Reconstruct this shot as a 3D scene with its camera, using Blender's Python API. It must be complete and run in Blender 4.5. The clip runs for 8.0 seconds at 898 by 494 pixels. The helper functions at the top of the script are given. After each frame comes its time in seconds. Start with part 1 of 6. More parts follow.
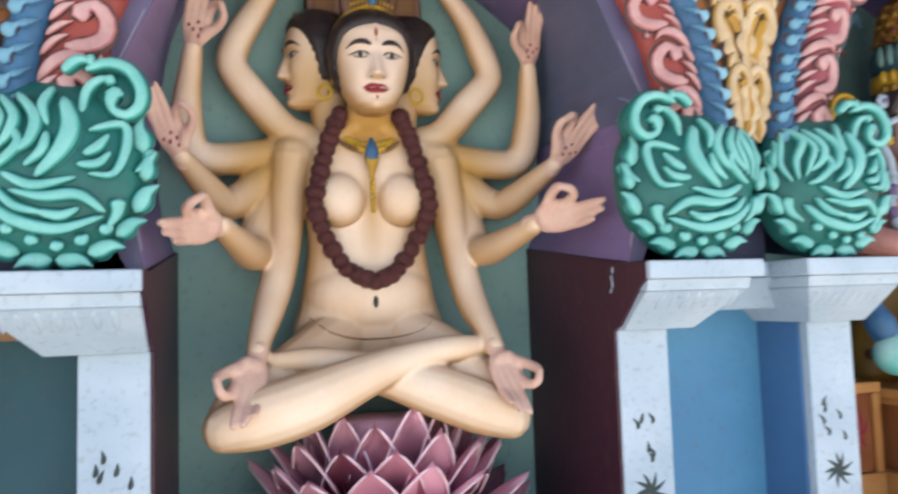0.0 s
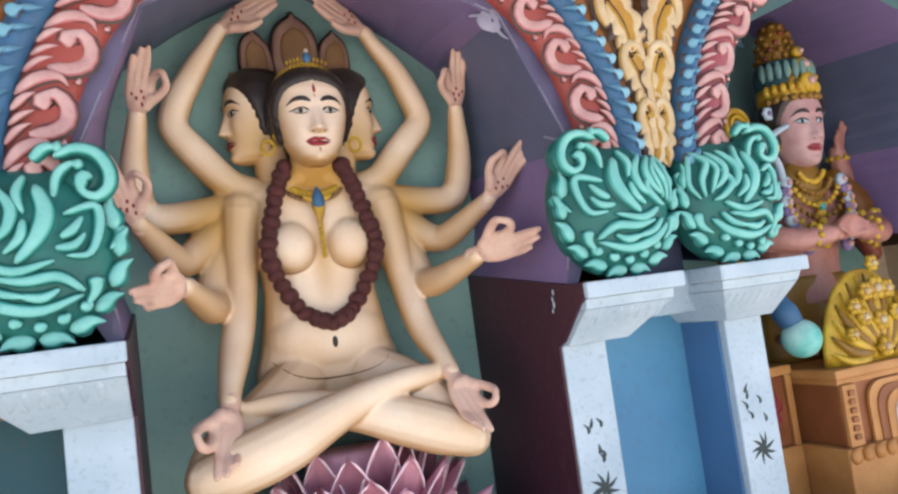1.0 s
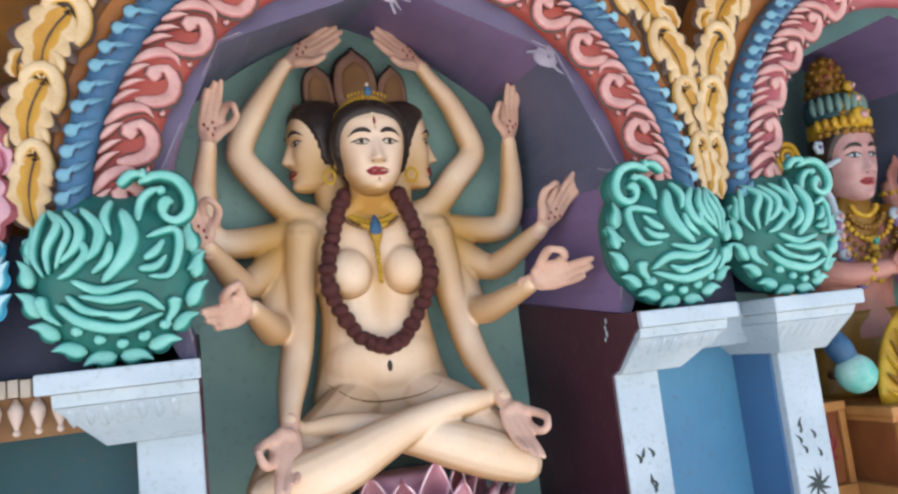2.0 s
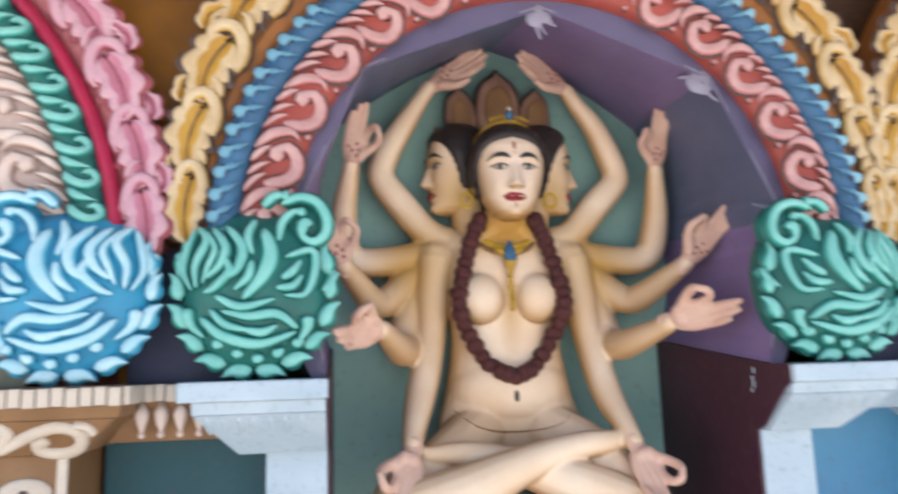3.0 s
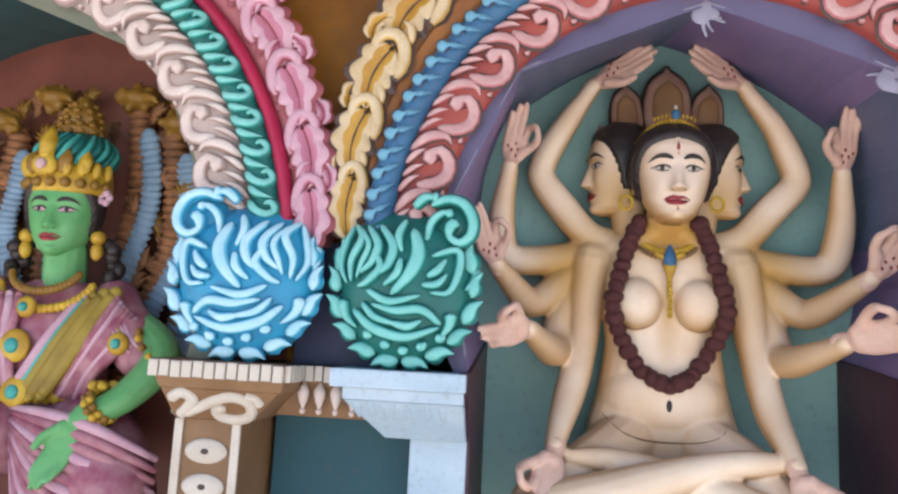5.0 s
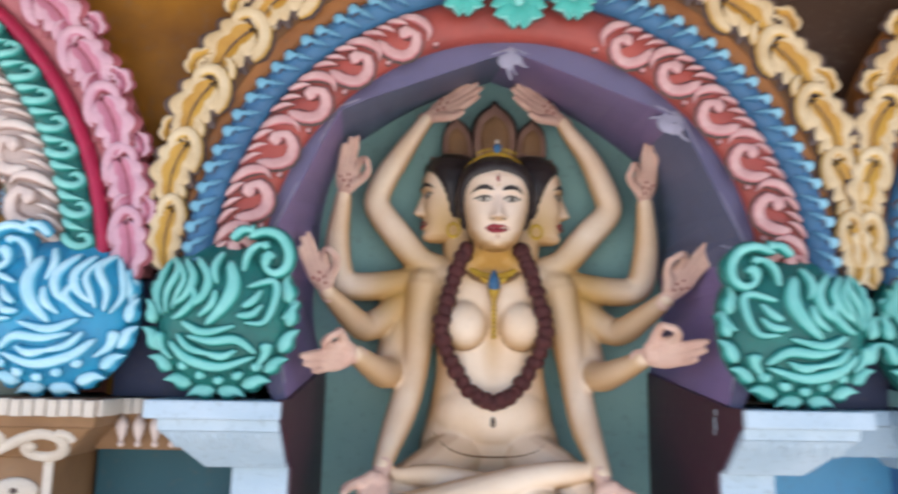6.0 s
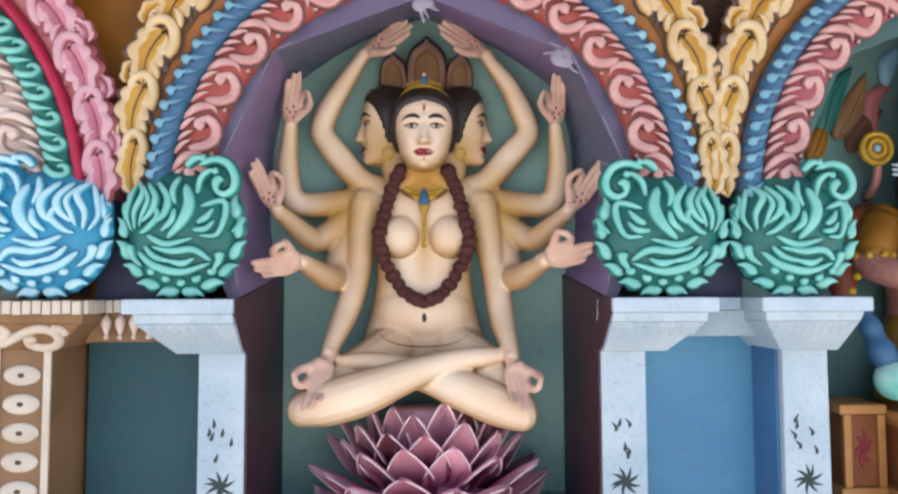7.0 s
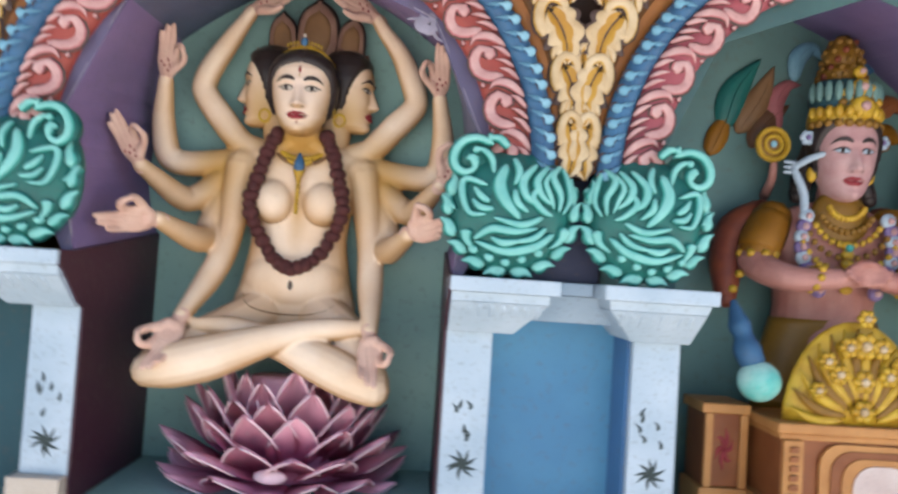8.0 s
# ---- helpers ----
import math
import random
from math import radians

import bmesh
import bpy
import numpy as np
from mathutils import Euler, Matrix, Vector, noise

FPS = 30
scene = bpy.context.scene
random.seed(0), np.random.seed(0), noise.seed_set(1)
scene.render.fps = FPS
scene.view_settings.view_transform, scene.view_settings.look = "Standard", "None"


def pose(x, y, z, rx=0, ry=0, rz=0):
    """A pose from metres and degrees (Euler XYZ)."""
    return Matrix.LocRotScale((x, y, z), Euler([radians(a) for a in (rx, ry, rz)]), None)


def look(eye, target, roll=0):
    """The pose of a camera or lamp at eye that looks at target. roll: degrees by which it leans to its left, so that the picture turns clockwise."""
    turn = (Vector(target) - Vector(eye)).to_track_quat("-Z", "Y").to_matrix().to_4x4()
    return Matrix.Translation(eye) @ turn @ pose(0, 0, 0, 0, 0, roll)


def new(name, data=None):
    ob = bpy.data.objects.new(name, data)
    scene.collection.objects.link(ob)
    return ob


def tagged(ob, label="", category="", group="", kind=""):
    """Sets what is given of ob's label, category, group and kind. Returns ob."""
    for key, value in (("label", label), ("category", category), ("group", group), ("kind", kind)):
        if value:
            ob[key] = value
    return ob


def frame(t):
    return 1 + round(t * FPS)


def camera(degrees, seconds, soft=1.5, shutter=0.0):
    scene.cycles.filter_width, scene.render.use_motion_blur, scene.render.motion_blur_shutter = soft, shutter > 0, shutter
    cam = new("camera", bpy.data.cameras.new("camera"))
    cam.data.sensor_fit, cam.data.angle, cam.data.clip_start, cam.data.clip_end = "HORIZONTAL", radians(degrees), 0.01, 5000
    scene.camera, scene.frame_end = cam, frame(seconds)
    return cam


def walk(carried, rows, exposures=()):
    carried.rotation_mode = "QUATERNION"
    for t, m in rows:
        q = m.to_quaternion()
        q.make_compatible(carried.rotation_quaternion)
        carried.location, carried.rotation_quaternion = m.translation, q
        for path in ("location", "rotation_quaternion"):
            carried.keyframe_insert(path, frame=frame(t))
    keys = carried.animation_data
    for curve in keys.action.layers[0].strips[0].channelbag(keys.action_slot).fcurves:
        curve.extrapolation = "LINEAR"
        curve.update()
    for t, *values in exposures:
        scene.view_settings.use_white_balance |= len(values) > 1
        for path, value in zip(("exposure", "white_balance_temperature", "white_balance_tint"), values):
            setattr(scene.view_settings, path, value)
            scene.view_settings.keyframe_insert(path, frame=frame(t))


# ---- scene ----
from mathutils.bvhtree import BVHTree

cam = camera(63.2, 8.0, soft=2.4, shutter=0.5)
PATH = [
    (0, (-0.26, -1.106, 1.438), (0.276, 0.815, 1.589), -1.8),
    (0.5, (-0.313, -1.148, 1.465), (0.425, 0.704, 1.63), -3.8),
    (1, (-0.352, -1.195, 1.482), (0.397, 0.652, 1.65), -7.5),
    (1.2, (-0.369, -1.2, 1.484), (0.383, 0.645, 1.653), -8.0),
    (2.3, (-0.404, -1.22, 1.473), (0.215, 0.66, 1.757), -5.6),
    (2.5, (-0.397, -1.218, 1.472), (0.19, 0.674, 1.745), -5.1),
    (3, (-0.379, -1.195, 1.509), (-0.089, 0.757, 1.836), -1.7),
    (3.5, (-0.339, -1.194, 1.532), (-0.399, 0.781, 1.843), 1.2),
    (4, (-0.342, -1.227, 1.536), (-0.498, 0.746, 1.824), 2.7),
    (4.2, (-0.323, -1.242, 1.527), (-0.523, 0.726, 1.824), 3.2),
    (5.3, (-0.291, -1.217, 1.539), (-0.52, 0.75, 1.816), 3.0),
    (5.5, (-0.273, -1.227, 1.538), (-0.454, 0.742, 1.842), 2.8),
    (6, (-0.157, -1.283, 1.554), (-0.099, 0.687, 1.892), 1.1),
    (6.5, (-0.085, -1.430, 1.509), (0.120, 0.551, 1.684), 2.3),
    (7, (-0.003, -1.55, 1.51), (0.068, 0.444, 1.635), -0.2),
    (7.5, (0.193, -1.54, 1.51), (0.218, 0.457, 1.605), -2.1),
    (8, (0.345, -1.513, 1.5), (0.41, 0.485, 1.574), 3.7),
]
walk(cam, [(t, look(eye, target, roll)) for t, eye, target, roll in PATH], [(0.0, 1.26, 6750, 11), (2.5, 1.24, 6800, 11), (4.0, 1.23, 6450, 11), (6.0, 1.20, 6350, 11), (7.0, 1.20, 6750, 11), (8.0, 1.22, 6700, 11)])

# ---- light: the front lies in open shade; sun from behind the wall bounces off unseen ground, made pale for it ----
world = bpy.data.worlds.new("sky")
scene.world = world
world.use_nodes = True
wn = world.node_tree.nodes
sky = wn.new("ShaderNodeTexSky")
sky.sky_type, sky.sun_disc = "NISHITA", False
sky.sun_elevation, sky.sun_rotation = radians(79), radians(10)
wn["Background"].inputs["Strength"].default_value = 0.15
world.node_tree.links.new(sky.outputs[0], wn["Background"].inputs["Color"])
sun_data = bpy.data.lights.new("sun", "SUN")
sun_data.energy, sun_data.angle, sun_data.color = 4.0, radians(3), (1.0, 0.95, 0.88)
sun = new("sun", sun_data)
sun.matrix_world = look((0.4, 2.0, 11.5), (0, 0.2, 1.6))


# ---- materials ----
def paint(name, c1, c2=None, rough=0.5, scale=9.0, bump=0.15, dirt=0.25, dirt_col=(0.12, 0.09, 0.07)):
    """Enamel paint on cement: two tones at two scales, specks of dirt, brushed relief."""
    m = bpy.data.materials.new(name)
    m.use_nodes = True
    nt = m.node_tree
    n, l = nt.nodes, nt.links
    b = n["Principled BSDF"]
    c2 = c2 or tuple(0.78 * c for c in c1)
    co = n.new("ShaderNodeTexCoord")
    big = n.new("ShaderNodeTexNoise")
    big.inputs["Scale"].default_value, big.inputs["Detail"].default_value = scale, 5
    fine = n.new("ShaderNodeTexNoise")
    fine.inputs["Scale"].default_value, fine.inputs["Detail"].default_value = scale * 14, 3
    l.new(co.outputs["Object"], big.inputs["Vector"])
    l.new(co.outputs["Object"], fine.inputs["Vector"])
    r1 = n.new("ShaderNodeValToRGB")
    r1.color_ramp.elements[0].position, r1.color_ramp.elements[1].position = 0.35, 0.65
    r1.color_ramp.elements[0].color, r1.color_ramp.elements[1].color = (*c2, 1), (*c1, 1)
    l.new(big.outputs["Fac"], r1.inputs["Fac"])
    r2 = n.new("ShaderNodeValToRGB")
    r2.color_ramp.elements[0].position, r2.color_ramp.elements[1].position = 0.56, 0.74
    r2.color_ramp.elements[0].color, r2.color_ramp.elements[1].color = (0, 0, 0, 1), (dirt, dirt, dirt, 1)
    l.new(fine.outputs["Fac"], r2.inputs["Fac"])
    mix = n.new("ShaderNodeMix")
    mix.data_type = "RGBA"
    l.new(r2.outputs["Color"], mix.inputs["Factor"])
    l.new(r1.outputs["Color"], mix.inputs["A"])
    mix.inputs["B"].default_value = (*dirt_col, 1)
    l.new(mix.outputs["Result"], b.inputs["Base Color"])
    b.inputs["Roughness"].default_value = rough
    b.inputs["Specular IOR Level"].default_value = 0.3
    bp = n.new("ShaderNodeBump")
    bp.inputs["Strength"].default_value, bp.inputs["Distance"].default_value = bump, 0.004
    l.new(fine.outputs["Fac"], bp.inputs["Height"])
    l.new(bp.outputs["Normal"], b.inputs["Normal"])
    return m


def airbrushed(name, c1, c2, axis, lo, hi, rough=0.5):
    """Paint that was sprayed from one tone into another along an axis of the object."""
    m = paint(name, c1, rough=rough)
    nt = m.node_tree
    n, l = nt.nodes, nt.links
    b = n["Principled BSDF"]
    old = b.inputs["Base Color"].links[0].from_socket
    sep = n.new("ShaderNodeSeparateXYZ")
    l.new(n["Texture Coordinate"].outputs["Object"], sep.inputs[0])
    mr = n.new("ShaderNodeMapRange")
    mr.interpolation_type = "SMOOTHSTEP"
    mr.inputs["From Min"].default_value, mr.inputs["From Max"].default_value = lo, hi
    l.new(sep.outputs[axis], mr.inputs["Value"])
    mix = n.new("ShaderNodeMix")
    mix.data_type = "RGBA"
    l.new(mr.outputs["Result"], mix.inputs["Factor"])
    l.new(old, mix.inputs["A"])
    mix.inputs["B"].default_value = (*c2, 1)
    l.new(mix.outputs["Result"], b.inputs["Base Color"])
    return m


M_WHITE = paint("white_blue_paint", (0.43, 0.515, 0.58), (0.34, 0.43, 0.50), 0.55, 7)
M_WHITE2 = paint("grey_blue_paint", (0.33, 0.42, 0.50), (0.26, 0.35, 0.43), 0.55, 8)
M_TEALBACK = paint("sage_teal_paint", (0.255, 0.435, 0.395), (0.205, 0.36, 0.335), 0.6, 4)
# darkened M_TEALBACK: the right niche's shade is put into the colour
M_SAGEDIM = paint("dim_sage_paint", (0.135, 0.250, 0.232), (0.085, 0.165, 0.160), 0.6, 3)
M_TEALDK = paint("deep_teal_paint", (0.060, 0.130, 0.128), (0.04, 0.09, 0.095), 0.6, 4)
M_MAROON = paint("maroon_paint", (0.062, 0.018, 0.032), (0.046, 0.014, 0.025), 0.45, 4)
M_PURPLE = paint("purple_paint", (0.215, 0.150, 0.305), (0.175, 0.125, 0.26), 0.5, 5)
M_SLATE = paint("slate_blue_paint", (0.115, 0.130, 0.215), (0.09, 0.105, 0.18), 0.5, 5)
M_SPOT = paint("grey_splash_paint", (0.27, 0.25, 0.32), None, 0.6, 30)
M_BLUEWALL = paint("sky_blue_paint", (0.085, 0.27, 0.43), (0.065, 0.215, 0.37), 0.5, 4)
M_BLUESHADE = paint("shaded_blue_paint", (0.06, 0.16, 0.32), None, 0.5, 4)
M_DARKTEAL = paint("dark_teal_paint", (0.026, 0.084, 0.104), (0.02, 0.066, 0.084), 0.65, 4)
M_OCHRE = paint("ochre_brown_paint", (0.30, 0.125, 0.006), (0.11, 0.038, 0.004), 0.5, 3.5)
M_DKBROWN = paint("dark_brown_paint", (0.045, 0.020, 0.010), None, 0.5, 5)
M_RED = paint("brick_red_paint", (0.31, 0.060, 0.045), (0.23, 0.045, 0.037), 0.45, 12)
M_PINKW = paint("pale_pink_paint", (0.52, 0.33, 0.315), (0.43, 0.23, 0.225), 0.45, 20)
M_ROSE = paint("rose_paint", (0.44, 0.145, 0.155), None, 0.45, 14)
M_DEEPROSE = paint("deep_rose_paint", (0.30, 0.070, 0.085), (0.22, 0.05, 0.065), 0.45, 12)
M_LINE = paint("dark_line_paint", (0.080, 0.050, 0.044), None, 0.5, 20)
M_BLUEBAND = paint("denim_blue_paint", (0.045, 0.14, 0.26), (0.035, 0.10, 0.20), 0.45, 14)
M_BLUEMID = paint("steel_blue_paint", (0.10, 0.25, 0.36), None, 0.45, 16)
M_BLUELT = paint("light_blue_paint", (0.22, 0.43, 0.53), (0.13, 0.31, 0.42), 0.45, 20)
M_ORANGE = paint("orange_ochre_paint", (0.30, 0.115, 0.030), (0.20, 0.07, 0.02), 0.5, 8)
M_YEL = paint("golden_yellow_paint", (0.47, 0.27, 0.045), (0.36, 0.18, 0.025), 0.45, 14)
M_YELDK = paint("dark_golden_paint", (0.15, 0.062, 0.014), (0.09, 0.036, 0.010), 0.5, 12)
M_CREAM = paint("cream_paint", (0.56, 0.44, 0.28), (0.46, 0.33, 0.18), 0.45, 16)
M_YELBODY = paint("straw_yellow_paint", (0.54, 0.34, 0.09), (0.44, 0.24, 0.05), 0.45, 16)
M_GREEN = paint("bottle_green_paint", (0.016, 0.150, 0.128), (0.012, 0.105, 0.094), 0.4, 12)
M_GREENMID = paint("sea_green_paint", (0.06, 0.36, 0.31), (0.045, 0.28, 0.245), 0.4, 14)
M_GREENLT = paint("mint_paint", (0.20, 0.51, 0.465), (0.14, 0.43, 0.39), 0.4, 18)
M_POTBLUE = paint("cerulean_paint", (0.030, 0.30, 0.48), (0.025, 0.20, 0.36), 0.4, 10)
M_POTBLUEMID = paint("azure_paint", (0.13, 0.49, 0.65), None, 0.4, 14)
M_POTBLUELT = paint("ice_blue_paint", (0.42, 0.63, 0.71), (0.31, 0.55, 0.65), 0.4, 18)
M_MAGENTA = paint("magenta_paint", (0.38, 0.018, 0.060), (0.30, 0.014, 0.05), 0.4, 10)
M_PINK = paint("candy_pink_paint", (0.50, 0.20, 0.27), (0.40, 0.14, 0.205), 0.45, 12)
M_PINKLT = paint("blush_paint", (0.54, 0.33, 0.38), (0.46, 0.25, 0.31), 0.45, 14)
M_IVORY = paint("ivory_pink_paint", (0.62, 0.52, 0.47), (0.53, 0.41, 0.37), 0.5, 14)
M_IVORYDK = paint("dusty_pink_paint", (0.50, 0.36, 0.32), None, 0.5, 14)
M_IVORYMID = paint("faded_clay_paint", (0.46, 0.35, 0.31), None, 0.5, 14)
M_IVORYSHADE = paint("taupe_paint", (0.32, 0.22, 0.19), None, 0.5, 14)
M_TAN = paint("tan_brown_paint", (0.26, 0.145, 0.07), (0.19, 0.10, 0.045), 0.5, 8)
M_TANDK = paint("chestnut_paint", (0.14, 0.062, 0.03), None, 0.5, 8)
M_CREAMW = paint("cream_white_paint", (0.58, 0.51, 0.43), (0.49, 0.41, 0.33), 0.5, 12)
M_REDBROWN = paint("red_brown_paint", (0.26, 0.09, 0.06), (0.18, 0.06, 0.045), 0.5, 5)
M_STEM = paint("ink_green_paint", (0.03, 0.05, 0.05), None, 0.5, 20)
M_LOTUS = airbrushed("lotus_pink_paint", (0.80, 0.26, 0.42), (0.92, 0.52, 0.63), 2, 0.02, 0.15)
M_LOTUSLT = paint("lotus_pale_edge_paint", (0.92, 0.66, 0.72), None, 0.45, 18)
M_GOLD = paint("gold_yellow_paint", (0.56, 0.36, 0.035), (0.40, 0.22, 0.018), 0.32, 26)
M_GOLDDK = paint("old_gold_paint", (0.25, 0.125, 0.018), None, 0.4, 16)
M_HAIR = paint("black_brown_paint", (0.034, 0.024, 0.022), None, 0.35, 20)
M_BEAD = paint("rudraksha_brown_paint", (0.105, 0.028, 0.026), (0.07, 0.02, 0.02), 0.5, 60, bump=0.6)
M_GARMENT = paint("crimson_paint", (0.30, 0.03, 0.04), None, 0.45, 20)
M_SKIN2 = paint("green_skin_paint", (0.17, 0.42, 0.17), (0.10, 0.31, 0.10), 0.4, 10)
M_SKIN3 = paint("pink_skin_paint", (0.44, 0.21, 0.175), (0.32, 0.125, 0.10), 0.4, 10)
M_SARI = paint("plum_striped_paint", (0.27, 0.07, 0.11), (0.42, 0.20, 0.22), 0.45, 26)
M_SARIGOLD = paint("olive_gold_paint", (0.32, 0.22, 0.03), (0.22, 0.14, 0.02), 0.45, 20)
M_ORB = paint("turquoise_paint", (0.10, 0.45, 0.40), (0.5, 0.72, 0.66), 0.25, 9)
M_THRONE = paint("terracotta_brown_paint", (0.28, 0.095, 0.032), (0.20, 0.06, 0.02), 0.45, 9)
M_THRONELT = paint("apricot_paint", (0.50, 0.235, 0.075), (0.40, 0.17, 0.05), 0.45, 12)
M_TREE = paint("bark_brown_paint", (0.33, 0.145, 0.06), (0.15, 0.065, 0.03), 0.5, 22)
M_GREYBLUE = paint("grey_blue_stripe_paint", (0.22, 0.32, 0.42), None, 0.5, 22)
# unseen ground, brightened to reflect sun up into the niches
M_GROUND = paint("pale_bounce_ground", (0.76, 0.71, 0.64), (0.66, 0.61, 0.55), 0.85, 2)
M_PLASTER = paint("weathered_plaster", (0.42, 0.33, 0.24), (0.33, 0.25, 0.18), 0.7, 3)


def skin_paint():
    """Flesh-pink enamel with yellow ochre round the neck and over the limb roots, which also paints shading into the
    hollows.
    """
    m = paint("flesh_paint_shaded", (0.84, 0.665, 0.500), (0.77, 0.555, 0.370), 0.42, 7, bump=0.05, dirt=0.06)
    nt = m.node_tree
    n, l = nt.nodes, nt.links
    b = n["Principled BSDF"]
    old = b.inputs["Base Color"].links[0].from_socket
    prev = old
    tc = n["Texture Coordinate"].outputs["Object"]
    # ochre patches: part airbrush, part shading painted into neck, armpits, groin and bust
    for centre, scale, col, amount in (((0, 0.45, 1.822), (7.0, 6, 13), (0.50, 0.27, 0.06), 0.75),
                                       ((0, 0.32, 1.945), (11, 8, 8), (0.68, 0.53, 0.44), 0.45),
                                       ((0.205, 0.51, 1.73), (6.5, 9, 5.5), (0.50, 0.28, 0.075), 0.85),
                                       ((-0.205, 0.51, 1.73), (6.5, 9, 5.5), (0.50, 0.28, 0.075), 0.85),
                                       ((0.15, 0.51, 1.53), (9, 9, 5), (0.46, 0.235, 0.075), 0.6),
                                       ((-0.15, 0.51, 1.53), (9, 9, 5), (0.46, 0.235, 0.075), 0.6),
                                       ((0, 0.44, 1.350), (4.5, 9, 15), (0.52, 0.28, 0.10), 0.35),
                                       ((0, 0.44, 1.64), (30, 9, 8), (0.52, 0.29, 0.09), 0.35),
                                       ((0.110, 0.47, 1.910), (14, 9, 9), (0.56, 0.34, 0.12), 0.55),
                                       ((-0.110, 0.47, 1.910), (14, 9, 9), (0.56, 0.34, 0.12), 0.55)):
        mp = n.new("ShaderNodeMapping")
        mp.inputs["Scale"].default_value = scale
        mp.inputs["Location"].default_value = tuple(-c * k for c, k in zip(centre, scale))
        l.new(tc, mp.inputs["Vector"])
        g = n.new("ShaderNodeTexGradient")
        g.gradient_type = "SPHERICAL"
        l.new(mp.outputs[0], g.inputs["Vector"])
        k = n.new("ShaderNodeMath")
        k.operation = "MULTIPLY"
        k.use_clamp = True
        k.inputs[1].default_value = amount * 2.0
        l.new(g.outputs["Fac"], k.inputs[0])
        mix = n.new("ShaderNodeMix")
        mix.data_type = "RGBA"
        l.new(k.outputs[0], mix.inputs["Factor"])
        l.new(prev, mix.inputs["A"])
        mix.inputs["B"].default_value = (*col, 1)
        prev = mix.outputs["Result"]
    # airbrushed edges plus painted shading: ochre deepens as limbs round back to the panel
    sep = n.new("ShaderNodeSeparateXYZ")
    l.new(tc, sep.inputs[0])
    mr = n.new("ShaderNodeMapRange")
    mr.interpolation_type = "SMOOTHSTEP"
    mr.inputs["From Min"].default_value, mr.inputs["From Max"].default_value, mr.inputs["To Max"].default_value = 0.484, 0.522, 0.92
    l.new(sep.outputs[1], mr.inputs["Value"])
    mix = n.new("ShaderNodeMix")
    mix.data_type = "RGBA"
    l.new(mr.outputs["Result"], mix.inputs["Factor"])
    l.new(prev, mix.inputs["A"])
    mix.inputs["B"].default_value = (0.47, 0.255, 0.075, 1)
    # painted shading: surfaces that turn away from the front darken to ochre
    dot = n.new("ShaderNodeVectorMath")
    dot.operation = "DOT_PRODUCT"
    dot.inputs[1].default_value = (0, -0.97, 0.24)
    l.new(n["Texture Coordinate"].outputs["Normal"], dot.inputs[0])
    turn_shade = n.new("ShaderNodeMapRange")
    turn_shade.interpolation_type = "SMOOTHSTEP"
    turn_shade.inputs["From Min"].default_value, turn_shade.inputs["From Max"].default_value = 0.10, 0.95
    turn_shade.inputs["To Min"].default_value, turn_shade.inputs["To Max"].default_value = 0.78, 0.0
    l.new(dot.outputs["Value"], turn_shade.inputs["Value"])
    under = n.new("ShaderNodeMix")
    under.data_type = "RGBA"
    l.new(turn_shade.outputs["Result"], under.inputs["Factor"])
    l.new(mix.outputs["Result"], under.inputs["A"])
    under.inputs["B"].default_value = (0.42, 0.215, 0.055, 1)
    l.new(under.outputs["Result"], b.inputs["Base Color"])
    return m


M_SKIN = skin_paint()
M_PALM = paint("pink_palm_paint", (0.71, 0.48, 0.375), (0.65, 0.40, 0.31), 0.45, 18)


# ---- mesh helpers ----
def finish(bm, name, mats, smooth=True):
    me = bpy.data.meshes.new(name)
    bm.normal_update()
    bm.to_mesh(me)
    bm.free()
    for m in (mats if isinstance(mats, (list, tuple)) else [mats]):
        me.materials.append(m)
    if smooth:
        me.polygons.foreach_set("use_smooth", [True] * len(me.polygons))
    return me


def part(name, bm, mats, parent=None, label="", smooth=False):
    me = bm if isinstance(bm, bpy.types.Mesh) else finish(bm, name, mats, smooth)
    ob = new(name, me)
    ob.parent = parent
    if label:
        ob["label"] = label
    return ob


def thing(name, label, category, at=(0, 0, 0), group="", kind=""):
    ob = new(name)
    ob.location = at
    ob.empty_display_size = 0.05
    return tagged(ob, label, category, group, kind)


def box(bm, x0, x1, y0, y1, z0, z1, bevel=0.003, mat=0):
    m = Matrix.Translation(((x0 + x1) / 2, (y0 + y1) / 2, (z0 + z1) / 2)) @ Matrix.Diagonal((x1 - x0, y1 - y0, z1 - z0, 1))
    vs = bmesh.ops.create_cube(bm, size=1, matrix=m)["verts"]
    es = list({e for v in vs for e in v.link_edges})
    fs = {f for v in vs for f in v.link_faces}
    for f in fs:
        f.material_index = mat
    if bevel:
        bmesh.ops.bevel(bm, geom=es, offset=bevel, segments=2, profile=0.6, affect="EDGES", material=mat)


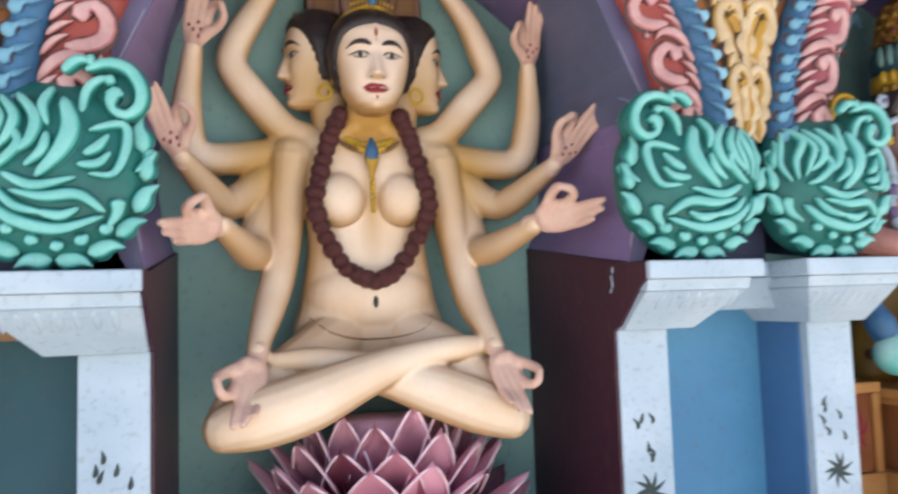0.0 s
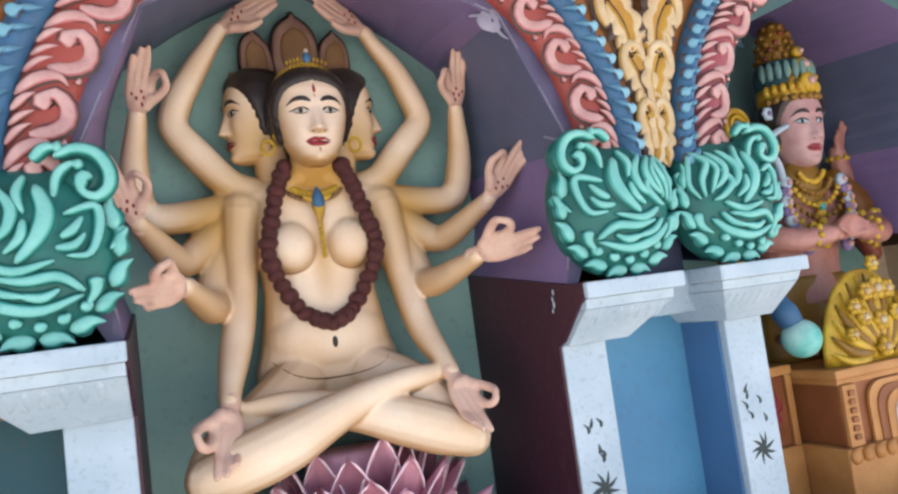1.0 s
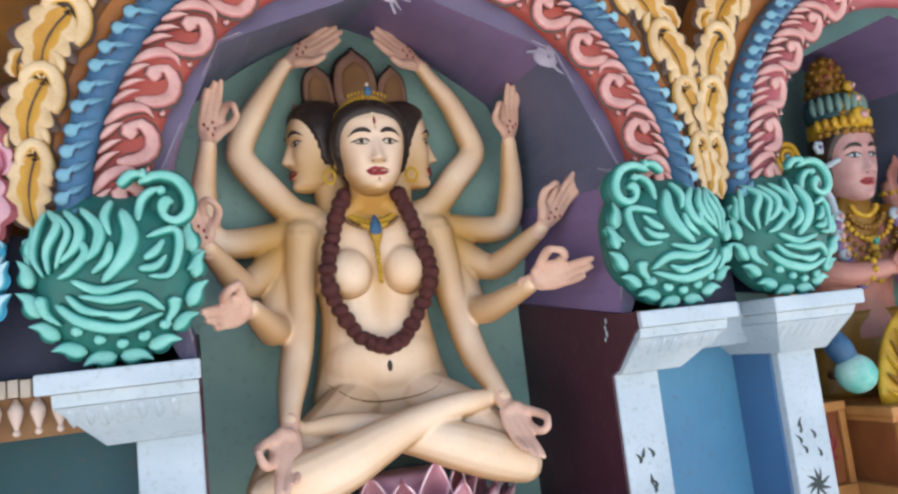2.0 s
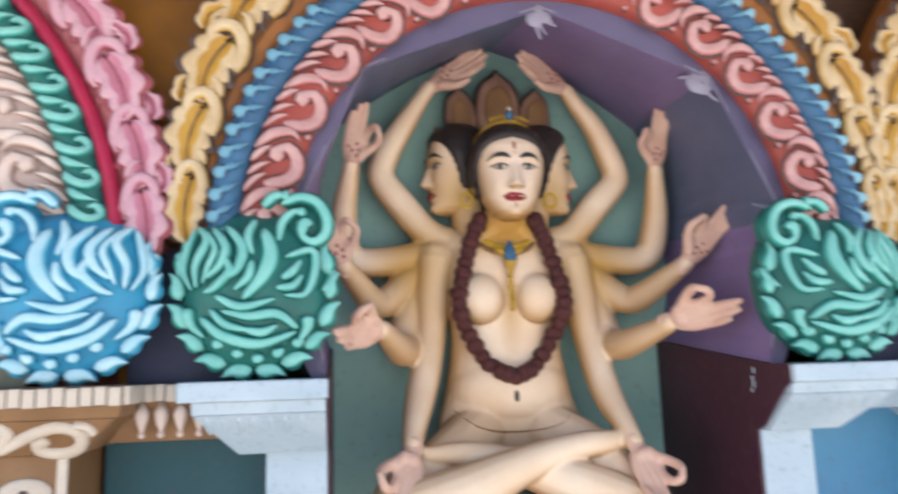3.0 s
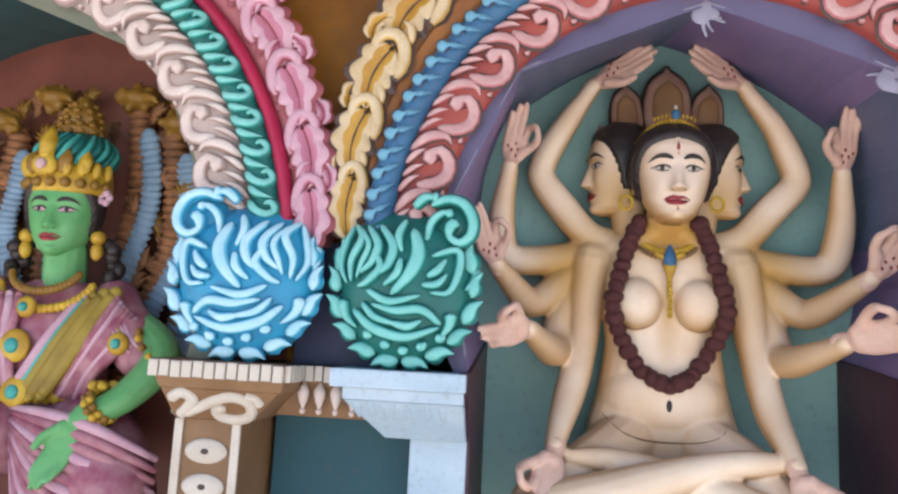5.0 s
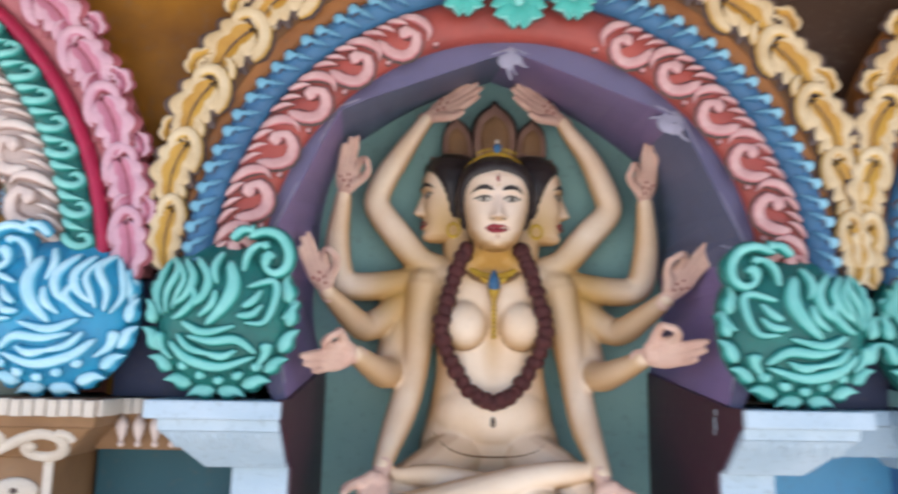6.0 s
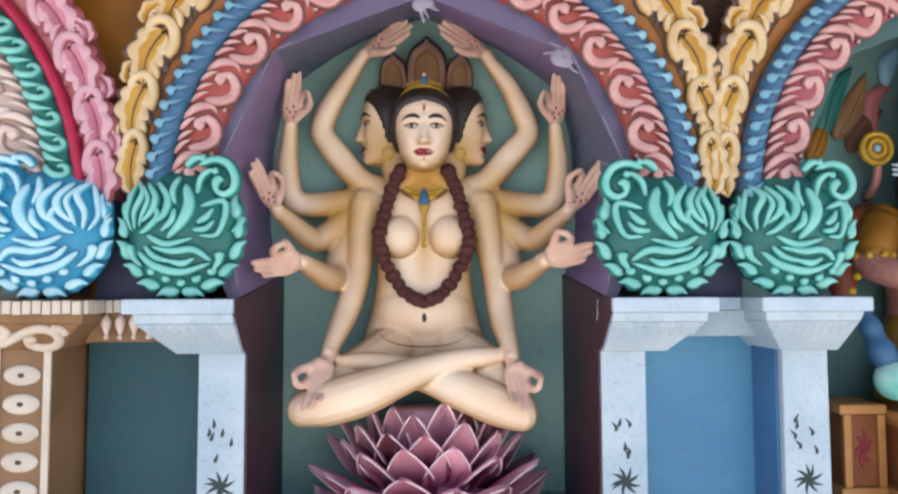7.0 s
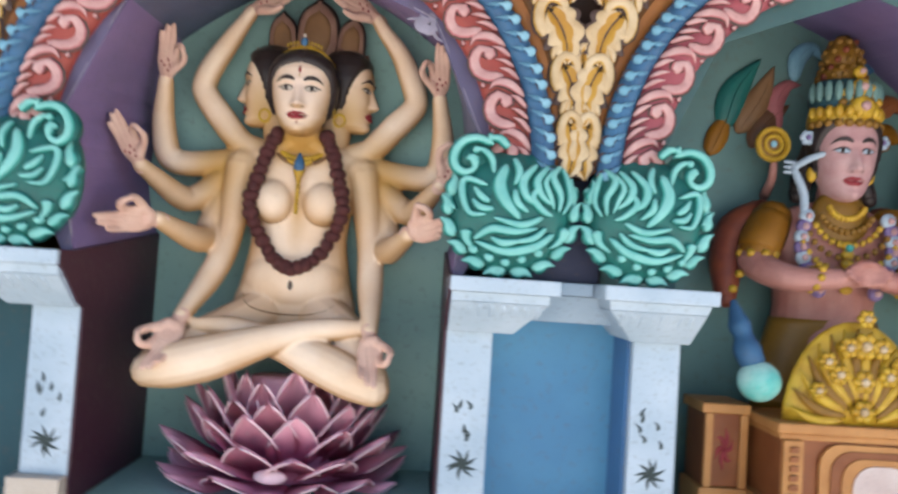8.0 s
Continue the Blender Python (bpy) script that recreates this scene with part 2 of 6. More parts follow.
def taper(bm, top, bottom, z1, z0, bevel=0.003, mat=0):
    """A block whose top rectangle (x0, x1, y0, y1) at z1 narrows to the bottom one at z0."""
    vs = []
    for (x0, x1, y0, y1), z in ((bottom, z0), (top, z1)):
        vs += [bm.verts.new(p) for p in ((x0, y0, z), (x1, y0, z), (x1, y1, z), (x0, y1, z))]
    fs = [bm.faces.new([vs[i] for i in q]) for q in ((3, 2, 1, 0), (4, 5, 6, 7), (0, 1, 5, 4), (1, 2, 6, 5), (2, 3, 7, 6), (3, 0, 4, 7))]
    for f in fs:
        f.material_index = mat
    if bevel:
        bmesh.ops.bevel(bm, geom=list({e for f in fs for e in f.edges}), offset=bevel, segments=2, profile=0.6, affect="EDGES", material=mat)


def ball(bm, c, r, mat=0, seg=16, rot=None):
    r = r if isinstance(r, (tuple, list)) else (r, r, r)
    m = Matrix.Translation(c) @ (rot or Matrix.Identity(4)) @ Matrix.Diagonal((*r, 1))
    k = max(4, seg * 2 // 3)
    north, south = bm.verts.new(m @ Vector((0, 0, 1))), bm.verts.new(m @ Vector((0, 0, -1)))
    rings = []
    for i in range(1, k):
        z, w = math.cos(math.pi * i / k), math.sin(math.pi * i / k)
        rings.append([bm.verts.new(m @ Vector((w * math.cos(math.tau * j / seg), w * math.sin(math.tau * j / seg), z))) for j in range(seg)])
    faces = []
    for j in range(seg):
        n = (j + 1) % seg
        faces.append(bm.faces.new((north, rings[0][j], rings[0][n])))
        faces.append(bm.faces.new((south, rings[-1][n], rings[-1][j])))
        for p, q in zip(rings, rings[1:]):
            faces.append(bm.faces.new((p[j], q[j], q[n], p[n])))
    for f in faces:
        f.material_index = mat


def spline(pts, n):
    """n points along a smooth curve through pts (any dimension)."""
    p = [np.array(q, float) for q in pts]
    p = [2 * p[0] - p[1]] + p + [2 * p[-1] - p[-2]]
    out = []
    for i in range(n):
        u = i / (n - 1) * (len(p) - 3)
        k = min(int(u), len(p) - 4)
        f = u - k
        a, b, c, d = p[k:k + 4]
        out.append(0.5 * (2 * b + (c - a) * f + (2 * a - 5 * b + 4 * c - d) * f * f + (3 * b - a - 3 * c + d) * f ** 3))
    return out


def limb(bm, pts, mat=0, n=18, seg=12, flat=1.0):
    """A round limb through pts (x, y, z, r)."""
    cs = spline(pts, n)
    rings = []
    for i, c in enumerate(cs):
        t = Vector((cs[min(i + 1, n - 1)] - cs[max(i - 1, 0)])[:3]).normalized()
        a = t.cross(Vector((0, 1, 0.02))).normalized()
        b = t.cross(a)
        r = max(c[3], 0.002)
        rings.append([bm.verts.new(Vector(c[:3]) + a * r * math.cos(k * math.tau / seg) + b * r * flat * math.sin(k * math.tau / seg)) for k in range(seg)])
    for p, q in zip(rings, rings[1:]):
        for k in range(seg):
            bm.faces.new((p[k], p[(k + 1) % seg], q[(k + 1) % seg], q[k])).material_index = mat
    bm.faces.new(rings[0][::-1]).material_index = mat
    bm.faces.new(rings[-1]).material_index = mat
    for end in (0, -1):
        r = max(cs[end][3], 0.002)
        ball(bm, cs[end][:3], (r * 0.98, r * 0.98 * max(flat, 0.5), r * 0.98), mat, 10)


def stroke(bm, surf, pts, w, h, mat=0, n=13, lift=0.0, shape="curl", seg=6):
    """A raised brush-like ridge along a curve on a surface: surf(u, v) gives place and normal. shape sets how its width runs."""
    cs = spline(pts, n)
    rows = []
    for i, c in enumerate(cs):
        p, nn = surf(c[0], c[1])
        q0, _ = surf(*cs[max(i - 1, 0)][:2])
        q1, _ = surf(*cs[min(i + 1, n - 1)][:2])
        t = (q1 - q0).normalized()
        s = nn.cross(t).normalized()
        f = i / (n - 1)
        k = {"curl": 0.35 + 0.65 * math.sin(math.pi * min(1, 0.15 + f * 0.95)) ** 0.8 if f < 0.8 else 0.75 + 0.35 * math.sin((f - 0.8) / 0.2 * math.pi),
             "leaf": math.sin(math.pi * (0.06 + 0.92 * f) ** 0.75),
             "even": 1.0,
             "drop": (1 - f) ** 0.7 * (1.0 if f > 0.12 else (0.5 + f * 4.2)) + 0.08}[shape]
        if i in (0, n - 1):
            k *= 0.45
        rows.append([bm.verts.new(p + s * (w * k * math.cos(math.pi * j / (seg - 1))) + nn * (lift + h * (0.45 + 0.55 * k) * math.sin(math.pi * j / (seg - 1)) ** 0.6)) for j in range(seg)])
    for a, b in zip(rows, rows[1:]):
        for j in range(seg - 1):
            bm.faces.new((a[j], b[j], b[j + 1], a[j + 1])).material_index = mat
    bm.faces.new(rows[0]).material_index = mat
    bm.faces.new(rows[-1][::-1]).material_index = mat


RIDGE = ((1.34, 0.0), (1.18, 0.06), (0.98, 0.52), (0.74, 0.96), (0.26, 1.12), (-0.26, 1.12), (-0.74, 0.96), (-0.98, 0.52), (-1.18, 0.06), (-1.34, 0.0))
TONES = (0, 0, 1, 2, 2, 2, 1, 0, 0)


def swell(shape, f):
    """How a ridge's width runs from root (0) to tip (1)."""
    if shape == "curl":
        return 0.35 + 0.65 * math.sin(math.pi * min(1, 0.15 + f * 0.95)) ** 0.8 if f < 0.75 else 0.62 + 0.55 * math.sin((f - 0.75) / 0.25 * math.pi)
    if shape == "leaf":
        return math.sin(math.pi * (0.06 + 0.92 * f) ** 0.75)
    if shape == "comma":
        return 1.15 if f < 0.3 else 1.15 - 0.30 * (f - 0.3) if f < 0.75 else 1.015 - 2.2 * (f - 0.75)
    if shape == "lobe":
        return 0.50 + 0.62 * math.sin(math.pi * min(1, 0.10 + f * 0.9)) ** 1.2
    if shape == "bead":
        return max(math.sqrt(max(0.0, 1 - ((f - 0.27) / 0.30) ** 2)), 0.72 * (1 - f) + 0.10)
    return (1 - f) ** 0.7 * (1.0 if f > 0.12 else 0.5 + f * 4.2) + 0.08


LEAF = ((1.16, 0.0, 0), (1.04, 0.16, 0), (0.90, 0.66, 1), (0.66, 0.98, 1), (0.40, 0.86, 2), (0.13, 0.52, 2), (0.05, 0.16, 0), (-0.05, 0.16, 2), (-0.13, 0.52, 2), (-0.40, 0.86, 1), (-0.66, 0.98, 1), (-0.90, 0.66, 0), (-1.04, 0.16, 0), (-1.16, 0.0, 0))


def lobed(bm, surf, pts, w, h, lobes=3):
    """A carved acanthus leaf from root to tip: scalloped rim, sunk heart on both sides of a dark midrib."""
    n = 8 * lobes + 1
    cs = spline(pts, n)
    rows = []
    for i, c in enumerate(cs):
        f = i / (n - 1)
        p, nn = surf(c[0], c[1])
        t = (surf(*cs[min(i + 1, n - 1)][:2])[0] - surf(*cs[max(i - 1, 0)][:2])[0]).normalized()
        sd = nn.cross(t).normalized()
        k = (math.sin(math.pi * (0.10 + 0.88 * f) ** 0.72) ** 0.8) * (0.70 + 0.30 * abs(math.sin(lobes * math.pi * f + 0.35))) if i < n - 1 else 0.06
        rows.append([bm.verts.new(p + sd * (w * k * a) + t * (0.42 * w * abs(a) * k) + nn * (0.0008 + h * (0.35 + 0.65 * k) * q)) for a, q, _ in LEAF])
    for a, b in zip(rows, rows[1:]):
        for j in range(len(LEAF) - 1):
            bm.faces.new((a[j], b[j], b[j + 1], a[j + 1])).material_index = LEAF[j][2]
    bm.faces.new(rows[0]).material_index = 0
    bm.faces.new(rows[-1][::-1]).material_index = 0


def painted(bm, surf, pts, w, h, shape="curl", n=13):
    """A ridge with a dark contour (slot 0), a body tone (slot 1) and a pale crest (slot 2), in one skin."""
    if shape == "lobed":
        return lobed(bm, surf, pts, w, h)
    cs = spline(pts, n)
    rows = []
    for i, c in enumerate(cs):
        p, nn = surf(c[0], c[1])
        t = (surf(*cs[min(i + 1, n - 1)][:2])[0] - surf(*cs[max(i - 1, 0)][:2])[0]).normalized()
        sd = nn.cross(t).normalized()
        k = swell(shape, i / (n - 1)) * (0.45 if i in (0, n - 1) else 1)
        rows.append([bm.verts.new(p + sd * (w * k * a) + nn * (0.0008 + h * (0.5 + 0.5 * k) * q)) for a, q in RIDGE])
    for a, b in zip(rows, rows[1:]):
        for j in range(len(RIDGE) - 1):
            bm.faces.new((a[j], b[j], b[j + 1], a[j + 1])).material_index = TONES[j]
    bm.faces.new(rows[0]).material_index = 1
    bm.faces.new(rows[-1][::-1]).material_index = 1


# ---- setting ----
g = bmesh.new()
bmesh.ops.create_grid(g, x_segments=2, y_segments=2, size=1500)
tagged(part("ground", g, M_GROUND), "unseen ground, made pale to bounce light onto the shrine wall", "ground", kind="structure")

BAYS = {"left": (-1.45, 1.68), "centre": (0.005, 1.731), "right": (1.315, 1.731)}
EDGES = {"left": (-2.36, -0.657), "centre": (-0.657, 0.657), "right": (0.657, 1.98)}


def bay_wall(name, cx, cz, x0, x1, hole, mat, label):
    """The wall over one bay, with its arched opening, from the springing to above the arch."""
    bm = bmesh.new()
    n = 48
    top, low = 2.5, 1.5
    ring = {}
    for side, y in (("f", 0.15), ("b", 0.52)):
        ins, outs = [], []
        for i in range(n + 1):
            a = math.pi * i / n
            dx, dz = math.cos(a), math.sin(a)
            ins.append(bm.verts.new((cx + hole * dx, y, cz + hole * dz)))
            k = min((x1 - cx) / dx if dx > 1e-6 else 1e9, (x0 - cx) / dx if dx < -1e-6 else 1e9, (top - cz) / dz if dz > 1e-6 else 1e9)
            outs.append(bm.verts.new((cx + k * dx, y, cz + k * dz)))
        ins = [bm.verts.new((cx + hole, y, low))] + ins + [bm.verts.new((cx - hole, y, low))]
        outs = [bm.verts.new((x1, y, low))] + outs + [bm.verts.new((x0, y, low))]
        ring[side] = (ins, outs)
    (fi, fo), (bi, bo) = ring["f"], ring["b"]
    for i in range(len(fi) - 1):
        bm.faces.new((fi[i], fi[i + 1], fo[i + 1], fo[i]))
        bm.faces.new((bi[i + 1], bi[i], bo[i], bo[i + 1]))
        bm.faces.new((fi[i + 1], fi[i], bi[i], bi[i + 1]))
        bm.faces.new((fo[i], fo[i + 1], bo[i + 1], bo[i]))
    return tagged(part(name, bm, mat), label, "wall", kind="structure")


for key, hole, mat, lab in (("left", 0.69, M_OCHRE, "ochre and brown sprayed wall between the arches"),
                            ("centre", 0.615, M_OCHRE, "ochre brown painted wall over the middle arch"),
                            ("right", 0.565, M_DKBROWN, "dark brown painted wall over the arch")):
    bay_wall("wall_" + key, *BAYS[key], *EDGES[key], hole, mat, lab)

# dark brown coat on the spandrel beside the neighbouring arch
b = bmesh.new(); box(b, 0.47, 0.6568, 0.142, 0.1495, 1.95, 2.499, 0)
tagged(part("wall_spandrel", b, M_DKBROWN), "dark brown painted spandrel between two arches", "wall", kind="structure")

# plain masses that close the place: base, upper storey, rear and ends
b = bmesh.new(); box(b, -2.5, 2.15, -0.02, 0.82, 0.0, 0.85, 0.01)
tagged(part("wall_base", b, M_PLASTER), "plain plastered base course under the niches", "wall", kind="structure")
b = bmesh.new(); box(b, -2.37, 1.99, 0.60, 0.82, 0.851, 2.5, 0)
tagged(part("wall_rear", b, M_PLASTER), "plain plastered rear wall of the niches", "wall", kind="structure")
b = bmesh.new(); box(b, -2.55, -2.37, 0.0, 0.82, 0.851, 2.5, 0)
tagged(part("wall_west", b, M_PLASTER), "plain end wall of the shrine", "wall", kind="structure")
b = bmesh.new(); box(b, 1.99, 2.15, 0.0, 0.82, 0.851, 2.5, 0)
tagged(part("wall_east", b, M_PLASTER), "plain end wall of the shrine", "wall", kind="structure")
# unseen overhang, lengthened to keep skylight off the upper ornaments
b = bmesh.new(); box(b, -2.55, 2.15, -0.66, 0.82, 2.5, 2.6, 0.02)
tagged(part("shade_overhang", b, M_PLASTER), "unseen overhang added to shade the upper arches", "eave", kind="structure")


def jamb(x, toward, mat, name="wall_jamb"):
    """The side of a niche, from the bracket's edge to the back panel."""
    bm = bmesh.new()
    prof = [(0.012, 1.468), (0.012, 1.4995), (0.082, 1.4995), (0.558, 1.562), (0.558, 0.851), (0.135, 0.851), (0.135, 1.375), (0.11, 1.385), (0.035, 1.455)]
    a = [bm.verts.new((x + toward * 0.001, y, z)) for y, z in prof]
    c = [bm.verts.new((x + toward * 0.016, y, z)) for y, z in prof]
    bm.faces.new(a); bm.faces.new(c[::-1])
    for i in range(len(prof)):
        j = (i + 1) % len(prof)
        bm.faces.new((a[j], a[i], c[i], c[j]))
    bmesh.ops.recalc_face_normals(bm, faces=bm.faces)
    return tagged(part(name, bm, mat), "deep maroon painted side of the niche", "wall", kind="structure")


jamb(-0.3995, -1, M_MAROON); jamb(0.3995, 1, M_MAROON)


def vault(name, cx, cz, rear, depth, tones, mats, label, size=1.0):
    """The flat facets of a niche's vault, from just behind the round arch to the back panel. tones: a slot for each facet, from the left foot over the crown to the right foot."""
    root = thing(name, label, "vault", (0, 0, 0), kind="structure")
    corner = [(0.0, 0.460), (0.336, 0.328), (0.466, 0.044), (0.412, -0.231)]
    full = lambda h: [(-x * size, z * size) for x, z in h[:0:-1]] + [(x * size, z * size) for x, z in h]
    f, r = full(corner), full(rear)
    for i in range(6):
        bm = bmesh.new()
        a, b2 = f[i], f[i + 1]
        n = 6
        rows = []
        for k in range(n + 1):
            q = k / n
            mid = math.sin(math.pi * q)
            c = (a[0] + (b2[0] - a[0]) * q, a[1] + (b2[1] - a[1]) * q)
            d = (r[i][0] + (r[i + 1][0] - r[i][0]) * q, r[i][1] + (r[i + 1][1] - r[i][1]) * q)
            push = 1 + 0.045 * mid
            rows.append((bm.verts.new((cx + c[0], 0.083, cz + c[1])), bm.verts.new((cx + d[0] * push, depth, cz + d[1] * (push if d[1] > 0 else 1)))))
        for p, q in zip(rows, rows[1:]):
            bm.faces.new((p[0], q[0], q[1], p[1])).material_index = tones[i]
        # lip that closes the facet against the round arch
        a0, a1 = math.atan2(a[1], a[0]), math.atan2(b2[1], b2[0])
        if a0 < -1.57:
            a0 += math.tau
        for k in range(n):
            pts = []
            for kk in (k, k + 1):
                g2 = a0 + (a1 - a0) * kk / n
                pts.append(bm.verts.new((cx + 0.490 * size * math.cos(g2), 0.080, cz + 0.490 * size * math.sin(g2))))
            bm.faces.new((pts[0], pts[1], rows[k + 1][0], rows[k][0])).material_index = 2
        bmesh.ops.recalc_face_normals(bm, faces=bm.faces)
        bmesh.ops.solidify(bm, geom=bm.faces[:], thickness=0.005)
        part("facet", bm, mats, root)
    return root


REAR = [(0.0, 0.595), (0.385, 0.385), (0.440, 0.080), (0.413, -0.172)]
REAR_SIDE = [(0.0, 0.521), (0.345, 0.379), (0.436, 0.109), (0.363, -0.174)]
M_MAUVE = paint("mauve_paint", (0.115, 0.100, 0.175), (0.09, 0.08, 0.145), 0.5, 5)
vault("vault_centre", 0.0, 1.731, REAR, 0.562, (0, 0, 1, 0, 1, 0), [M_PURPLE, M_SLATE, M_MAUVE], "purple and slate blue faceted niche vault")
vault("vault_right", 1.315, 1.731, REAR, 0.562, (1, 1, 1, 0, 1, 0), [M_PURPLE, M_SLATE, M_TEALDK], "purple and slate blue faceted niche vault")
M_OLIVEGREY = paint("olive_grey_paint", (0.20, 0.19, 0.13), (0.14, 0.15, 0.11), 0.5, 4)
vault("vault_left", *BAYS["left"], REAR_SIDE, 0.468, (0, 2, 1, 2, 2, 0), [M_REDBROWN, M_TEALDK, M_OLIVEGREY], "red-brown, teal and olive niche vault behind the ivory arch", 1.215)

for nm, cx, mat, lab in (("wall_back_centre", 0.0, M_TEALBACK, "sage teal back panel of the middle niche"),
                         ("wall_back_right", 1.315, M_SAGEDIM, "sage teal back panel behind the crowned statue"),
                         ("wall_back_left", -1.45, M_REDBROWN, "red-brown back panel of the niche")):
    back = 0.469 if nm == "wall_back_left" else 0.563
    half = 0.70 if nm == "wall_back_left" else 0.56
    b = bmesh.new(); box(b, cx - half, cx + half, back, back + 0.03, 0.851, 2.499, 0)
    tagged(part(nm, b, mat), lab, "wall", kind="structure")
b = bmesh.new(); box(b, -0.398, 0.398, 0.136, 0.561, 0.851, 0.944, 0.003)
tagged(part("floor_niche", b, M_TEALBACK), "teal painted floor of the niche", "floor", kind="structure")


def splash(x, y, z, r, seed):
    """A splash of grey paint: a blot with rays."""
    rnd = random.Random(seed)
    bm = bmesh.new()
    for i in range(5):
        a = rnd.uniform(0, math.tau); d = r * rnd.uniform(0.1, 0.6)
        ball(bm, (d * math.cos(a), 0, d * math.sin(a)), (r * rnd.uniform(0.5, 0.8), 0.003, r * rnd.uniform(0.4, 0.7)), 0, 10)
    for i in range(9):
        a = rnd.uniform(0, math.tau); d = r * rnd.uniform(1.0, 1.9)
        limb(bm, [(0, 0, 0, r * 0.22), (d * 0.6 * math.cos(a), 0, d * 0.6 * math.sin(a), r * 0.12), (d * math.cos(a + 0.2), 0, d * math.sin(a + 0.2), r * 0.05)], 0, 6, 6, 0.2)
    ob = part("paint_splash", bm, M_SPOT, smooth=True)
    ob.location = (x, y, z)
    return tagged(ob, "grey paint blot at the vault's crease", "paint blot", "paint blots on the vault")


def seam(parent, cx, cz):
    """Pale lines where the vault's facets meet the lip, one a facet."""
    corner = [(-0.412, -0.20), (-0.466, 0.044), (-0.336, 0.328), (0.0, 0.460), (0.336, 0.328), (0.466, 0.044), (0.412, -0.20)]
    for (x0, z0), (x1, z1) in zip(corner, corner[1:]):
        bm = bmesh.new()
        limb(bm, [(cx + x0, 0.076, cz + z0, 0.0016), (cx + (x0 + x1) / 2, 0.0765, cz + (z0 + z1) / 2 + 0.002, 0.0013), (cx + x1, 0.076, cz + z1, 0.0017)], 0, 9, 6)
        part("seam", bm, M_SPOT, parent, "pale painted seam", True)


seam(bpy.data.objects["vault_centre"], 0.0, 1.731)


# ---- arches ----
def band(cx, cz, r0, r1, y0, bulge, mat, a0=-14, a1=194, back=0.155, grow=None, inner=None, seg=90):
    """A moulded ring: its front swells by bulge between the two radii. grow: how the outer radius widens with height."""
    bm = bmesh.new()
    rows = []
    k = 7
    for i in range(seg + 1):
        a = radians(a0 + (a1 - a0) * i / seg)
        ro = grow(a) if grow else r1
        ri = inner(a) if inner else r0
        row = [bm.verts.new((cx + ri * math.cos(a), back, cz + ri * math.sin(a)))]
        for j in range(k):
            f = j / (k - 1)
            r = ri + (ro - ri) * f
            row.append(bm.verts.new((cx + r * math.cos(a), y0 - bulge * (1 - (2 * f - 1) ** 2), cz + r * math.sin(a))))
        row.append(bm.verts.new((cx + ro * math.cos(a), back, cz + ro * math.sin(a))))
        rows.append(row)
    for p, q in zip(rows, rows[1:]):
        for j in range(len(p) - 1):
            bm.faces.new((p[j], q[j], q[j + 1], p[j + 1]))
    bm.faces.new(rows[0]); bm.faces.new(rows[-1][::-1])
    bmesh.ops.recalc_face_normals(bm, faces=bm.faces)
    return bm


def polar(r0, r1, y0, bulge, flip, rm=None):
    """Surface of a band near its right foot: u metres along, v from 0 (inner) to 1 (outer)."""
    rm = rm or (r0 + r1) / 2

    def surf(u, v):
        a, r = u / rm, r0 + (r1 - r0) * v
        p = Vector((r * math.cos(a) * (-1 if flip else 1), y0 - bulge * (1 - (2 * min(max(v, 0), 1) - 1) ** 2), r * math.sin(a)))
        return p, Vector((0, -1, 0))
    return surf


SCROLL = [("curl", [(-0.008, 0.60), (0.000, 0.28), (0.022, 0.07), (0.050, 0.10), (0.064, 0.34), (0.050, 0.50), (0.034, 0.42)], 0.0128),
          ("leaf", [(-0.024, 1.00), (-0.002, 0.80), (0.010, 0.58)], 0.0062),
          ("leaf", [(0.004, 0.98), (0.020, 0.78), (0.030, 0.58)], 0.0056),
          ("leaf", [(0.026, 0.99), (0.046, 0.82), (0.058, 0.64)], 0.0068),
          ("leaf", [(0.050, 0.99), (0.078, 0.72), (0.092, 0.38), (0.082, 0.16)], 0.0100),
          ("leaf", [(0.092, 0.08), (0.098, 0.05), (0.104, 0.07)], 0.0050)]
SHELL = [("bead", [(-0.004, 0.84), (0.006, 0.75), (0.014, 0.58), (0.026, 0.38)], 0.0132),
         ("leaf", [(0.012, 0.52), (0.022, 0.32), (0.034, 0.10)], 0.0060)]
HOOKED = [("comma", [(0.046, 0.08), (0.026, 0.30), (0.014, 0.66), (0.022, 0.92), (0.036, 0.84), (0.033, 0.64)], 0.0072),
          ("leaf", [(0.018, 0.10), (-0.002, 0.40), (-0.014, 0.90)], 0.0080)]
ACANTHUS = [("comma", [(-0.004, 0.03), (0.030, 0.08), (0.056, 0.28), (0.063, 0.54), (0.050, 0.76), (0.031, 0.78), (0.026, 0.64)], 0.0084),
            ("lobed", [(0.044, 0.44), (0.006, 0.50), (-0.034, 0.47), (-0.076, 0.30)], 0.0370),
            ("lobed", [(0.034, 0.90), (0.054, 1.04), (0.074, 1.00), (0.092, 0.82)], 0.0165),
            ("leaf", [(0.066, 0.16), (0.086, 0.36), (0.090, 0.60)], 0.0064)]
PLUME = ACANTHUS


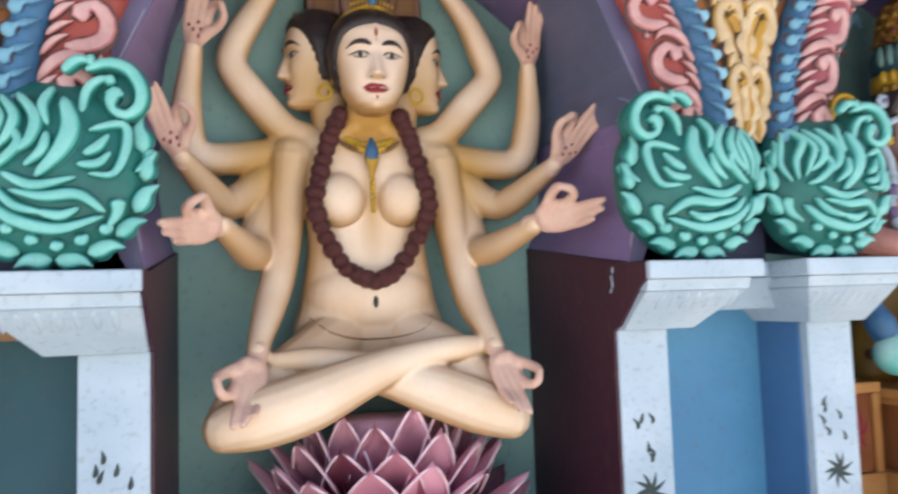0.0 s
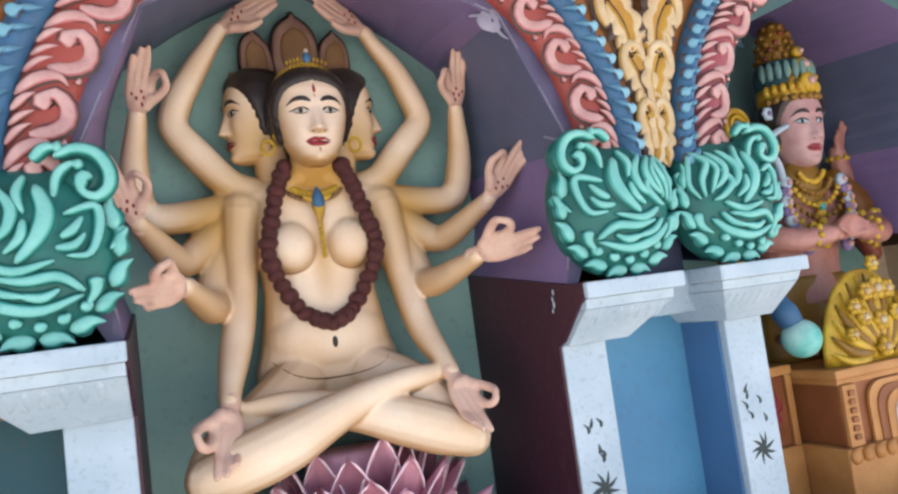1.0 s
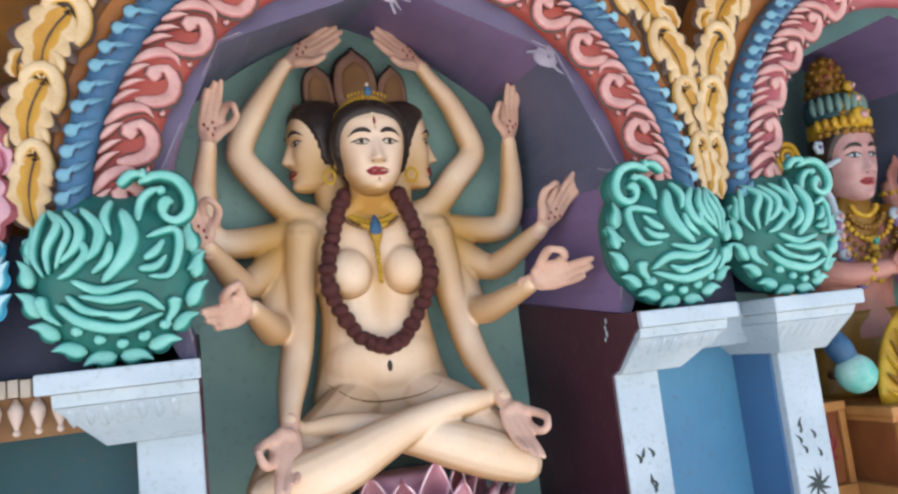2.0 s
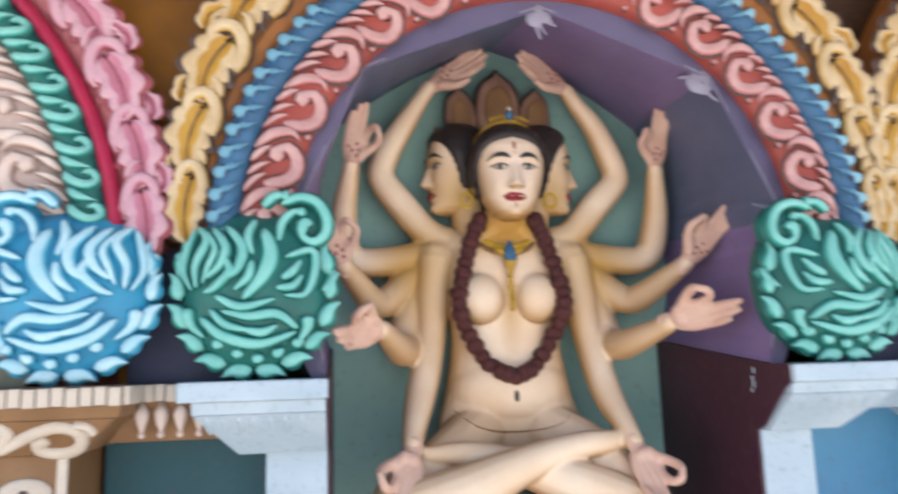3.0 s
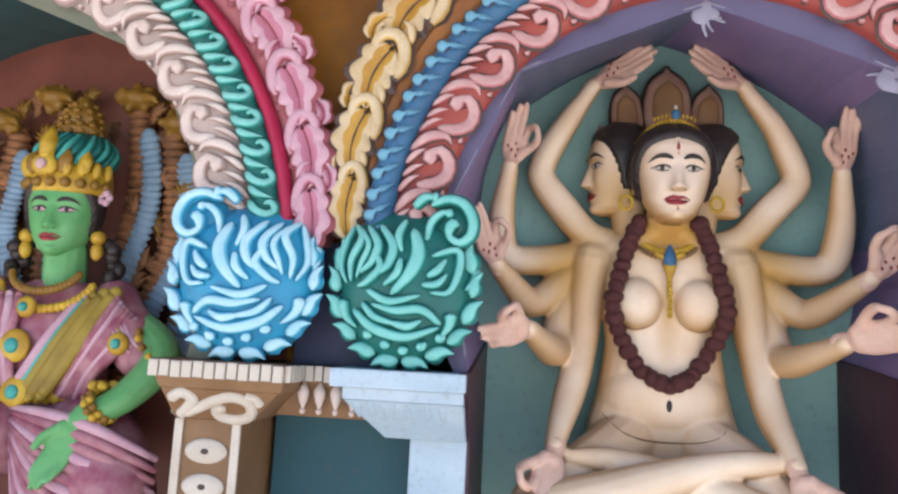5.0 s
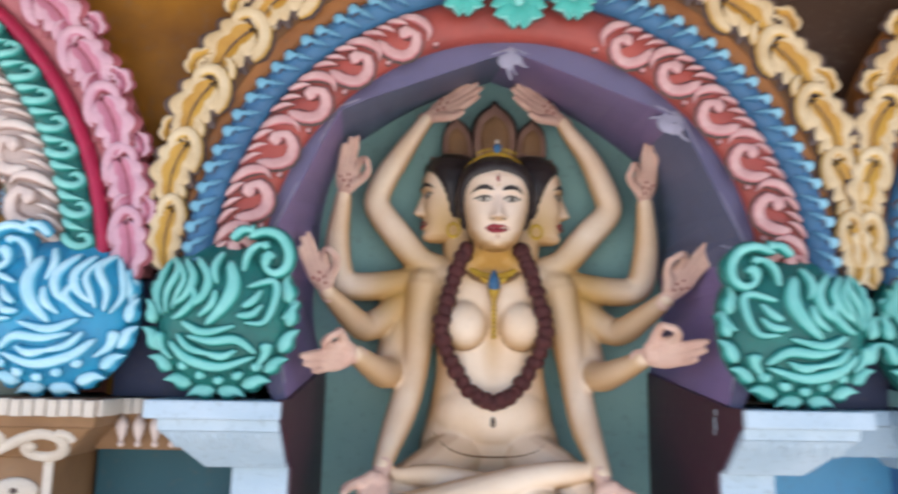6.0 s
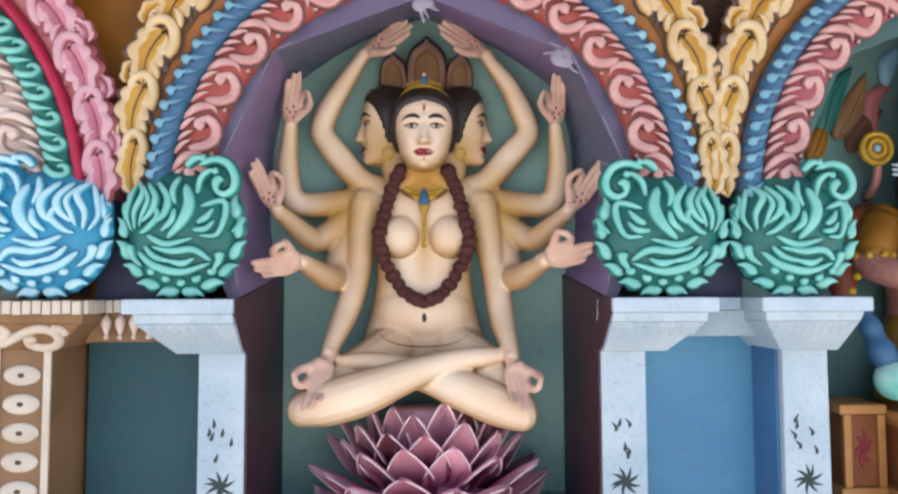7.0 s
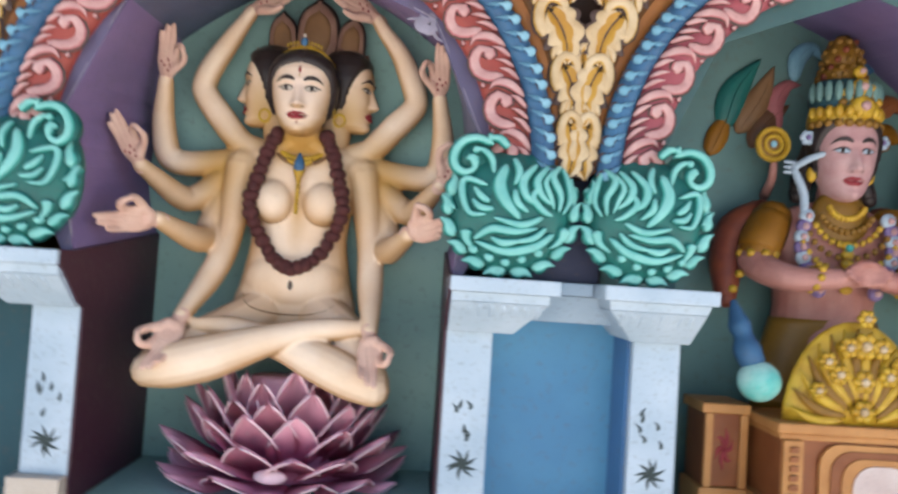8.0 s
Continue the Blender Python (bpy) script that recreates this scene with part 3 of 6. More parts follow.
def run(parent, name, motif, mats, r0, r1, y0, bulge, step, first, last, h, grow=None):
    """Repeats one motif up both flanks of an arch, each ridge a piece of its own."""
    names = name if isinstance(name, tuple) else (name,) * len(motif)
    for flip in (False, True):
        n = int((last - first) / step)
        for nm, (shape, pts, w) in zip(names, motif):
            shared = None
            for i in range(n + 1):
                a = first + step * i
                if shared is None or grow is not None:
                    bm = bmesh.new()
                    ro = grow(radians(a + step / 2)) if grow else r1
                    ri = r0 + 0.35 * max(0, ro - r1)
                    painted(bm, polar(ri, ro, y0, bulge, flip, (r0 + r1) / 2), pts, w * (1 + 0.5 * (ro - r1) / 0.1), h, shape)
                    if flip:
                        bmesh.ops.reverse_faces(bm, faces=bm.faces)
                    shared = finish(bm, nm, mats[nm] if isinstance(mats, dict) else mats)
                ob = part(nm, shared, None, parent)
                ob.rotation_euler = (0, radians(a + 0.35 * math.sin(i * 3.1)) * (1 if flip else -1), 0)
                ob.scale = (1, 1 + 0.08 * math.sin(i * 2.3 + flip), 1)


def rosette(parent, x, z, r):
    """A green flower of five cleft petals."""
    surf = lambda u, v: (Vector((u, 0, v)), Vector((0, -1, 0)))
    for i in range(5):
        a = math.tau * i / 5 - math.pi / 2
        for off in (-0.3, 0.3):
            bm = bmesh.new()
            painted(bm, surf, [(0.15 * r * math.cos(a), 0.15 * r * math.sin(a)), (0.6 * r * math.cos(a + off), 0.6 * r * math.sin(a + off)), (r * math.cos(a + off * 0.6), r * math.sin(a + off * 0.6))], r * 0.36, 0.014, "leaf", 9)
            part("flower_petal", bm, [M_LINE, M_GREENLT, M_GREENMID], parent, "", True).location = (x, 0.012, z)
    bm = bmesh.new()
    ball(bm, (0, -0.008, 0), r * 0.2, 0, 10)
    part("flower_centre", bm, M_GREENLT, parent, "", True).location = (x, 0.012, z)


def arch_classic(cx, cz, red, pale, mid, label):
    root = thing("arch", label, "arch", (cx, 0, cz), "arches over the niches")
    def grow(a):
        d = min(math.degrees(math.asin(min(1, abs(math.sin(a))))), 48)
        return 0.656 + 0.0024 * d
    part("scroll_band", band(0, 0, 0.472, 0.557, 0.055, 0.016, red, back=0.078), red, root, "red moulded band", True)
    part("bead_band", band(0, 0, 0.557, 0.608, 0.050, 0.020, M_BLUEBAND), M_BLUEBAND, root, "denim blue rope band", True)
    part("leaf_band", band(0, 0, 0.608, 0.658, 0.062, 0.006, M_ORANGE, a0=1, a1=179, grow=lambda a: grow(a) - 0.012), M_ORANGE, root, "orange ground of the leaf band", True)
    part("leaf_ground", band(0, 0, 0.620, 0.658, 0.056, 0.004, M_YELDK, a0=1, a1=179, grow=lambda a: grow(a) - 0.016, inner=lambda a: 0.614 + 0.30 * (grow(a) - 0.656), back=0.0615), M_YELDK, root, "golden ground of the leaves", True)
    run(root, ("scroll", "leaf", "leaf", "leaf", "leaf", "leaf"), SCROLL, [M_LINE, mid, pale], 0.472, 0.557, 0.055, 0.016, 12.2, -13, 66, 0.008)
    run(root, ("shell_bead", "shell_tail"), SHELL, {"shell_bead": [M_LINE, M_BLUEBAND, M_BLUELT], "shell_tail": [M_BLUEBAND, M_BLUEBAND, M_BLUEMID]}, 0.557, 0.608, 0.050, 0.020, 3.65, -8, 86, 0.010)
    run(root, ("scroll", "acanthus_leaf", "acanthus_leaf", "scroll"), ACANTHUS, {"scroll": [M_LINE, M_YELBODY, M_CREAM], "acanthus_leaf": [M_LINE, M_CREAM, M_YEL]}, 0.611, 0.656, 0.054, 0.004, 11.0, 6, 62, 0.013, lambda a: grow(a) - 0.008)
    for dx, dz, r in ((0, 0.520, 0.054), (-0.105, 0.532, 0.044), (0.105, 0.532, 0.044)):
        rosette(root, dx, dz, r)
    return root


arch_classic(*BAYS["centre"], M_RED, M_PINKW, M_ROSE, "arch with red scroll, blue bead and golden leaf bands")
arch_classic(*BAYS["right"], M_DEEPROSE, M_PINKW, M_ROSE, "arch with rose scroll, blue bead and golden leaf bands")

root = thing("arch", "arch with ivory leaves, green beads and pink plumes", "arch", (BAYS["left"][0], 0, BAYS["left"][1]), "arches over the niches")
grow_l = lambda a: 0.775 + 0.0013 * min(max(math.degrees(math.asin(min(1, abs(math.sin(a))))), 0), 60)
part("ivory_band", band(0, 0, 0.545, 0.638, 0.060, 0.016, M_IVORYDK, back=0.082), M_IVORYMID, root, "dusty pink ground", True)
part("bead_band", band(0, 0, 0.638, 0.694, 0.050, 0.020, M_GREEN), M_GREEN, root, "bottle green rope band", True)
part("fillet", band(0, 0, 0.694, 0.720, 0.045, 0.012, M_MAGENTA, a0=1, a1=179), M_MAGENTA, root, "magenta fillet", True)
part("plume_band", band(0, 0, 0.720, 0.775, 0.055, 0.006, M_ROSE, a0=3, a1=177, grow=lambda a: grow_l(a) - 0.012), M_ROSE, root, "candy pink ground", True)
run(root, ("scroll", "leaf", "leaf", "leaf", "leaf", "leaf"), SCROLL, [M_IVORYSHADE, M_IVORYDK, M_IVORY], 0.545, 0.638, 0.060, 0.016, 10.4, -8, 78, 0.011)
run(root, ("hooked_bead", "leaf_bead"), HOOKED, [M_GREEN, M_GREENMID, M_GREENLT], 0.638, 0.694, 0.050, 0.020, 4.9, -4, 86, 0.011)
run(root, ("scroll", "plume", "plume", "scroll"), PLUME, {"scroll": [M_DEEPROSE, M_PINK, M_PINKLT], "plume": [M_DEEPROSE, M_PINKLT, M_PINK]}, 0.718, 0.775, 0.052, 0.008, 9.2, 7, 72, 0.012, grow_l)


# ---- carved pots on the capitals ----
def pot(x, z, rx, rz, flip, deep, mid, pale, label):
    """A flat round carved vase: lens body, raised strokes, curled scroll at the top and a rim of pointed petals."""
    root = thing("carved_vase", label, "finial", (x, 0.07, z), "carved vases on the capitals")
    s = -1 if flip else 1
    bm = bmesh.new()
    ball(bm, (0, 0, 0), (rx * 0.93, 0.085, rz * 0.96), 0, 32)
    for v in bm.verts:
        if v.co.z > 0:
            v.co.x *= 1 + 0.32 * (v.co.z / rz) ** 1.5
        v.co.z = max(v.co.z, -rz * 0.93)
    part("body", bm, deep, root, "", True)

    def surf(u, v):
        d = min(0.97, (u / (1 + 0.32 * max(0, v) ** 1.5) / 0.96) ** 2 + (v / 0.98) ** 2)
        y = -0.085 * math.sqrt(1 - d)
        p = Vector((u * rx * s, y, v * rz))
        nn = Vector((u * s / rx * 0.5, y / 0.085 / 0.085 * 0.5, v / rz * 0.5)).normalized()
        return p, (nn + Vector((0, -1.2, 0))).normalized()
    mats = [deep, mid, pale]
    plumes = [([(-0.68, 0.72), (-0.55, 0.53), (-0.67, 0.27), (-0.66, 0.02)], 0.0058),
              ([(-0.70, 0.70), (-0.78, 0.48), (-0.82, 0.22), (-0.72, 0.00)], 0.0050),
              ([(-0.49, 0.69), (-0.32, 0.46), (-0.37, 0.26), (-0.53, 0.12)], 0.0062),
              ([(-0.32, 0.70), (-0.12, 0.45), (-0.16, 0.22), (-0.33, 0.09)], 0.0066),
              ([(0.01, 0.77), (-0.06, 0.57), (0.00, 0.37)], 0.0056),
              ([(0.12, 0.66), (0.21, 0.37), (0.12, 0.12), (-0.10, -0.12)], 0.0096),
              ([(-0.58, 0.66), (-0.44, 0.44), (-0.52, 0.22), (-0.58, 0.06)], 0.0046),
              ([(-0.38, 0.40), (-0.26, 0.20), (-0.42, 0.02), (-0.56, -0.04)], 0.0054),
              ([(0.00, 0.30), (-0.04, 0.12), (-0.20, -0.02)], 0.0056)]
    leaves = [([(-0.42, -0.08), (-0.12, -0.20), (0.27, -0.12)], 0.0056),
              ([(-0.60, -0.30), (-0.33, -0.50), (0.08, -0.59), (0.50, -0.47)], 0.0070),
              ([(0.52, -0.43), (0.29, -0.28), (-0.04, -0.30), (-0.35, -0.24)], 0.0062),
              ([(-0.08, -0.44), (0.12, -0.47), (0.29, -0.40)], 0.0056),
              ([(0.38, 0.34), (0.68, 0.43), (0.72, 0.22), (0.61, -0.06), (0.38, -0.08)], 0.0056),
              ([(0.34, 0.10), (0.46, 0.18), (0.56, 0.31)], 0.0056),
              ([(0.28, 0.00), (0.46, 0.02), (0.58, 0.14)], 0.0052),
              ([(-0.48, -0.22), (-0.30, -0.38), (0.02, -0.46)], 0.0050)]
    drops = [([(0.93, 0.24), (0.90, 0.10), (0.80, -0.02)], 0.0105), ([(0.64, -0.30), (0.62, -0.44), (0.50, -0.60)], 0.0095),
             ([(-0.78, -0.19), (-0.72, -0.37), (-0.56, -0.51)], 0.0095), ([(-0.88, 0.44), (-0.90, 0.26), (-0.88, 0.08)], 0.0090)]
    beads = [([(-0.46 + 0.23 * q, -0.63 - 0.10 * math.cos(1.1 * (q - 2))), (-0.40 + 0.23 * q, -0.64 - 0.10 * math.cos(1.1 * (q - 2))), (-0.34 + 0.23 * q, -0.63 - 0.10 * math.cos(1.1 * (q - 1.7)))], 0.0062) for q in range(5)]
    for shape, group in (("lobe", plumes), ("lobe", leaves), ("drop", drops), ("lobe", beads)):
        for pts, w in group:
            bm = bmesh.new()
            painted(bm, surf, pts, 1.22 * w * rx / 0.132, 0.011, shape, 17)
            if flip:
                bmesh.ops.reverse_faces(bm, faces=bm.faces)
            part("ridge", bm, mats, root, "", True)
    # the curled scroll at the top
    flat = lambda u, v: (Vector((u * rx * s, -0.052, v * rz)), Vector((0, -1, 0)))
    bm = bmesh.new()
    for pts, w in (([(0.32, 0.97), (0.54, 1.05), (0.76, 0.99), (0.88, 0.80), (0.86, 0.62), (0.72, 0.53), (0.58, 0.60), (0.60, 0.74), (0.70, 0.74)], 0.0096),
                   ([(0.28, 0.52), (0.34, 0.76), (0.48, 0.88), (0.62, 0.86)], 0.0075),
                   ([(0.10, 0.94), (0.24, 1.06), (0.42, 1.06)], 0.0085)):
        painted(bm, flat, pts, w, 0.014, "curl", 22)
    ball(bm, (0.61 * rx * s, -0.02, 0.77 * rz), (rx * 0.33, 0.034, rz * 0.31), 0, 18)
    if flip:
        bmesh.ops.reverse_faces(bm, faces=[f for f in bm.faces])
    bmesh.ops.recalc_face_normals(bm, faces=bm.faces)
    part("scroll", bm, mats, root, "", True)
    # petals round the rim, each with a turned-up tip
    for i in range(12):
        a = radians(22 - i * 20.4)
        ca, sa = math.cos(a), math.sin(a)
        bm = bmesh.new()
        base = Vector((0.94 * rx * ca * s, -0.034, 0.91 * rz * sa))
        t = Vector((-sa * s, 0, ca)) * (1 if ca > 0 else -1)
        o = Vector((ca * s, 0, sa))
        def leaf(u, v, base=base, t=t, o=o):
            return base + t * u + o * v, Vector((0, -1, 0))
        k = 1.0 - 0.15 * abs(math.sin(i * 1.7))
        painted(bm, leaf, [(-0.021 * k, -0.006), (-0.004, -0.003), (0.014 * k, 0.0), (0.030 * k, 0.013)], 0.0142 * k, 0.013, "leaf", 10)
        bmesh.ops.recalc_face_normals(bm, faces=bm.faces)
        part("petal", bm, mats, root, "", True)
    return root


GREENS = (M_GREEN, M_GREENMID, M_GREENLT)
pot(-0.520, 1.643, 0.132, 0.146, False, *GREENS, "bottle green carved vase with mint ridges and petals")
pot(0.522, 1.640, 0.146, 0.143, True, *GREENS, "sea green carved vase with mint ridges and petals")
pot(0.815, 1.640, 0.140, 0.143, False, *GREENS, "sea green carved vase with worn mint ridges")
pot(-0.812, 1.643, 0.142, 0.146, True, M_POTBLUE, M_POTBLUEMID, M_POTBLUELT, "bright blue carved vase with ice-blue petals")


# ---- pillars ----
def sprig(bm, x, y, z, seed, mat):
    """A painted plant: a spray of leaves and a star of blades."""
    rnd = random.Random(seed)
    surf = lambda u, v: (Vector((x + u, y, z + v)), Vector((0, -1, 0)))
    for i in range(9):
        a = radians(-30 + 40 * i + rnd.uniform(-14, 14))
        stroke(bm, surf, [(0, 0), (0.017 * math.cos(a), 0.017 * math.sin(a)), (0.037 * math.cos(a + 0.2), 0.037 * math.sin(a + 0.2))], 0.0042, 0.0012, mat, 6, 0, "leaf", 4)
    for i in range(6):
        u, v = rnd.uniform(-0.032, 0.032), rnd.uniform(0.05, 0.13)
        stroke(bm, surf, [(u, v), (u + 0.003, v + 0.009), (u + rnd.uniform(-0.012, 0.012), v + 0.022)], 0.0042, 0.0012, mat, 6, 0, "leaf", 4)


def pillar_white(x_in, way, seed, label, wide=0.232):
    """Pale blue-white pillar: slab, chamfered bracket that overhangs away from the niche, and square shaft."""
    x_out = x_in + way * wide
    root = thing("pillar", label, "pillar", (0, 0, 0), "pale pillars beside the niches")
    lo, hi = min(x_in, x_out), max(x_in, x_out)
    bm = bmesh.new(); box(bm, lo, hi, 0.0, 0.30, 1.467, 1.4985, 0.004)
    part("slab", bm, M_WHITE, root)
    bm = bmesh.new()
    x_low = x_in + way * 0.150
    tp = (min(x_in + way * 0.004, x_out - way * 0.02), max(x_in + way * 0.004, x_out - way * 0.02), 0.014, 0.30)
    bt = (min(x_in + way * 0.004, x_low), max(x_in + way * 0.004, x_low), 0.105, 0.30)
    bm2 = bm
    taper(bm2, tp, (tp[0], tp[1], 0.020, 0.30), 1.4665, 1.446, 0.002)
    taper(bm2, (tp[0], tp[1], 0.022, 0.30), bt, 1.4455, 1.376, 0.003)
    part("bracket", bm, M_WHITE, root)
    # carved teeth along the bracket
    for i in range(7):
        f = (i + 0.5) / 7
        tooth = bmesh.new()
        surf = lambda u, v: (Vector((lo + 0.03 + (hi - lo - 0.06) * f + u, 0.022 + (1.446 - v) / 0.070 * 0.083, v)), Vector((0, -0.75, -0.66)))
        stroke(tooth, surf, [(0, 1.442), (0.002, 1.425), (0.0, 1.412)], 0.009, 0.003, 0, 6, -0.001, "leaf", 5)
        part("tooth", tooth, M_WHITE, root, "", True)
    bm = bmesh.new()
    sx = (x_in + way * 0.004, x_in + way * 0.108)
    foot = 1.005 if way < 0 else 0.90
    box(bm, min(sx), max(sx), 0.130, 0.271 if way > 0 else 0.234, foot, 1.376, 0.004)
    part("shaft", bm, M_WHITE, root)
    bm = bmesh.new()
    sprig(bm, sum(sx) / 2, 0.1295, 1.078, seed, 0)
    part("painted_sprig", bm, M_STEM, root, "dark green painted sprig")
    bm = bmesh.new()
    box(bm, min(sx) - (0.012 if way < 0 else -0.002), max(sx) + (0.012 if way > 0 else -0.002), 0.10, 0.35, 0.851, foot, 0.004)
    part("plinth", bm, M_CREAMW, root)
    return root


pillar_white(-0.402, -1, 3, "pale blue-white pillar with chamfered bracket and painted sprig")
pillar_white(0.402, 1, 5, "pale blue-white pillar with chamfered bracket and painted sprig")


def pillar_square():
    """The free-standing pale pillar: bracket chamfered on both sides."""
    root = thing("pillar", "pale blue-white pillar between blue wall and throne niche", "pillar", (0, 0, 0), "pale pillars beside the niches")
    bm = bmesh.new(); box(bm, 0.727, 0.972, 0.0, 0.30, 1.467, 1.4985, 0.004)
    part("slab", bm, M_WHITE, root)
    bm = bmesh.new()
    taper(bm, (0.74, 0.96, 0.014, 0.30), (0.745, 0.955, 0.022, 0.30), 1.4665, 1.446, 0.002)
    taper(bm, (0.745, 0.955, 0.022, 0.30), (0.815, 0.950, 0.105, 0.30), 1.4455, 1.376, 0.003)
    part("bracket", bm, M_WHITE, root)
    bm = bmesh.new(); box(bm, 0.830, 0.938, 0.130, 0.271, 0.90, 1.376, 0.004)
    part("shaft", bm, M_WHITE, root)
    for i in range(8):
        f = (i + 0.5) / 8
        tooth = bmesh.new()
        surf = lambda u, v: (Vector((0.765 + 0.17 * f + u, 0.022 + (1.446 - v) / 0.070 * 0.083, v)), Vector((0, -0.75, -0.66)))
        stroke(tooth, surf, [(0, 1.442), (0.002, 1.425), (0.0, 1.408)], 0.007, 0.003, 0, 6, -0.001, "leaf", 5)
        part("tooth", tooth, M_WHITE, root, "", True)
    bm = bmesh.new(); sprig(bm, 0.884, 0.1295, 1.078, 11, 0)
    part("painted_sprig", bm, M_STEM, root, "dark green painted sprig")
    bm = bmesh.new(); box(bm, 0.818, 0.950, 0.10, 0.37, 0.851, 0.90, 0.004)
    part("plinth", bm, M_CREAMW, root)


pillar_square()

# navy sheets added to paint the shade between the neighbouring vases
M_GAPSHADE = paint("navy_shade_paint", (0.045, 0.052, 0.10), (0.033, 0.038, 0.075), 0.6, 6)
for nm, x0, x1 in (("wall_gap_shade_left", -0.740, -0.575), ("wall_gap_shade_right", 0.575, 0.740)):
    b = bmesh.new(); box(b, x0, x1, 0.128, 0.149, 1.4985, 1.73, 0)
    tagged(part(nm, b, M_GAPSHADE), "navy sheet that paints the shade between two vases", "wall", kind="structure")

# recess between the two pale pillars, with its lintel
b = bmesh.new(); box(b, 0.426, 0.96, 0.272, 0.44, 0.851, 1.465, 0)
tagged(part("wall_blue", b, M_BLUEWALL), "sky blue painted recess wall between the pillars", "wall", kind="structure")
# side return gets a darker blue, so its shade is in the colour
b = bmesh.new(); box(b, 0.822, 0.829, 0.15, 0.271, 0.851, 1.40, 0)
tagged(part("wall_blue_return", b, M_BLUESHADE), "side of the recess, its shade painted in darker blue", "wall", kind="structure")
root = thing("lintel", "pale blue lintel spanning the recess between pillars", "lintel", (0, 0, 0))
bm = bmesh.new(); box(bm, 0.636, 0.725, 0.10, 0.271, 1.469, 1.4975, 0.003); part("slab", bm, M_WHITE2, root)
bm = bmesh.new(); taper(bm, (0.600, 0.752, 0.115, 0.271), (0.560, 0.81, 0.165, 0.271), 1.4675, 1.405, 0.003); part("moulding", bm, M_WHITE2, root)

# left recess: dark teal wall, brown ledge with dentils and balusters
b = bmesh.new(); box(b, -0.80, -0.426, 0.235, 0.44, 0.851, 1.465, 0)
tagged(part("wall_teal", b, M_DARKTEAL), "dark teal painted recess wall between the pillars", "wall", kind="structure")


def dentils(parent, p, q, n, z0, z1):
    """Cream blocks set along a slab's edge from p to q (x, y)."""
    p, q = Vector((*p, 0)), Vector((*q, 0))
    d = (q - p)
    ang = math.degrees(math.atan2(d.y, d.x))
    step = d.length / n
    bm = bmesh.new()
    box(bm, -step * 0.43, step * 0.43, -0.006, 0.006, z0, z1, 0.002)
    me = finish(bm, "dentil", M_CREAMW, False)
    for i in range(n):
        ob = part("dentil", me, None, parent)
        c = p + d * ((i + 0.5) / n)
        ob.location = (c.x, c.y, 0.0008 * math.sin(i * 2.1))
        ob.rotation_euler = (0, 0, radians(ang))


root = thing("pillar", "tan brown pillar with cream dentils, scrolls and ovals", "pillar", (0, 0, 0))
bm = bmesh.new()
taper(bm, (-0.956, -0.712, 0.004, 0.30), (-0.956, -0.712, 0.004, 0.30), 1.4985, 1.468, 0.002)
part("slab", bm, M_TANDK, root)
dentils(root, (-0.956, 0.000), (-0.712, 0.000), 12, 1.468, 1.496)
dentils(root, (-0.709, 0.004), (-0.709, 0.095), 5, 1.468, 1.496)
bm = bmesh.new()
taper(bm, (-0.950, -0.716, 0.012, 0.30), (-0.945, -0.722, 0.022, 0.30), 1.4675, 1.448, 0.002)
taper(bm, (-0.945, -0.728, 0.026, 0.30), (-0.936, -0.790, 0.075, 0.30), 1.4475, 1.392, 0.003)
part("bracket", bm, M_TAN, root)
bm = bmesh.new()
surf = lambda u, v: (Vector((u, 0.026 + (1.4475 - v) / 0.0555 * 0.049, v)), Vector((0, -0.8, -0.6)))
for pts, w in (([(-0.933, 1.427), (-0.9075, 1.440), (-0.890, 1.429), (-0.905, 1.412), (-0.925, 1.396)], 0.0105),
               ([(-0.920, 1.398), (-0.878, 1.416), (-0.845, 1.430), (-0.813, 1.437), (-0.786, 1.427), (-0.789, 1.404), (-0.815, 1.395), (-0.845, 1.399), (-0.850, 1.412), (-0.832, 1.414)], 0.0105),
               ([(-0.790, 1.440), (-0.772, 1.436), (-0.764, 1.424)], 0.007)):
    stroke(bm, surf, pts, w, 0.008, 0, 26, 0, "even")
part("scroll", bm, M_CREAMW, root, "cream scroll ornament", True)
bm = bmesh.new(); box(bm, -0.936, -0.812, 0.085, 0.32, 1.03, 1.392, 0.003)
part("shaft", bm, M_TAN, root)
for xx in (-0.929, -0.820):
    bm = bmesh.new(); box(bm, xx - 0.008, xx + 0.008, 0.079, 0.0845, 1.03, 1.390, 0.002)
    part("strip", bm, M_CREAMW, root, "cream edge strip")
for i in range(5):
    z = 1.334 - i * 0.062
    bm = bmesh.new(); ball(bm, (-0.8745, 0.084, z), (0.041, 0.007, 0.0225), 0, 16); part("oval", bm, M_CREAMW, root, "cream oval boss", True)
    bm = bmesh.new(); ball(bm, (-0.8745, 0.0775, z), (0.008, 0.002, 0.0055), 0, 8); part("dot", bm, M_LINE, root, "black dot", True)
bm = bmesh.new(); box(bm, -0.945, -0.80, 0.07, 0.33, 0.851, 1.03, 0.003); part("plinth", bm, M_TANDK, root)

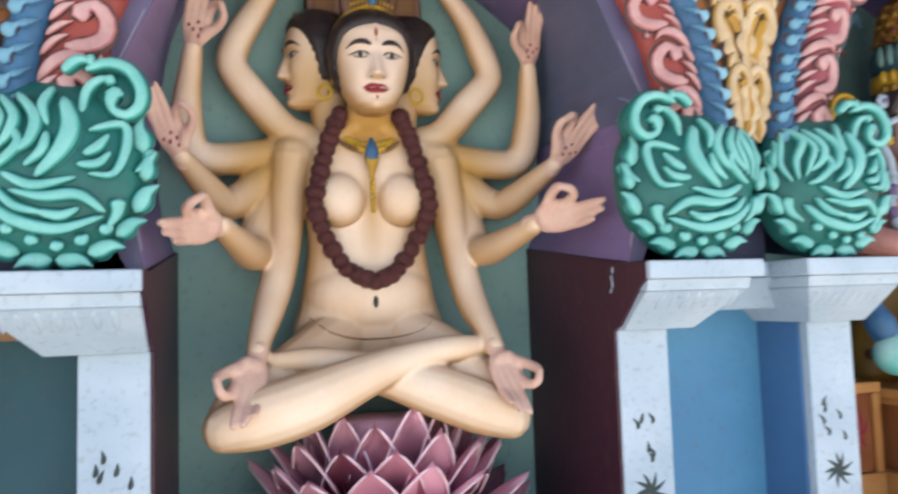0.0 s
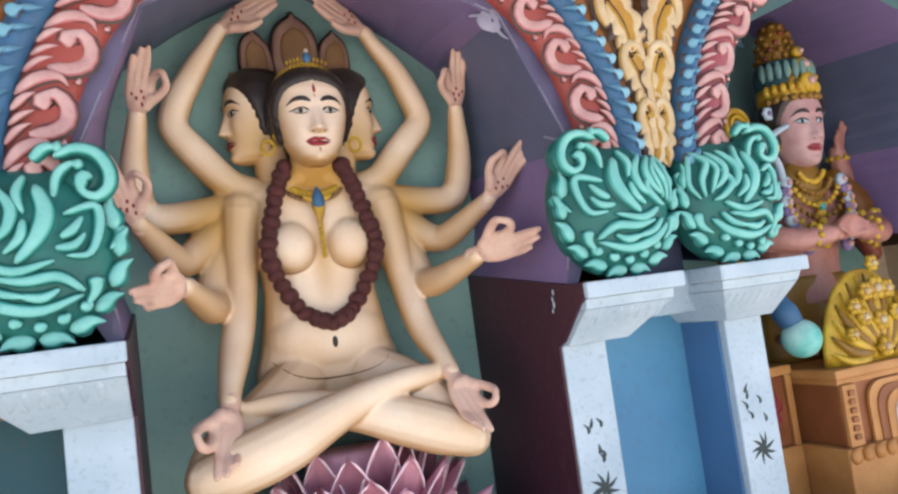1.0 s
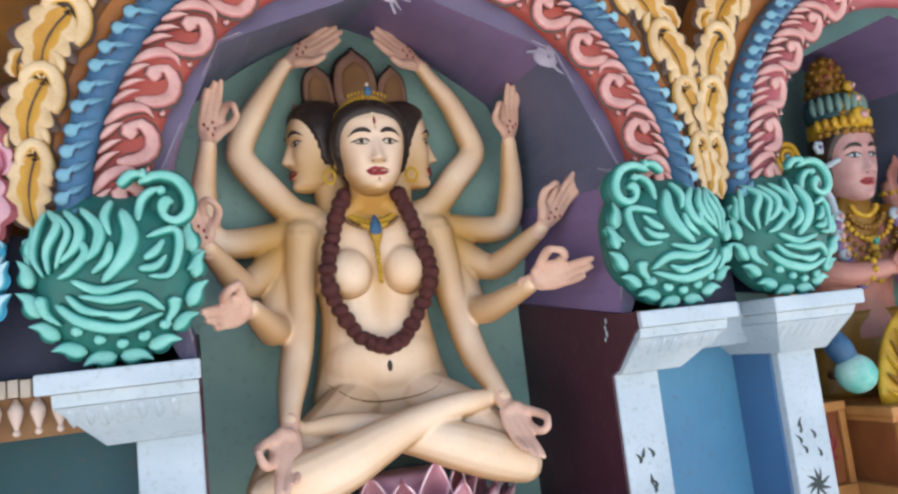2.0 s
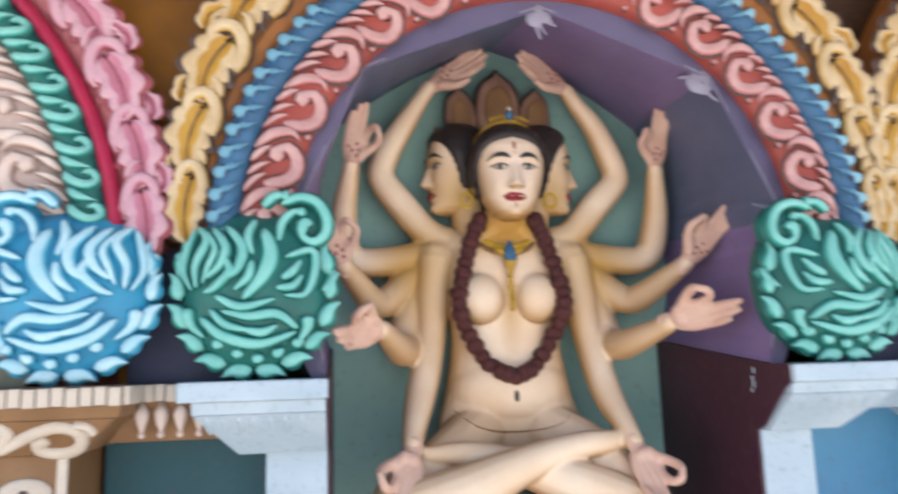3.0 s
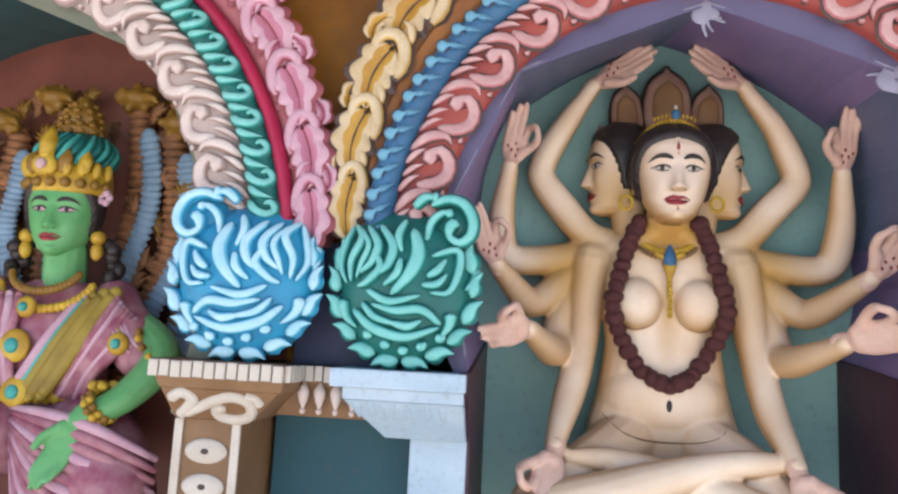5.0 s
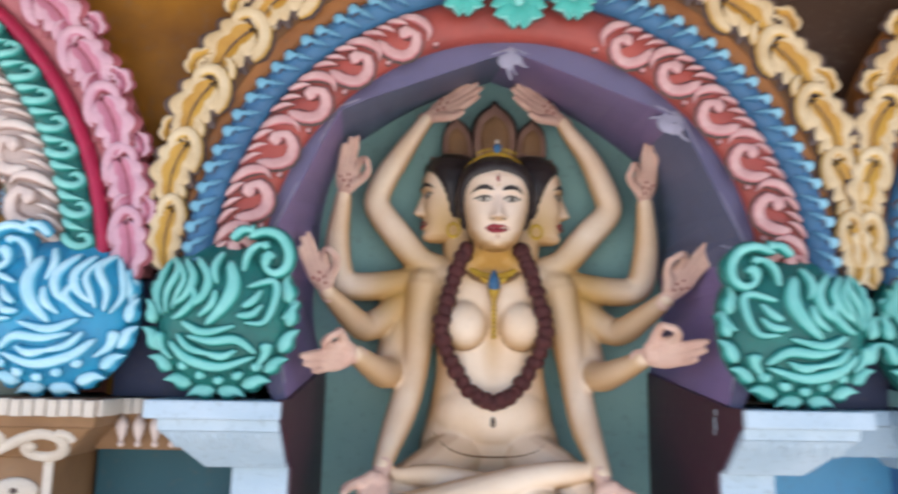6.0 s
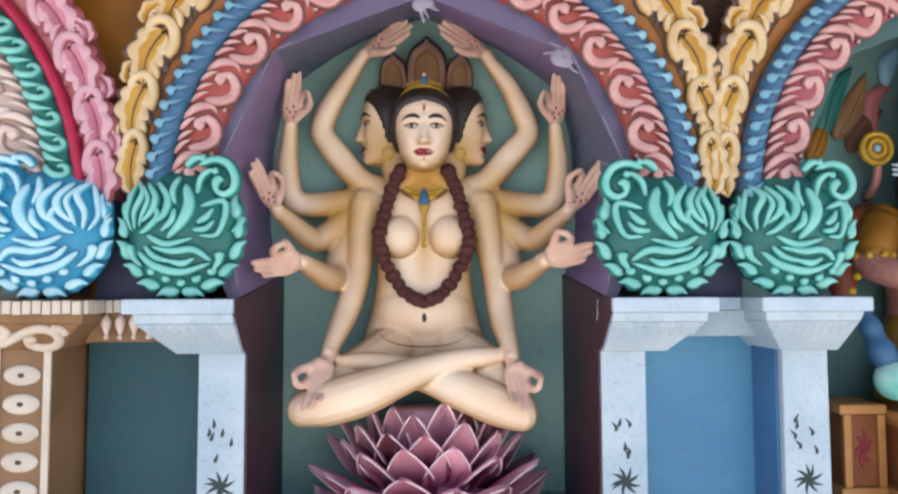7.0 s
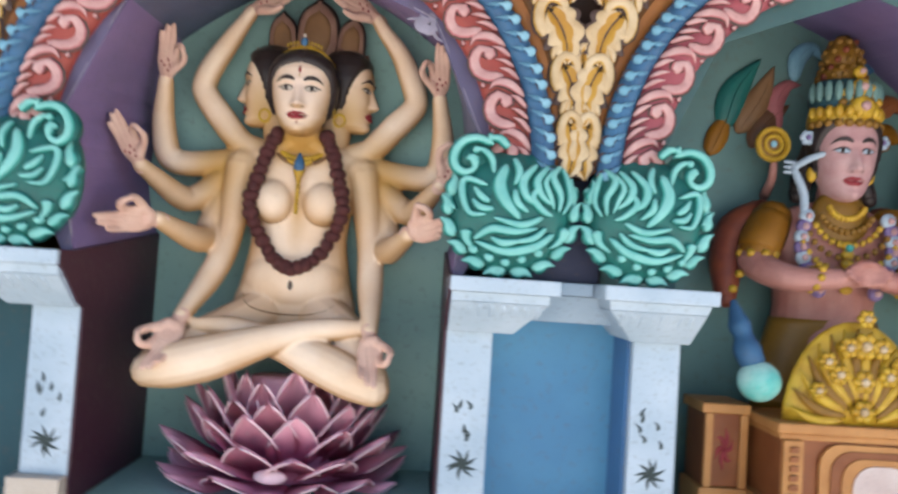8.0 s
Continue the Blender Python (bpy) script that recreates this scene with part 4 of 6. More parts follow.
root = thing("ledge", "tan brown ledge with cream dentils and little balusters", "ledge", (0, 0, 0))
bm = bmesh.new(); box(bm, -0.705, -0.637, 0.105, 0.234, 1.468, 1.497, 0.002); part("slab", bm, M_TANDK, root)
bm = bmesh.new(); taper(bm, (-0.72, -0.58, 0.120, 0.234), (-0.775, -0.56, 0.150, 0.234), 1.4675, 1.400, 0.002); part("backing", bm, M_TAN, root)
dentils(root, (-0.706, 0.100), (-0.636, 0.100), 4, 1.468, 1.496)
bm = bmesh.new()
limb(bm, [(0, 0, 0, 0.0045), (0, 0, -0.014, 0.0115), (0, 0, -0.030, 0.0085), (0, 0, -0.044, 0.0035), (0, 0, -0.05, 0.006)], 0, 12, 10)
me = finish(bm, "baluster", M_IVORY)
for i in range(4):
    ob = part("baluster", me, None, root)
    ob.location = (-0.712 + i * 0.031, 0.118, 1.463)


M_CROWN = paint("dusty_brown_paint", (0.33, 0.20, 0.15), (0.23, 0.125, 0.095), 0.5, 14)
M_CREASE = paint("umber_line_paint", (0.24, 0.105, 0.04), None, 0.5, 20)


# ---- statues: each one a single mesh ----
def loft(bm, rows, mat=0, seg=24):
    """Closed body through ellipses (z, rx, ry, x, y)."""
    rings = [[bm.verts.new((x + rx * math.cos(k * math.tau / seg), y + ry * math.sin(k * math.tau / seg), z)) for k in range(seg)]
             for z, rx, ry, x, y in [tuple(r) for r in spline(rows, len(rows) * 3)]]
    for p, q in zip(rings, rings[1:]):
        for k in range(seg):
            bm.faces.new((p[k], p[(k + 1) % seg], q[(k + 1) % seg], q[k])).material_index = mat
    bm.faces.new(rings[0][::-1]).material_index = mat
    bm.faces.new(rings[-1]).material_index = mat


def melt(bm, voxel, rounds=4):
    """The union of overlapping solids as one smooth skin; returns a mesh."""
    bmesh.ops.recalc_face_normals(bm, faces=bm.faces)
    ob = new("melt", finish(bm, "melt", M_SKIN))
    r = ob.modifiers.new("skin", "REMESH")
    r.mode, r.voxel_size, r.use_smooth_shade = "VOXEL", voxel, True
    k = ob.modifiers.new("even", "SMOOTH")
    k.factor, k.iterations = 0.5, rounds
    me = bpy.data.meshes.new_from_object(ob.evaluated_get(bpy.context.evaluated_depsgraph_get()))
    bpy.data.objects.remove(ob)
    return me


def fine_hand(bm, wrist, tip, thumb, ring=True):
    """A sculpted hand from the wrist to the fingertips: palm, four jointed fingers and a thumb that meets the forefinger."""
    w = Vector(wrist)
    f = Vector(tip) - w
    s = f.length
    f.normalize()
    a = Vector(thumb)
    a = (a - f * a.dot(f)).normalized()
    nn = f.cross(a).normalized()
    if nn.y > 0:
        nn = -nn
    at = lambda u, v, h: w + f * (u * s) + a * (v * s) + nn * (h * s)
    limb(bm, [(*at(-0.12, 0, 0), 0.125 * s), (*at(0.04, 0, 0), 0.125 * s), (*at(0.16, 0.01, 0), 0.155 * s)], 0, 8, 12, 0.72)
    for v, r in ((0.115, 0.098), (0.025, 0.098), (-0.065, 0.094), (-0.145, 0.082)):
        limb(bm, [(*at(0.10, v * 0.55, 0), r * s), (*at(0.28, v * 0.9, 0.005), r * s), (*at(0.46, v, 0.015), r * 0.84 * s)], 0, 8, 10, 0.8)
    limb(bm, [(*at(0.12, 0.10, 0.045), 0.085 * s), (*at(0.26, 0.165, 0.05), 0.080 * s)], 0, 6, 10)
    for i, (v, ln, r) in enumerate(((0.125, 0.42, 0.066), (0.030, 0.52, 0.066), (-0.068, 0.48, 0.064), (-0.155, 0.38, 0.056))):
        u0 = 0.45 - 0.03 * (i == 3)
        if ring and i == 0:
            limb(bm, [(*at(u0, v, 0.02), r * s), (*at(u0 + 0.17, v + 0.055, 0.10), r * 0.95 * s), (*at(u0 + 0.20, v + 0.145, 0.19), r * 0.85 * s), (*at(u0 + 0.09, v + 0.21, 0.22), r * 0.72 * s)], 0, 12, 9)
        else:
            bend = 0.05 + 0.03 * i
            limb(bm, [(*at(u0, v, 0.015), r * s), (*at(u0 + ln * 0.40, v * 1.06, 0.035), r * 0.98 * s), (*at(u0 + ln * 0.72, v * 1.05, 0.035 + bend * 0.5), r * 0.88 * s), (*at(u0 + ln, v * 1.0, 0.02 + bend), r * 0.62 * s)], 0, 12, 9)
    if ring:
        limb(bm, [(*at(0.20, 0.15, 0.04), 0.082 * s), (*at(0.33, 0.27, 0.09), 0.070 * s), (*at(0.46, 0.335, 0.16), 0.066 * s), (*at(0.55, 0.335, 0.22), 0.050 * s)], 0, 12, 9)
    else:
        limb(bm, [(*at(0.20, 0.15, 0.04), 0.082 * s), (*at(0.36, 0.25, 0.09), 0.068 * s), (*at(0.52, 0.27, 0.12), 0.052 * s)], 0, 10, 9)
    return at


HEAD_Z = (-0.105, -0.100, -0.088, -0.062, -0.030, 0.0, 0.030, 0.060, 0.088, 0.106, 0.116)
HEAD_W = (0.012, 0.026, 0.040, 0.054, 0.063, 0.069, 0.072, 0.070, 0.057, 0.034, 0.004)
HEAD_F = (0.044, 0.054, 0.060, 0.062, 0.065, 0.067, 0.069, 0.066, 0.053, 0.032, 0.004)
HEAD_B = (0.000, 0.002, 0.010, 0.026, 0.048, 0.065, 0.074, 0.074, 0.062, 0.038, 0.004)


def head_front(x, z):
    """How far the face stands forward at x, z of a head of life's half size: nose, lips, chin, cheeks and eye hollows."""
    w, fr = float(np.interp(z, HEAD_Z, HEAD_W)), float(np.interp(z, HEAD_Z, HEAD_F))
    c = max(0.0, 1 - min(1, abs(x) / w) ** 2.2) ** (1 / 2.2)
    bump = lambda cx, cz, sx, sz: math.exp(-((abs(x) - cx) / sx) ** 2 - ((z - cz) / sz) ** 2)
    d = 0.0
    if -0.046 < z < 0.020:
        rise = min(1, max(0, (0.020 - z) / 0.052)) ** 1.1 * min(1, max(0, (z + 0.046) / 0.010))
        d += 0.022 * rise * math.exp(-(x / (0.0075 + 0.004 * rise)) ** 2)
    d += 0.006 * bump(0.0115, -0.036, 0.006, 0.006)
    d += 0.0050 * bump(0, -0.055, 0.017, 0.0050) + 0.0065 * bump(0, -0.0675, 0.014, 0.0055) - 0.0035 * bump(0, -0.061, 0.020, 0.0022)
    d += 0.0075 * bump(0, -0.094, 0.017, 0.013) + 0.0035 * bump(0.036, -0.028, 0.016, 0.018)
    d += -0.0075 * bump(0.027, 0.011, 0.016, 0.011) + 0.0045 * bump(0.028, 0.008, 0.011, 0.0060) + 0.0025 * bump(0.026, 0.030, 0.022, 0.008)
    return fr * c + d * c ** 0.6


def head(bm, m, skin, hair, brow, lip, white, parting=True):
    """A carved head at the matrix m, facing -y: sculpted face, hair with a high hairline, painted brows, eyes and lips."""
    seg, rows = 72, 64
    for kind in ("face", "hair"):
        rings = []
        for i in range(rows + 1):
            z = -0.105 + 0.221 * (0.5 - 0.5 * math.cos(math.pi * (0.04 + 0.96 * i / rows)))
            w, bk = float(np.interp(z, HEAD_Z, HEAD_W)), float(np.interp(z, HEAD_Z, HEAD_B))
            ring = []
            for j in range(seg):
                th = math.tau * j / seg - math.pi
                x = w * math.sin(th)
                if abs(th) <= math.pi / 2:
                    y = -head_front(x, z)
                else:
                    y = bk * max(0.0, 1 - abs(math.sin(th)) ** 2.2) ** (1 / 2.2)
                p = Vector((x, y, z))
                if kind == "hair":
                    t = min(abs(math.degrees(th)), 82) / 82
                    line = max(0.076 - 0.034 * t ** 1.5 - 0.090 * t ** 5, -0.050)
                    k = min(1, max(0, (z - line) / 0.014 + 0.5))
                    o = -0.007 + 0.017 * k * k * (3 - 2 * k) + 0.0006 * math.sin(th * 34 + z * 60)
                    if parting:
                        o -= 0.004 * math.exp(-(x / 0.004) ** 2) * (1 if abs(th) < 1.6 else 0)
                    p *= 1 + o / max(p.length, 0.03)
                ring.append(bm.verts.new(m @ p))
            rings.append(ring)
        slot = skin if kind == "face" else hair
        for p, q in zip(rings, rings[1:]):
            for j in range(seg):
                bm.faces.new((p[j], p[(j + 1) % seg], q[(j + 1) % seg], q[j])).material_index = slot
        bm.faces.new(rings[0][::-1]).material_index = slot
        bm.faces.new(rings[-1]).material_index = slot
    turn = m.to_3x3()

    def surf(u, v):
        return m @ Vector((u, -head_front(u, v) - 0.0008, v)), (turn @ Vector((6 * u, -1, 0))).normalized()
    k = m.median_scale
    for s in (-1, 1):
        stroke(bm, surf, [(s * 0.009, 0.027), (s * 0.024, 0.034), (s * 0.040, 0.032), (s * 0.054, 0.021)], 0.0052 * k, 0.0012, brow, 14, 0, "leaf", 5)
        stroke(bm, surf, [(s * 0.013, 0.005), (s * 0.027, 0.0085), (s * 0.045, 0.008)], 0.0058 * k, 0.0010, white, 11, 0, "leaf", 5)
        stroke(bm, surf, [(s * 0.0125, 0.0065), (s * 0.019, 0.0125), (s * 0.030, 0.0145), (s * 0.042, 0.0105), (s * 0.050, 0.0085)], 0.0030 * k, 0.0022, brow, 13, 0, "leaf", 5)
        stroke(bm, surf, [(s * 0.016, 0.0035), (s * 0.028, 0.0018), (s * 0.041, 0.0060)], 0.0010 * k, 0.0020, brow, 9, 0, "even", 4)
        p, _ = surf(s * 0.0275, 0.0085)
        ball(bm, p, (0.0058 * k, 0.0026, 0.0056 * k), brow, 10, turn.to_4x4().normalized())
        stroke(bm, surf, [(s * 0.0085, -0.0405), (s * 0.0115, -0.0400), (s * 0.0140, -0.0380)], 0.0018 * k, 0.0008, brow, 6, 0, "leaf", 4)
    stroke(bm, surf, [(-0.025, -0.0600), (-0.010, -0.0555), (0, -0.0570), (0.010, -0.0555), (0.025, -0.0600)], 0.0044 * k, 0.0014, lip, 15, 0, "leaf", 5)
    stroke(bm, surf, [(-0.022, -0.0620), (-0.009, -0.0665), (0.009, -0.0665), (0.022, -0.0620)], 0.0050 * k, 0.0016, lip, 13, 0, "leaf", 5)
    stroke(bm, surf, [(-0.020, -0.0612), (0, -0.0608), (0.020, -0.0612)], 0.0007 * k, 0.0026, brow, 9, 0, "even", 4)
    return surf


def many_armed():
    skin, palms = bmesh.new(), bmesh.new()
    marked = []
    # trunk: broad shoulders, slim ribs, round belly and wide hips
    loft(skin, [(1.300, 0.135, 0.062, 0, 0.480), (1.350, 0.162, 0.068, 0, 0.485), (1.395, 0.165, 0.070, 0, 0.492), (1.440, 0.152, 0.080, 0, 0.496), (1.500, 0.140, 0.074, 0, 0.498),
                (1.570, 0.130, 0.064, 0, 0.500), (1.640, 0.137, 0.064, 0, 0.499), (1.710, 0.150, 0.066, 0, 0.496), (1.765, 0.150, 0.056, 0, 0.494),
                (1.800, 0.105, 0.048, 0, 0.484), (1.826, 0.060, 0.045, 0, 0.458), (1.870, 0.048, 0.046, 0, 0.432), (1.910, 0.047, 0.046, 0, 0.420)])
    ball(skin, (0, 0.494, 1.452), (0.146, 0.090, 0.100), 0, 32)
    for s in (-1, 1):
        ball(skin, (s * 0.064, 0.452, 1.664), (0.056, 0.052, 0.060), 0, 22)
        ball(skin, (s * 0.150, 0.488, 1.762), (0.046, 0.044, 0.046), 0, 18)
        # collarbone and the muscle from neck to shoulder
        limb(skin, [(s * 0.030, 0.446, 1.822, 0.026), (s * 0.085, 0.474, 1.800, 0.028), (s * 0.145, 0.488, 1.782, 0.030)], 0, 10, 10)
        # thighs that run out to the knees
        kx = 0.240 if s > 0 else 0.296
        kz = 1.222 if s > 0 else 1.232
        limb(skin, [(s * 0.075, 0.470, 1.360, 0.072), (s * 0.150, 0.400, 1.315, 0.066), (s * kx * 0.88, 0.320, kz + 0.030, 0.052), (s * kx, 0.285, kz, 0.042)], 0, 18, 14)
    # lowered arms with the backs of the wrists on the knees
    limb(skin, [(-0.164, 0.484, 1.762, 0.047), (-0.173, 0.482, 1.690, 0.043), (-0.178, 0.478, 1.610, 0.037), (-0.184, 0.468, 1.556, 0.0345), (-0.198, 0.446, 1.495, 0.0355), (-0.216, 0.405, 1.438, 0.033), (-0.232, 0.352, 1.390, 0.026), (-0.243, 0.306, 1.352, 0.0205)], 0, 30, 16)
    limb(skin, [(0.164, 0.484, 1.758, 0.047), (0.177, 0.482, 1.685, 0.043), (0.189, 0.478, 1.605, 0.037), (0.197, 0.466, 1.550, 0.0345), (0.204, 0.442, 1.490, 0.0355), (0.210, 0.400, 1.430, 0.033), (0.217, 0.345, 1.382, 0.026), (0.222, 0.298, 1.342, 0.0205)], 0, 30, 16)
    fine_hand(palms, (-0.244, 0.296, 1.345), (-0.284, 0.198, 1.226), (-1, -0.15, 0.1))
    fine_hand(palms, (0.222, 0.288, 1.335), (0.247, 0.196, 1.216), (1, -0.15, 0.1))
    # raised pairs: joined over the crown, beside the head, opened outward, and low to the sides
    for s in (-1, 1):
        dx = 0.008 if s > 0 else 0.0
        limb(skin, [(s * 0.118, 0.496, 1.800, 0.036), (s * 0.178, 0.496, 1.824, 0.036), (s * 0.240, 0.496, 1.894, 0.037), (s * 0.279 + dx, 0.494, 1.945, 0.0345), (s * 0.286 + dx, 0.492, 1.975, 0.033), (s * 0.268 + dx, 0.490, 2.025, 0.0325), (s * 0.228 + dx * 2, 0.488, 2.092, 0.028), (s * 0.190 + dx, 0.482, 2.150, 0.0215), (s * 0.168 + dx, 0.476, 2.180, 0.019)], 0, 36, 14)
        marked.append(fine_hand(palms, (s * 0.160 + dx, 0.474, 2.186), (s * 0.028 + dx, 0.440, 2.252), (-s * 0.3, -0.2, -1), False))
        limb(skin, [(s * 0.140, 0.498, 1.780, 0.036), (s * 0.205, 0.500, 1.768, 0.037), (s * 0.290, 0.498, 1.757, 0.036), (s * 0.345, 0.492, 1.758, 0.035), (s * 0.368, 0.484, 1.780, 0.0345), (s * 0.374, 0.468, 1.820, 0.033), (s * 0.373, 0.445, 1.872, 0.029), (s * 0.364, 0.418, 1.925, 0.023), (s * 0.358, 0.400, 1.960, 0.0195)], 0, 36, 14)
        marked.append(fine_hand(palms, (s * 0.357, 0.396, 1.966), (s * (0.346 if s > 0 else 0.326), 0.345, 2.093), (-s, -0.1, 0)))
        limb(skin, [(s * 0.165, 0.500, 1.755, 0.037), (s * 0.212, 0.500, 1.722, 0.038), (s * 0.262, 0.486, 1.676, 0.036), (s * 0.296, 0.460, 1.655, 0.034), (s * 0.318, 0.425, 1.664, 0.032), (s * 0.346, 0.370, 1.692, 0.026), (s * 0.374, 0.315, 1.722, 0.0195)], 0, 30, 14)
        marked.append(fine_hand(palms, (s * 0.377, 0.310, 1.728), (s * (0.450 if s > 0 else 0.418), 0.255, 1.846), (-s, -0.1, 0.4)))
        limb(skin, [(s * 0.170, 0.500, 1.720, 0.042), (s * 0.215, 0.502, 1.655, 0.041), (s * 0.238, 0.488, 1.590, 0.038), (s * 0.240, 0.455, 1.556, 0.036), (s * 0.252, 0.405, 1.550, 0.035), (s * 0.276, 0.335, 1.566, 0.028), (s * 0.304, 0.268, 1.588, 0.0205)], 0, 30, 14)
        fine_hand(palms, (s * 0.308, 0.262, 1.590 + 0.004 * s), (s * 0.408, 0.142, 1.600 + 0.022 * s), (0, -0.3, 1))
    # crossed shins, the soles turned up under the far arms
    limb(skin, [(-0.296, 0.272, 1.226, 0.045), (-0.235, 0.262, 1.242, 0.056), (-0.150, 0.262, 1.266, 0.056), (-0.060, 0.278, 1.298, 0.044), (0.020, 0.296, 1.324, 0.034), (0.090, 0.312, 1.340, 0.029), (0.150, 0.322, 1.346, 0.027), (0.212, 0.326, 1.350, 0.018)], 0, 34, 16)
    limb(skin, [(0.240, 0.276, 1.208, 0.044), (0.180, 0.282, 1.232, 0.053), (0.100, 0.300, 1.264, 0.052), (0.020, 0.322, 1.292, 0.042), (-0.070, 0.332, 1.318, 0.034), (-0.140, 0.328, 1.334, 0.027), (-0.212, 0.318, 1.338, 0.016)], 0, 34, 16)
    bm = bmesh.new()
    bm.from_mesh(melt(skin, 0.0042, 6))
    for f in bm.faces:
        f.material_index = 0
    old = len(bm.faces)
    bm.from_mesh(melt(palms, 0.0030, 2))
    bm.faces.ensure_lookup_table()
    for f in bm.faces[old:]:
        f.material_index = 9
    # red marks painted on the palms, and umber lines along the folds of the body
    tree = BVHTree.FromBMesh(bm)

    def skin_at(u, v):
        hit, nn, _, _ = tree.ray_cast(Vector((u, -1.0, v)), Vector((0, 1, 0)))
        return (hit if hit else Vector((u, 0.5, v))), Vector((0, -1, 0))
    for pts, w in (([(-0.136, 1.418), (-0.10, 1.386), (-0.05, 1.370), (0.0, 1.366), (0.05, 1.370), (0.10, 1.386), (0.136, 1.418)], 0.0022),
                   ([(-0.108, 1.640), (-0.092, 1.612), (-0.062, 1.606), (-0.030, 1.620), (-0.014, 1.650)], 0.0020),
                   ([(0.108, 1.640), (0.092, 1.612), (0.062, 1.606), (0.030, 1.620), (0.014, 1.650)], 0.0020)):
        stroke(bm, skin_at, pts, w, 0.0012, 11, 24, -0.0002, "leaf", 5)
    ball(bm, skin_at(0, 1.444)[0], (0.0062, 0.0025, 0.0130), 1, 10)
    for at in marked:
        for u, v in ((0.22, 0.06), (0.30, -0.03), (0.33, 0.07), (0.42, 0.02), (0.36, -0.10)):
            p = at(u, v, 0.30)
            hit = skin_at(p.x, p.z)[0]
            ball(bm, hit, (0.0030, 0.0012, 0.0052), 4, 8)
    # three heads
    surf = head(bm, Matrix.Translation((0, 0.394, 1.937)) @ Matrix.Diagonal((1.14, 1.0, 1.0, 1.0)), 0, 1, 1, 4, 10)
    stroke(bm, surf, [(0, 0.046), (0, 0.056), (0, 0.068)], 0.0034, 0.0015, 4, 9, 0, "leaf", 5)
    stroke(bm, surf, [(0, 0.036), (0, 0.040), (0, 0.044)], 0.0016, 0.0012, 2, 6, 0, "leaf", 5)
    stroke(bm, surf, [(0, -0.074), (0, -0.079), (0, -0.084)], 0.0018, 0.0012, 4, 6, 0, "leaf", 5)
    for s in (-1, 1):
        head(bm, Matrix.Translation((s * 0.100, 0.500, 1.972)) @ Matrix.Rotation(s * radians(80), 4, "Z") @ Matrix.Diagonal((1.0, 1.10, 1.0, 1.0)), 0, 1, 1, 4, 10, False)
        limb(bm, [(s * 0.085, 0.500, 1.905, 0.042), (s * 0.075, 0.500, 1.850, 0.044), (s * 0.070, 0.500, 1.800, 0.046)], 0, 8, 14)
        # coiled side locks behind the cheek and hooped earrings
        limb(bm, [(s * 0.080, 0.410, 1.985, 0.012), (s * 0.085, 0.420, 1.950, 0.013), (s * 0.078, 0.432, 1.915, 0.008)], 1, 10, 10)
        for q in range(14):
            a = q * math.tau / 14
            ball(bm, (s * 0.098 + 0.014 * math.cos(a), 0.404, 1.884 + 0.016 * math.sin(a)), 0.0042, 2, 8)
        ball(bm, (s * 0.080, 0.402, 1.908), (0.007, 0.006, 0.009), 2, 10)
        # crown leaves of the side heads
        for q in range(3):
            limb(bm, [(s * (0.075 + 0.030 * q), 0.500, 2.050 - 0.004 * q, 0.020), (s * (0.080 + 0.032 * q), 0.500, 2.085 - 0.006 * q, 0.021), (s * (0.084 + 0.034 * q), 0.500, 2.112 - 0.012 * q, 0.003)], (6, 5, 6)[q], 9, 10, 0.5)
    # gilt diadem with a blue stone, and the lobed crown behind
    for i in range(27):
        a = radians(14 + 152 * i / 26)
        ball(bm, (0.083 * math.cos(a), 0.372 + 0.030 * abs(math.cos(a)), 1.988 + 0.077 * math.sin(a)), (0.0052, 0.006, 0.0062), 2, 8)
        if 7 < i < 19:
            ball(bm, (0.089 * math.cos(a), 0.372, 1.992 + 0.084 * math.sin(a)), (0.0030, 0.004, 0.0050), 2, 6)
    ball(bm, (0, 0.362, 2.074), (0.010, 0.007, 0.012), 3, 12)
    ball(bm, (0, 0.362, 2.090), (0.005, 0.005, 0.006), 10, 8)
    for x, z, rx, rz, lean in ((-0.082, 2.118, 0.042, 0.082, -0.03), (0.096, 2.118, 0.042, 0.082, 0.03), (0.008, 2.142, 0.062, 0.100, 0.0)):
        for k, (sc, y, slot) in enumerate(((1.0, 0.520, 1), (0.89, 0.511, 6), (0.60, 0.500, 5))):
            lobe = [(x, y, z - rz * sc, rx * sc * 0.60), (x + lean * 0.1, y, z - rz * sc * 0.4, rx * sc * 0.98), (x + lean * 0.2, y, z + rz * sc * 0.30, rx * sc * 0.96),
                    (x + lean * 0.28, y, z + rz * sc * 0.72, rx * sc * 0.70), (x + lean * 0.3, y, z + rz * sc * 1.0, rx * sc * 0.14)]
            limb(bm, lobe, slot, 18, 16, 0.28)
